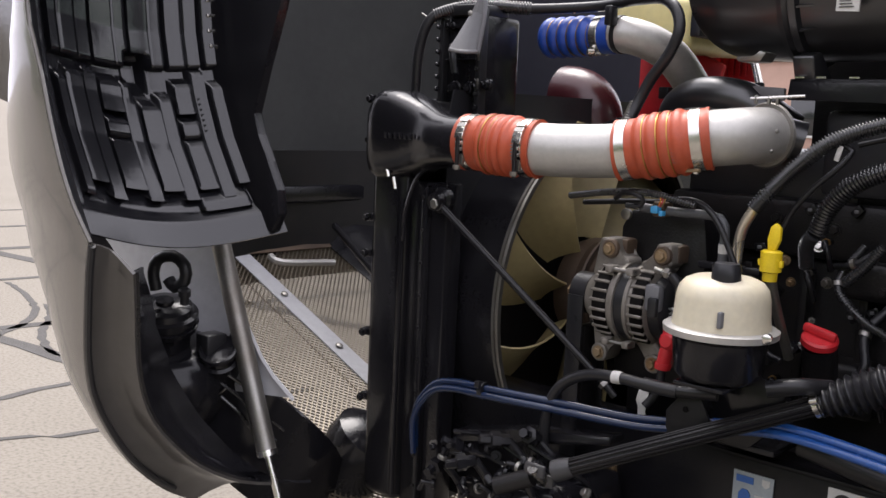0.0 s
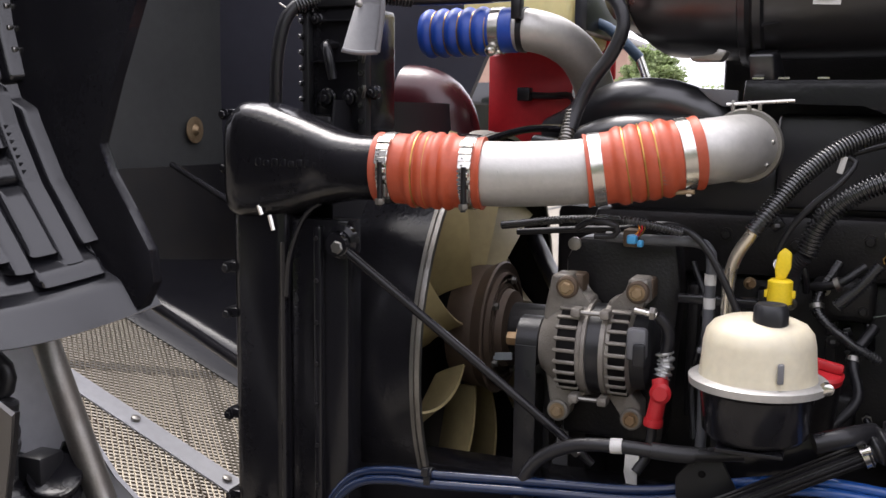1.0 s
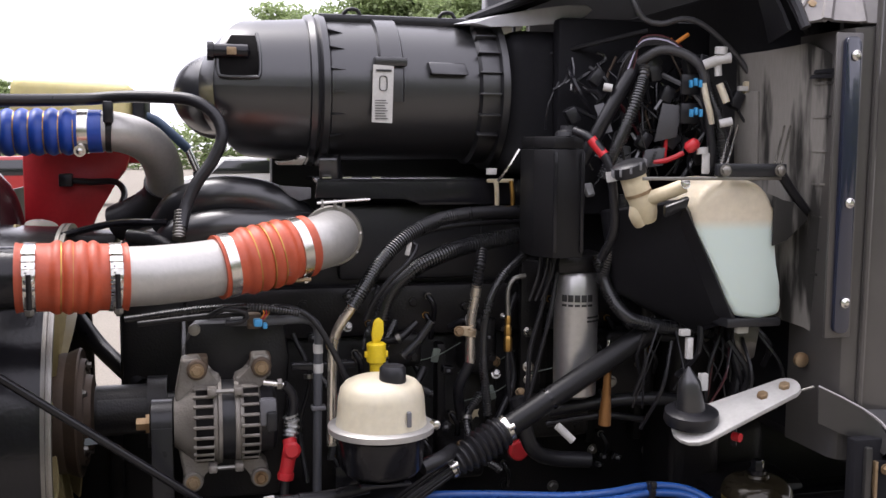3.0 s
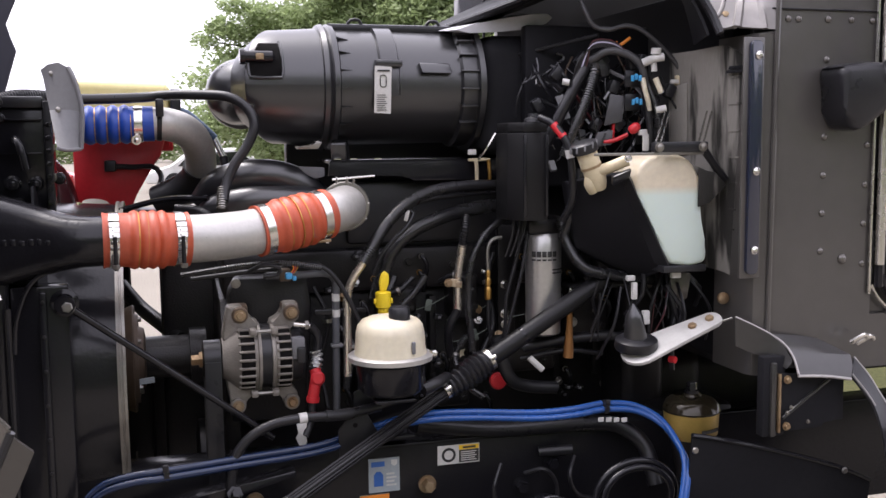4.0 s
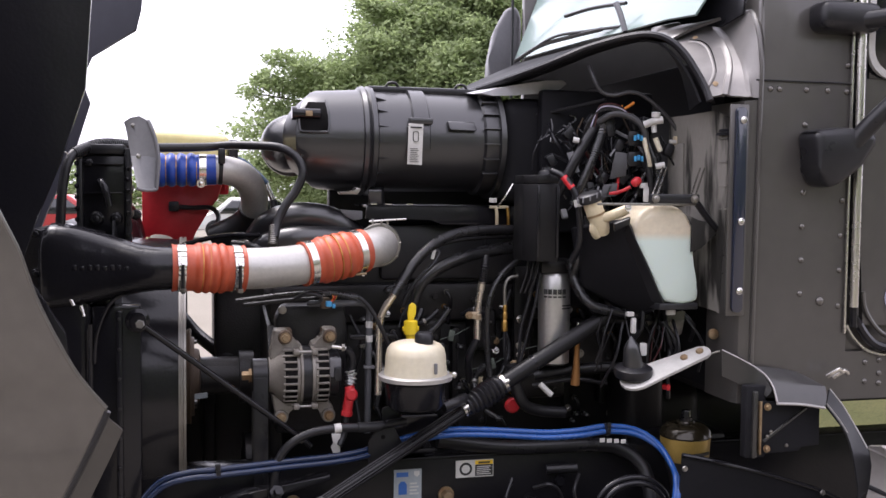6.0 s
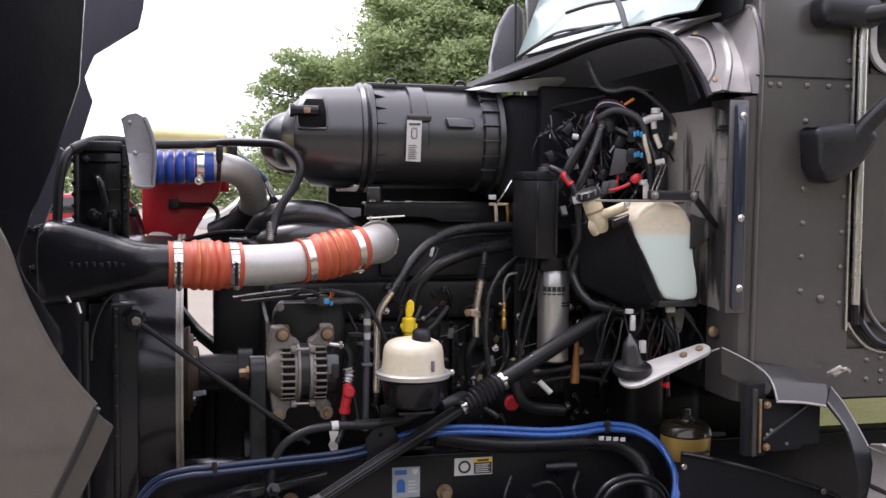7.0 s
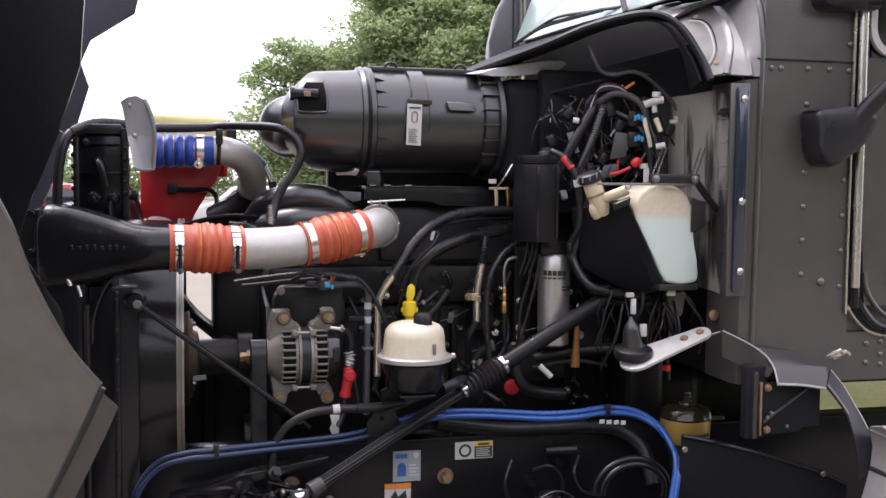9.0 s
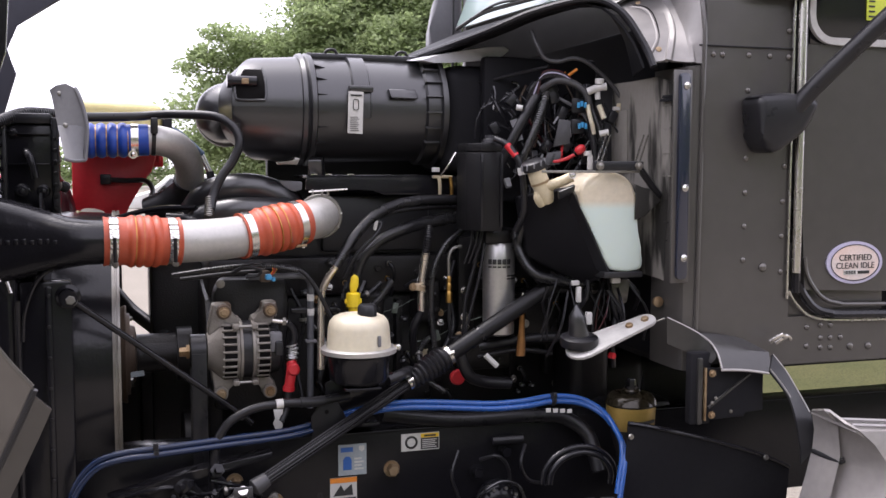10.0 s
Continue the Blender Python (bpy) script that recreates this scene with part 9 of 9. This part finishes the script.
def build_wheel():
    w = thing("front_wheel", (0.78, -0.55, 0.0), "dusty black truck tyre on the front axle", "wheel")
    part("tyre", lathe([(-0.13, 0.28), (-0.14, 0.36), (-0.14, 0.43), (-0.12, 0.465), (-0.05, 0.475), (0.05, 0.475), (0.12, 0.465), (0.14, 0.43), (0.14, 0.36), (0.13, 0.28)], (0.78, -0.55, 0.475), (0, 1, 0), 64), M_RUBBER, w)
    part("rim", lathe([(-0.12, 0.28), (-0.1, 0.27), (-0.05, 0.15), (-0.05, 0.02)], (0.78, -0.55, 0.475), (0, 1, 0), 40), M_ALU, w)
    for k in range(60):
        a = 2 * math.pi * k / 60
        c = Vector((0.78 + 0.472 * math.cos(a), -0.55, 0.475 + 0.472 * math.sin(a)))
        part("tread_block", box(c - Vector((0.018, 0.115, 0.008)), c + Vector((0.018, 0.115, 0.008)), 0.002, turn=Matrix.Rotation(-a + math.pi / 2, 4, "Y"), segs=1), M_RUBBER, w)
    arc = spline([(0.955, -0.30, 1.083), (1.023, -0.30, 1.068), (1.181, -0.30, 1.024), (1.345, -0.30, 0.970), (1.43, -0.30, 0.93)], 0.05)
    g = thing("mud_guard", (1.1, -0.3, 0.6), "black plastic inner mud guard behind the wheel", "mud guard")
    part("guard_skin", sheet([[p, p + Vector((0, 0.015, -0.15)), p + Vector((-0.05, 0.03, -0.4))] for p in arc], 0.005), M_VOID, g)
    part("guard_edge", tube(arc, 0.006, 8), M_GLOSS, g)
    for p in ((1.35, -0.31, 0.965), (0.96, -0.305, 1.05)):
        part("guard_clip", lathe([(0, 0.008), (0.004, 0.006)], p, (0, -1, 0), 10), M_DULLSTEEL, g)
    b = thing("air_brake_loop", (0.88, -0.2, 0.9), "looped black brake hoses above the wheel", "hose")
    for k, r in enumerate((0.10, 0.085)):
        part("loop", tube([(0.86 + r * math.cos(a), -0.22 - 0.01 * k, 0.93 + 0.8 * r * math.sin(a)) for a in (math.pi * j / 8 - 0.3 for j in range(10))], 0.008, 10), M_GLOSS, b)
    ch = thing("brake_chamber", (0.711, -0.04, 0.816), "black brake chamber with small fittings", "brake chamber")
    part("shell", lathe([(0, 0.062), (0.015, 0.066), (0.03, 0.062), (0.045, 0.05), (0.055, 0.03)], (0.711, -0.01, 0.816), (0, -1, 0.1), 32), M_GLOSS, ch)
    for k in range(9):
        a = radians(15 + 20 * k)
        part("clamp_nut", hexbolt((0.711 + 0.05 * math.cos(a), -0.055, 0.816 + 0.05 * math.sin(a)), (0, -1, 0.2), 0.005, 0.008, washer=False), M_DULLSTEEL if k % 2 else M_GLOSS, ch)
    part("line", tube([(0.711 - 0.075, -0.03, 0.816), (0.711 - 0.05, -0.06, 0.816 + 0.045), (0.711, -0.065, 0.816 + 0.07), (0.711 + 0.05, -0.06, 0.816 + 0.05), (0.711 + 0.085, -0.03, 0.816 - 0.02)], 0.0045, 8), M_LOOM, ch)
    part("stub", tube([(0.70, -0.02, 0.985), (0.78, -0.04, 0.99)], 0.012, 12), M_RUBBER, b)
    for line in (((0.60, -0.03, 0.97), (0.575, -0.05, 0.91), (0.60, -0.04, 0.84)), ((0.66, -0.03, 0.94), (0.70, -0.06, 0.955), (0.735, -0.05, 0.91), (0.74, -0.04, 0.83)), ((0.79, -0.03, 0.97), (0.765, -0.06, 0.93), (0.79, -0.05, 0.88), (0.85, -0.04, 0.86))):
        part("line", tube(line, 0.005, 8), M_RUBBER, b)


def build_loose_wires():
    """Thin loose wires with small plugs round the main harness."""
    rnd = random.Random(29)
    w = thing("loose_wiring", (0.86, 0.05, 1.74), "tangle of thin wires and plugs beside the harness", "wiring")
    tints = (M_RUBBER, M_LOOM, M_GLOSS, M_RUBBER, M_PLATE, M_LOOM, M_RUBBER, M_CLUTCH, M_GLOSS, M_DARKRED)
    for k in range(30):
        a = Vector((rnd.uniform(0.79, 1.0), rnd.uniform(0.02, 0.11), rnd.uniform(1.84, 1.96)))
        b = a + Vector((rnd.uniform(-0.07, 0.07), rnd.uniform(-0.03, 0.02), rnd.uniform(-0.2, -0.07)))
        sag = Vector((rnd.uniform(-0.04, 0.04), rnd.uniform(-0.03, 0.01), rnd.uniform(-0.02, 0.03)))
        part("wire", tube([a, a.lerp(b, 0.35) + sag, a.lerp(b, 0.7) - sag * 0.6, b], rnd.choice((0.002, 0.0028, 0.004)), 6), tints[k % len(tints)], w)
        if k % 2 == 0:
            h = Vector((rnd.uniform(0.006, 0.012), 0.006, rnd.uniform(0.008, 0.018)))
            turn = Euler((rnd.uniform(-0.6, 0.6), rnd.uniform(-0.9, 0.9), 0)).to_matrix().to_4x4()
            part("plug", box(b - h, b + h, 0.002, turn=turn, segs=1), (M_PLASTIC, M_SHIELD, M_GLOSS, M_PLASTIC, M_PANEL)[k // 2 % 5], w)


def build_flank_clutter():
    """Small hoses, clips and nuts in the shade of the block."""
    rnd = random.Random(17)
    runs = (((0.40, 0.20, 1.40), (0.37, 0.17, 1.33), (0.42, 0.15, 1.28), (0.47, 0.16, 1.25)), ((0.46, 0.19, 1.30), (0.43, 0.16, 1.25), (0.44, 0.14, 1.19), (0.40, 0.12, 1.14)),
            ((0.52, 0.21, 1.38), (0.55, 0.18, 1.40), (0.59, 0.19, 1.37)), ((0.58, 0.18, 1.24), (0.54, 0.14, 1.20), (0.55, 0.10, 1.14), (0.60, 0.10, 1.10)),
            ((0.36, 0.18, 1.36), (0.40, 0.16, 1.37), (0.44, 0.17, 1.40)), ((0.66, 0.19, 1.45), (0.63, 0.16, 1.38), (0.64, 0.14, 1.28), (0.60, 0.12, 1.2)),
            ((0.78, 0.14, 1.42), (0.80, 0.10, 1.36), (0.83, 0.09, 1.30), (0.82, 0.1, 1.22)), ((0.70, 0.1, 1.19), (0.80, 0.05, 1.215), (0.90, 0.05, 1.20)),
            ((0.18, 0.10, 1.40), (0.21, 0.08, 1.32), (0.19, 0.08, 1.22), (0.2, 0.05, 1.12)), ((0.24, 0.14, 1.30), (0.27, 0.10, 1.25), (0.25, 0.09, 1.15)))
    for k, line in enumerate(runs):
        h = thing("small_hose", line[-1], "thin black hose clipped to the block", "hose", "small hoses on the block")
        part("hose", ribbed(line, 0.008, 0.0055, 0.2) if k % 3 == 0 else tube(line, rnd.choice((0.005, 0.007, 0.009)), 10), M_LOOM if k % 3 == 0 else M_RUBBER, h)
        m = Vector(line[1])
        part("clamp", lathe([(-0.004, 0.0105), (-0.004, 0.0115), (0.004, 0.0115), (0.004, 0.0105)], m, Vector(line[2]) - Vector(line[0]), 14), M_DULLSTEEL, h)
    for k in range(62):
        x, z = rnd.uniform(0.22, 1.04), rnd.uniform(1.05, 1.46)
        y = rnd.uniform(0.15, 0.24)
        e = thing("engine_plug", (x, y, z), "small dark plug or nut on the engine flank", "fitting", "fittings on the block")
        ax = Vector((rnd.uniform(-0.5, 0.5), -1, rnd.uniform(-0.4, 0.6)))
        if k % 3 == 0:
            part("nut", hexbolt((x, y, z), ax, rnd.uniform(0.004, 0.009), 0.012), rnd.choice((M_STEEL, M_STEEL, M_DULLSTEEL, M_RUSTBOLT)), e)
        elif k % 3 == 1:
            part("plug", box((x - 0.011, y - 0.012, z - 0.008), (x + 0.011, y + 0.012, z + 0.008), 0.003, turn=Matrix.Rotation(rnd.uniform(-1, 1), 4, "Y")), M_GLOSS, e)
            part("latch", box((x - 0.004, y - 0.015, z - 0.003), (x + 0.004, y - 0.011, z + 0.003), 0.001), M_SHIELD, e)
        else:
            part("elbow", tube([(x, y + 0.02, z), (x, y - 0.01, z), (x + 0.01, y - 0.015, z - 0.02), (x + 0.012, y, z - 0.05)], 0.006, 10), M_GLOSS, e)
            part("collar", lathe([(0, 0.008), (0.006, 0.008)], (x, y, z), (0, -1, 0), 6), M_BRASS if k % 2 else M_DULLSTEEL, e)


build_hoses()
build_flank_clutter()
build_steering()
build_right_bay()
build_wiring()
build_wheel()
build_loose_wires()
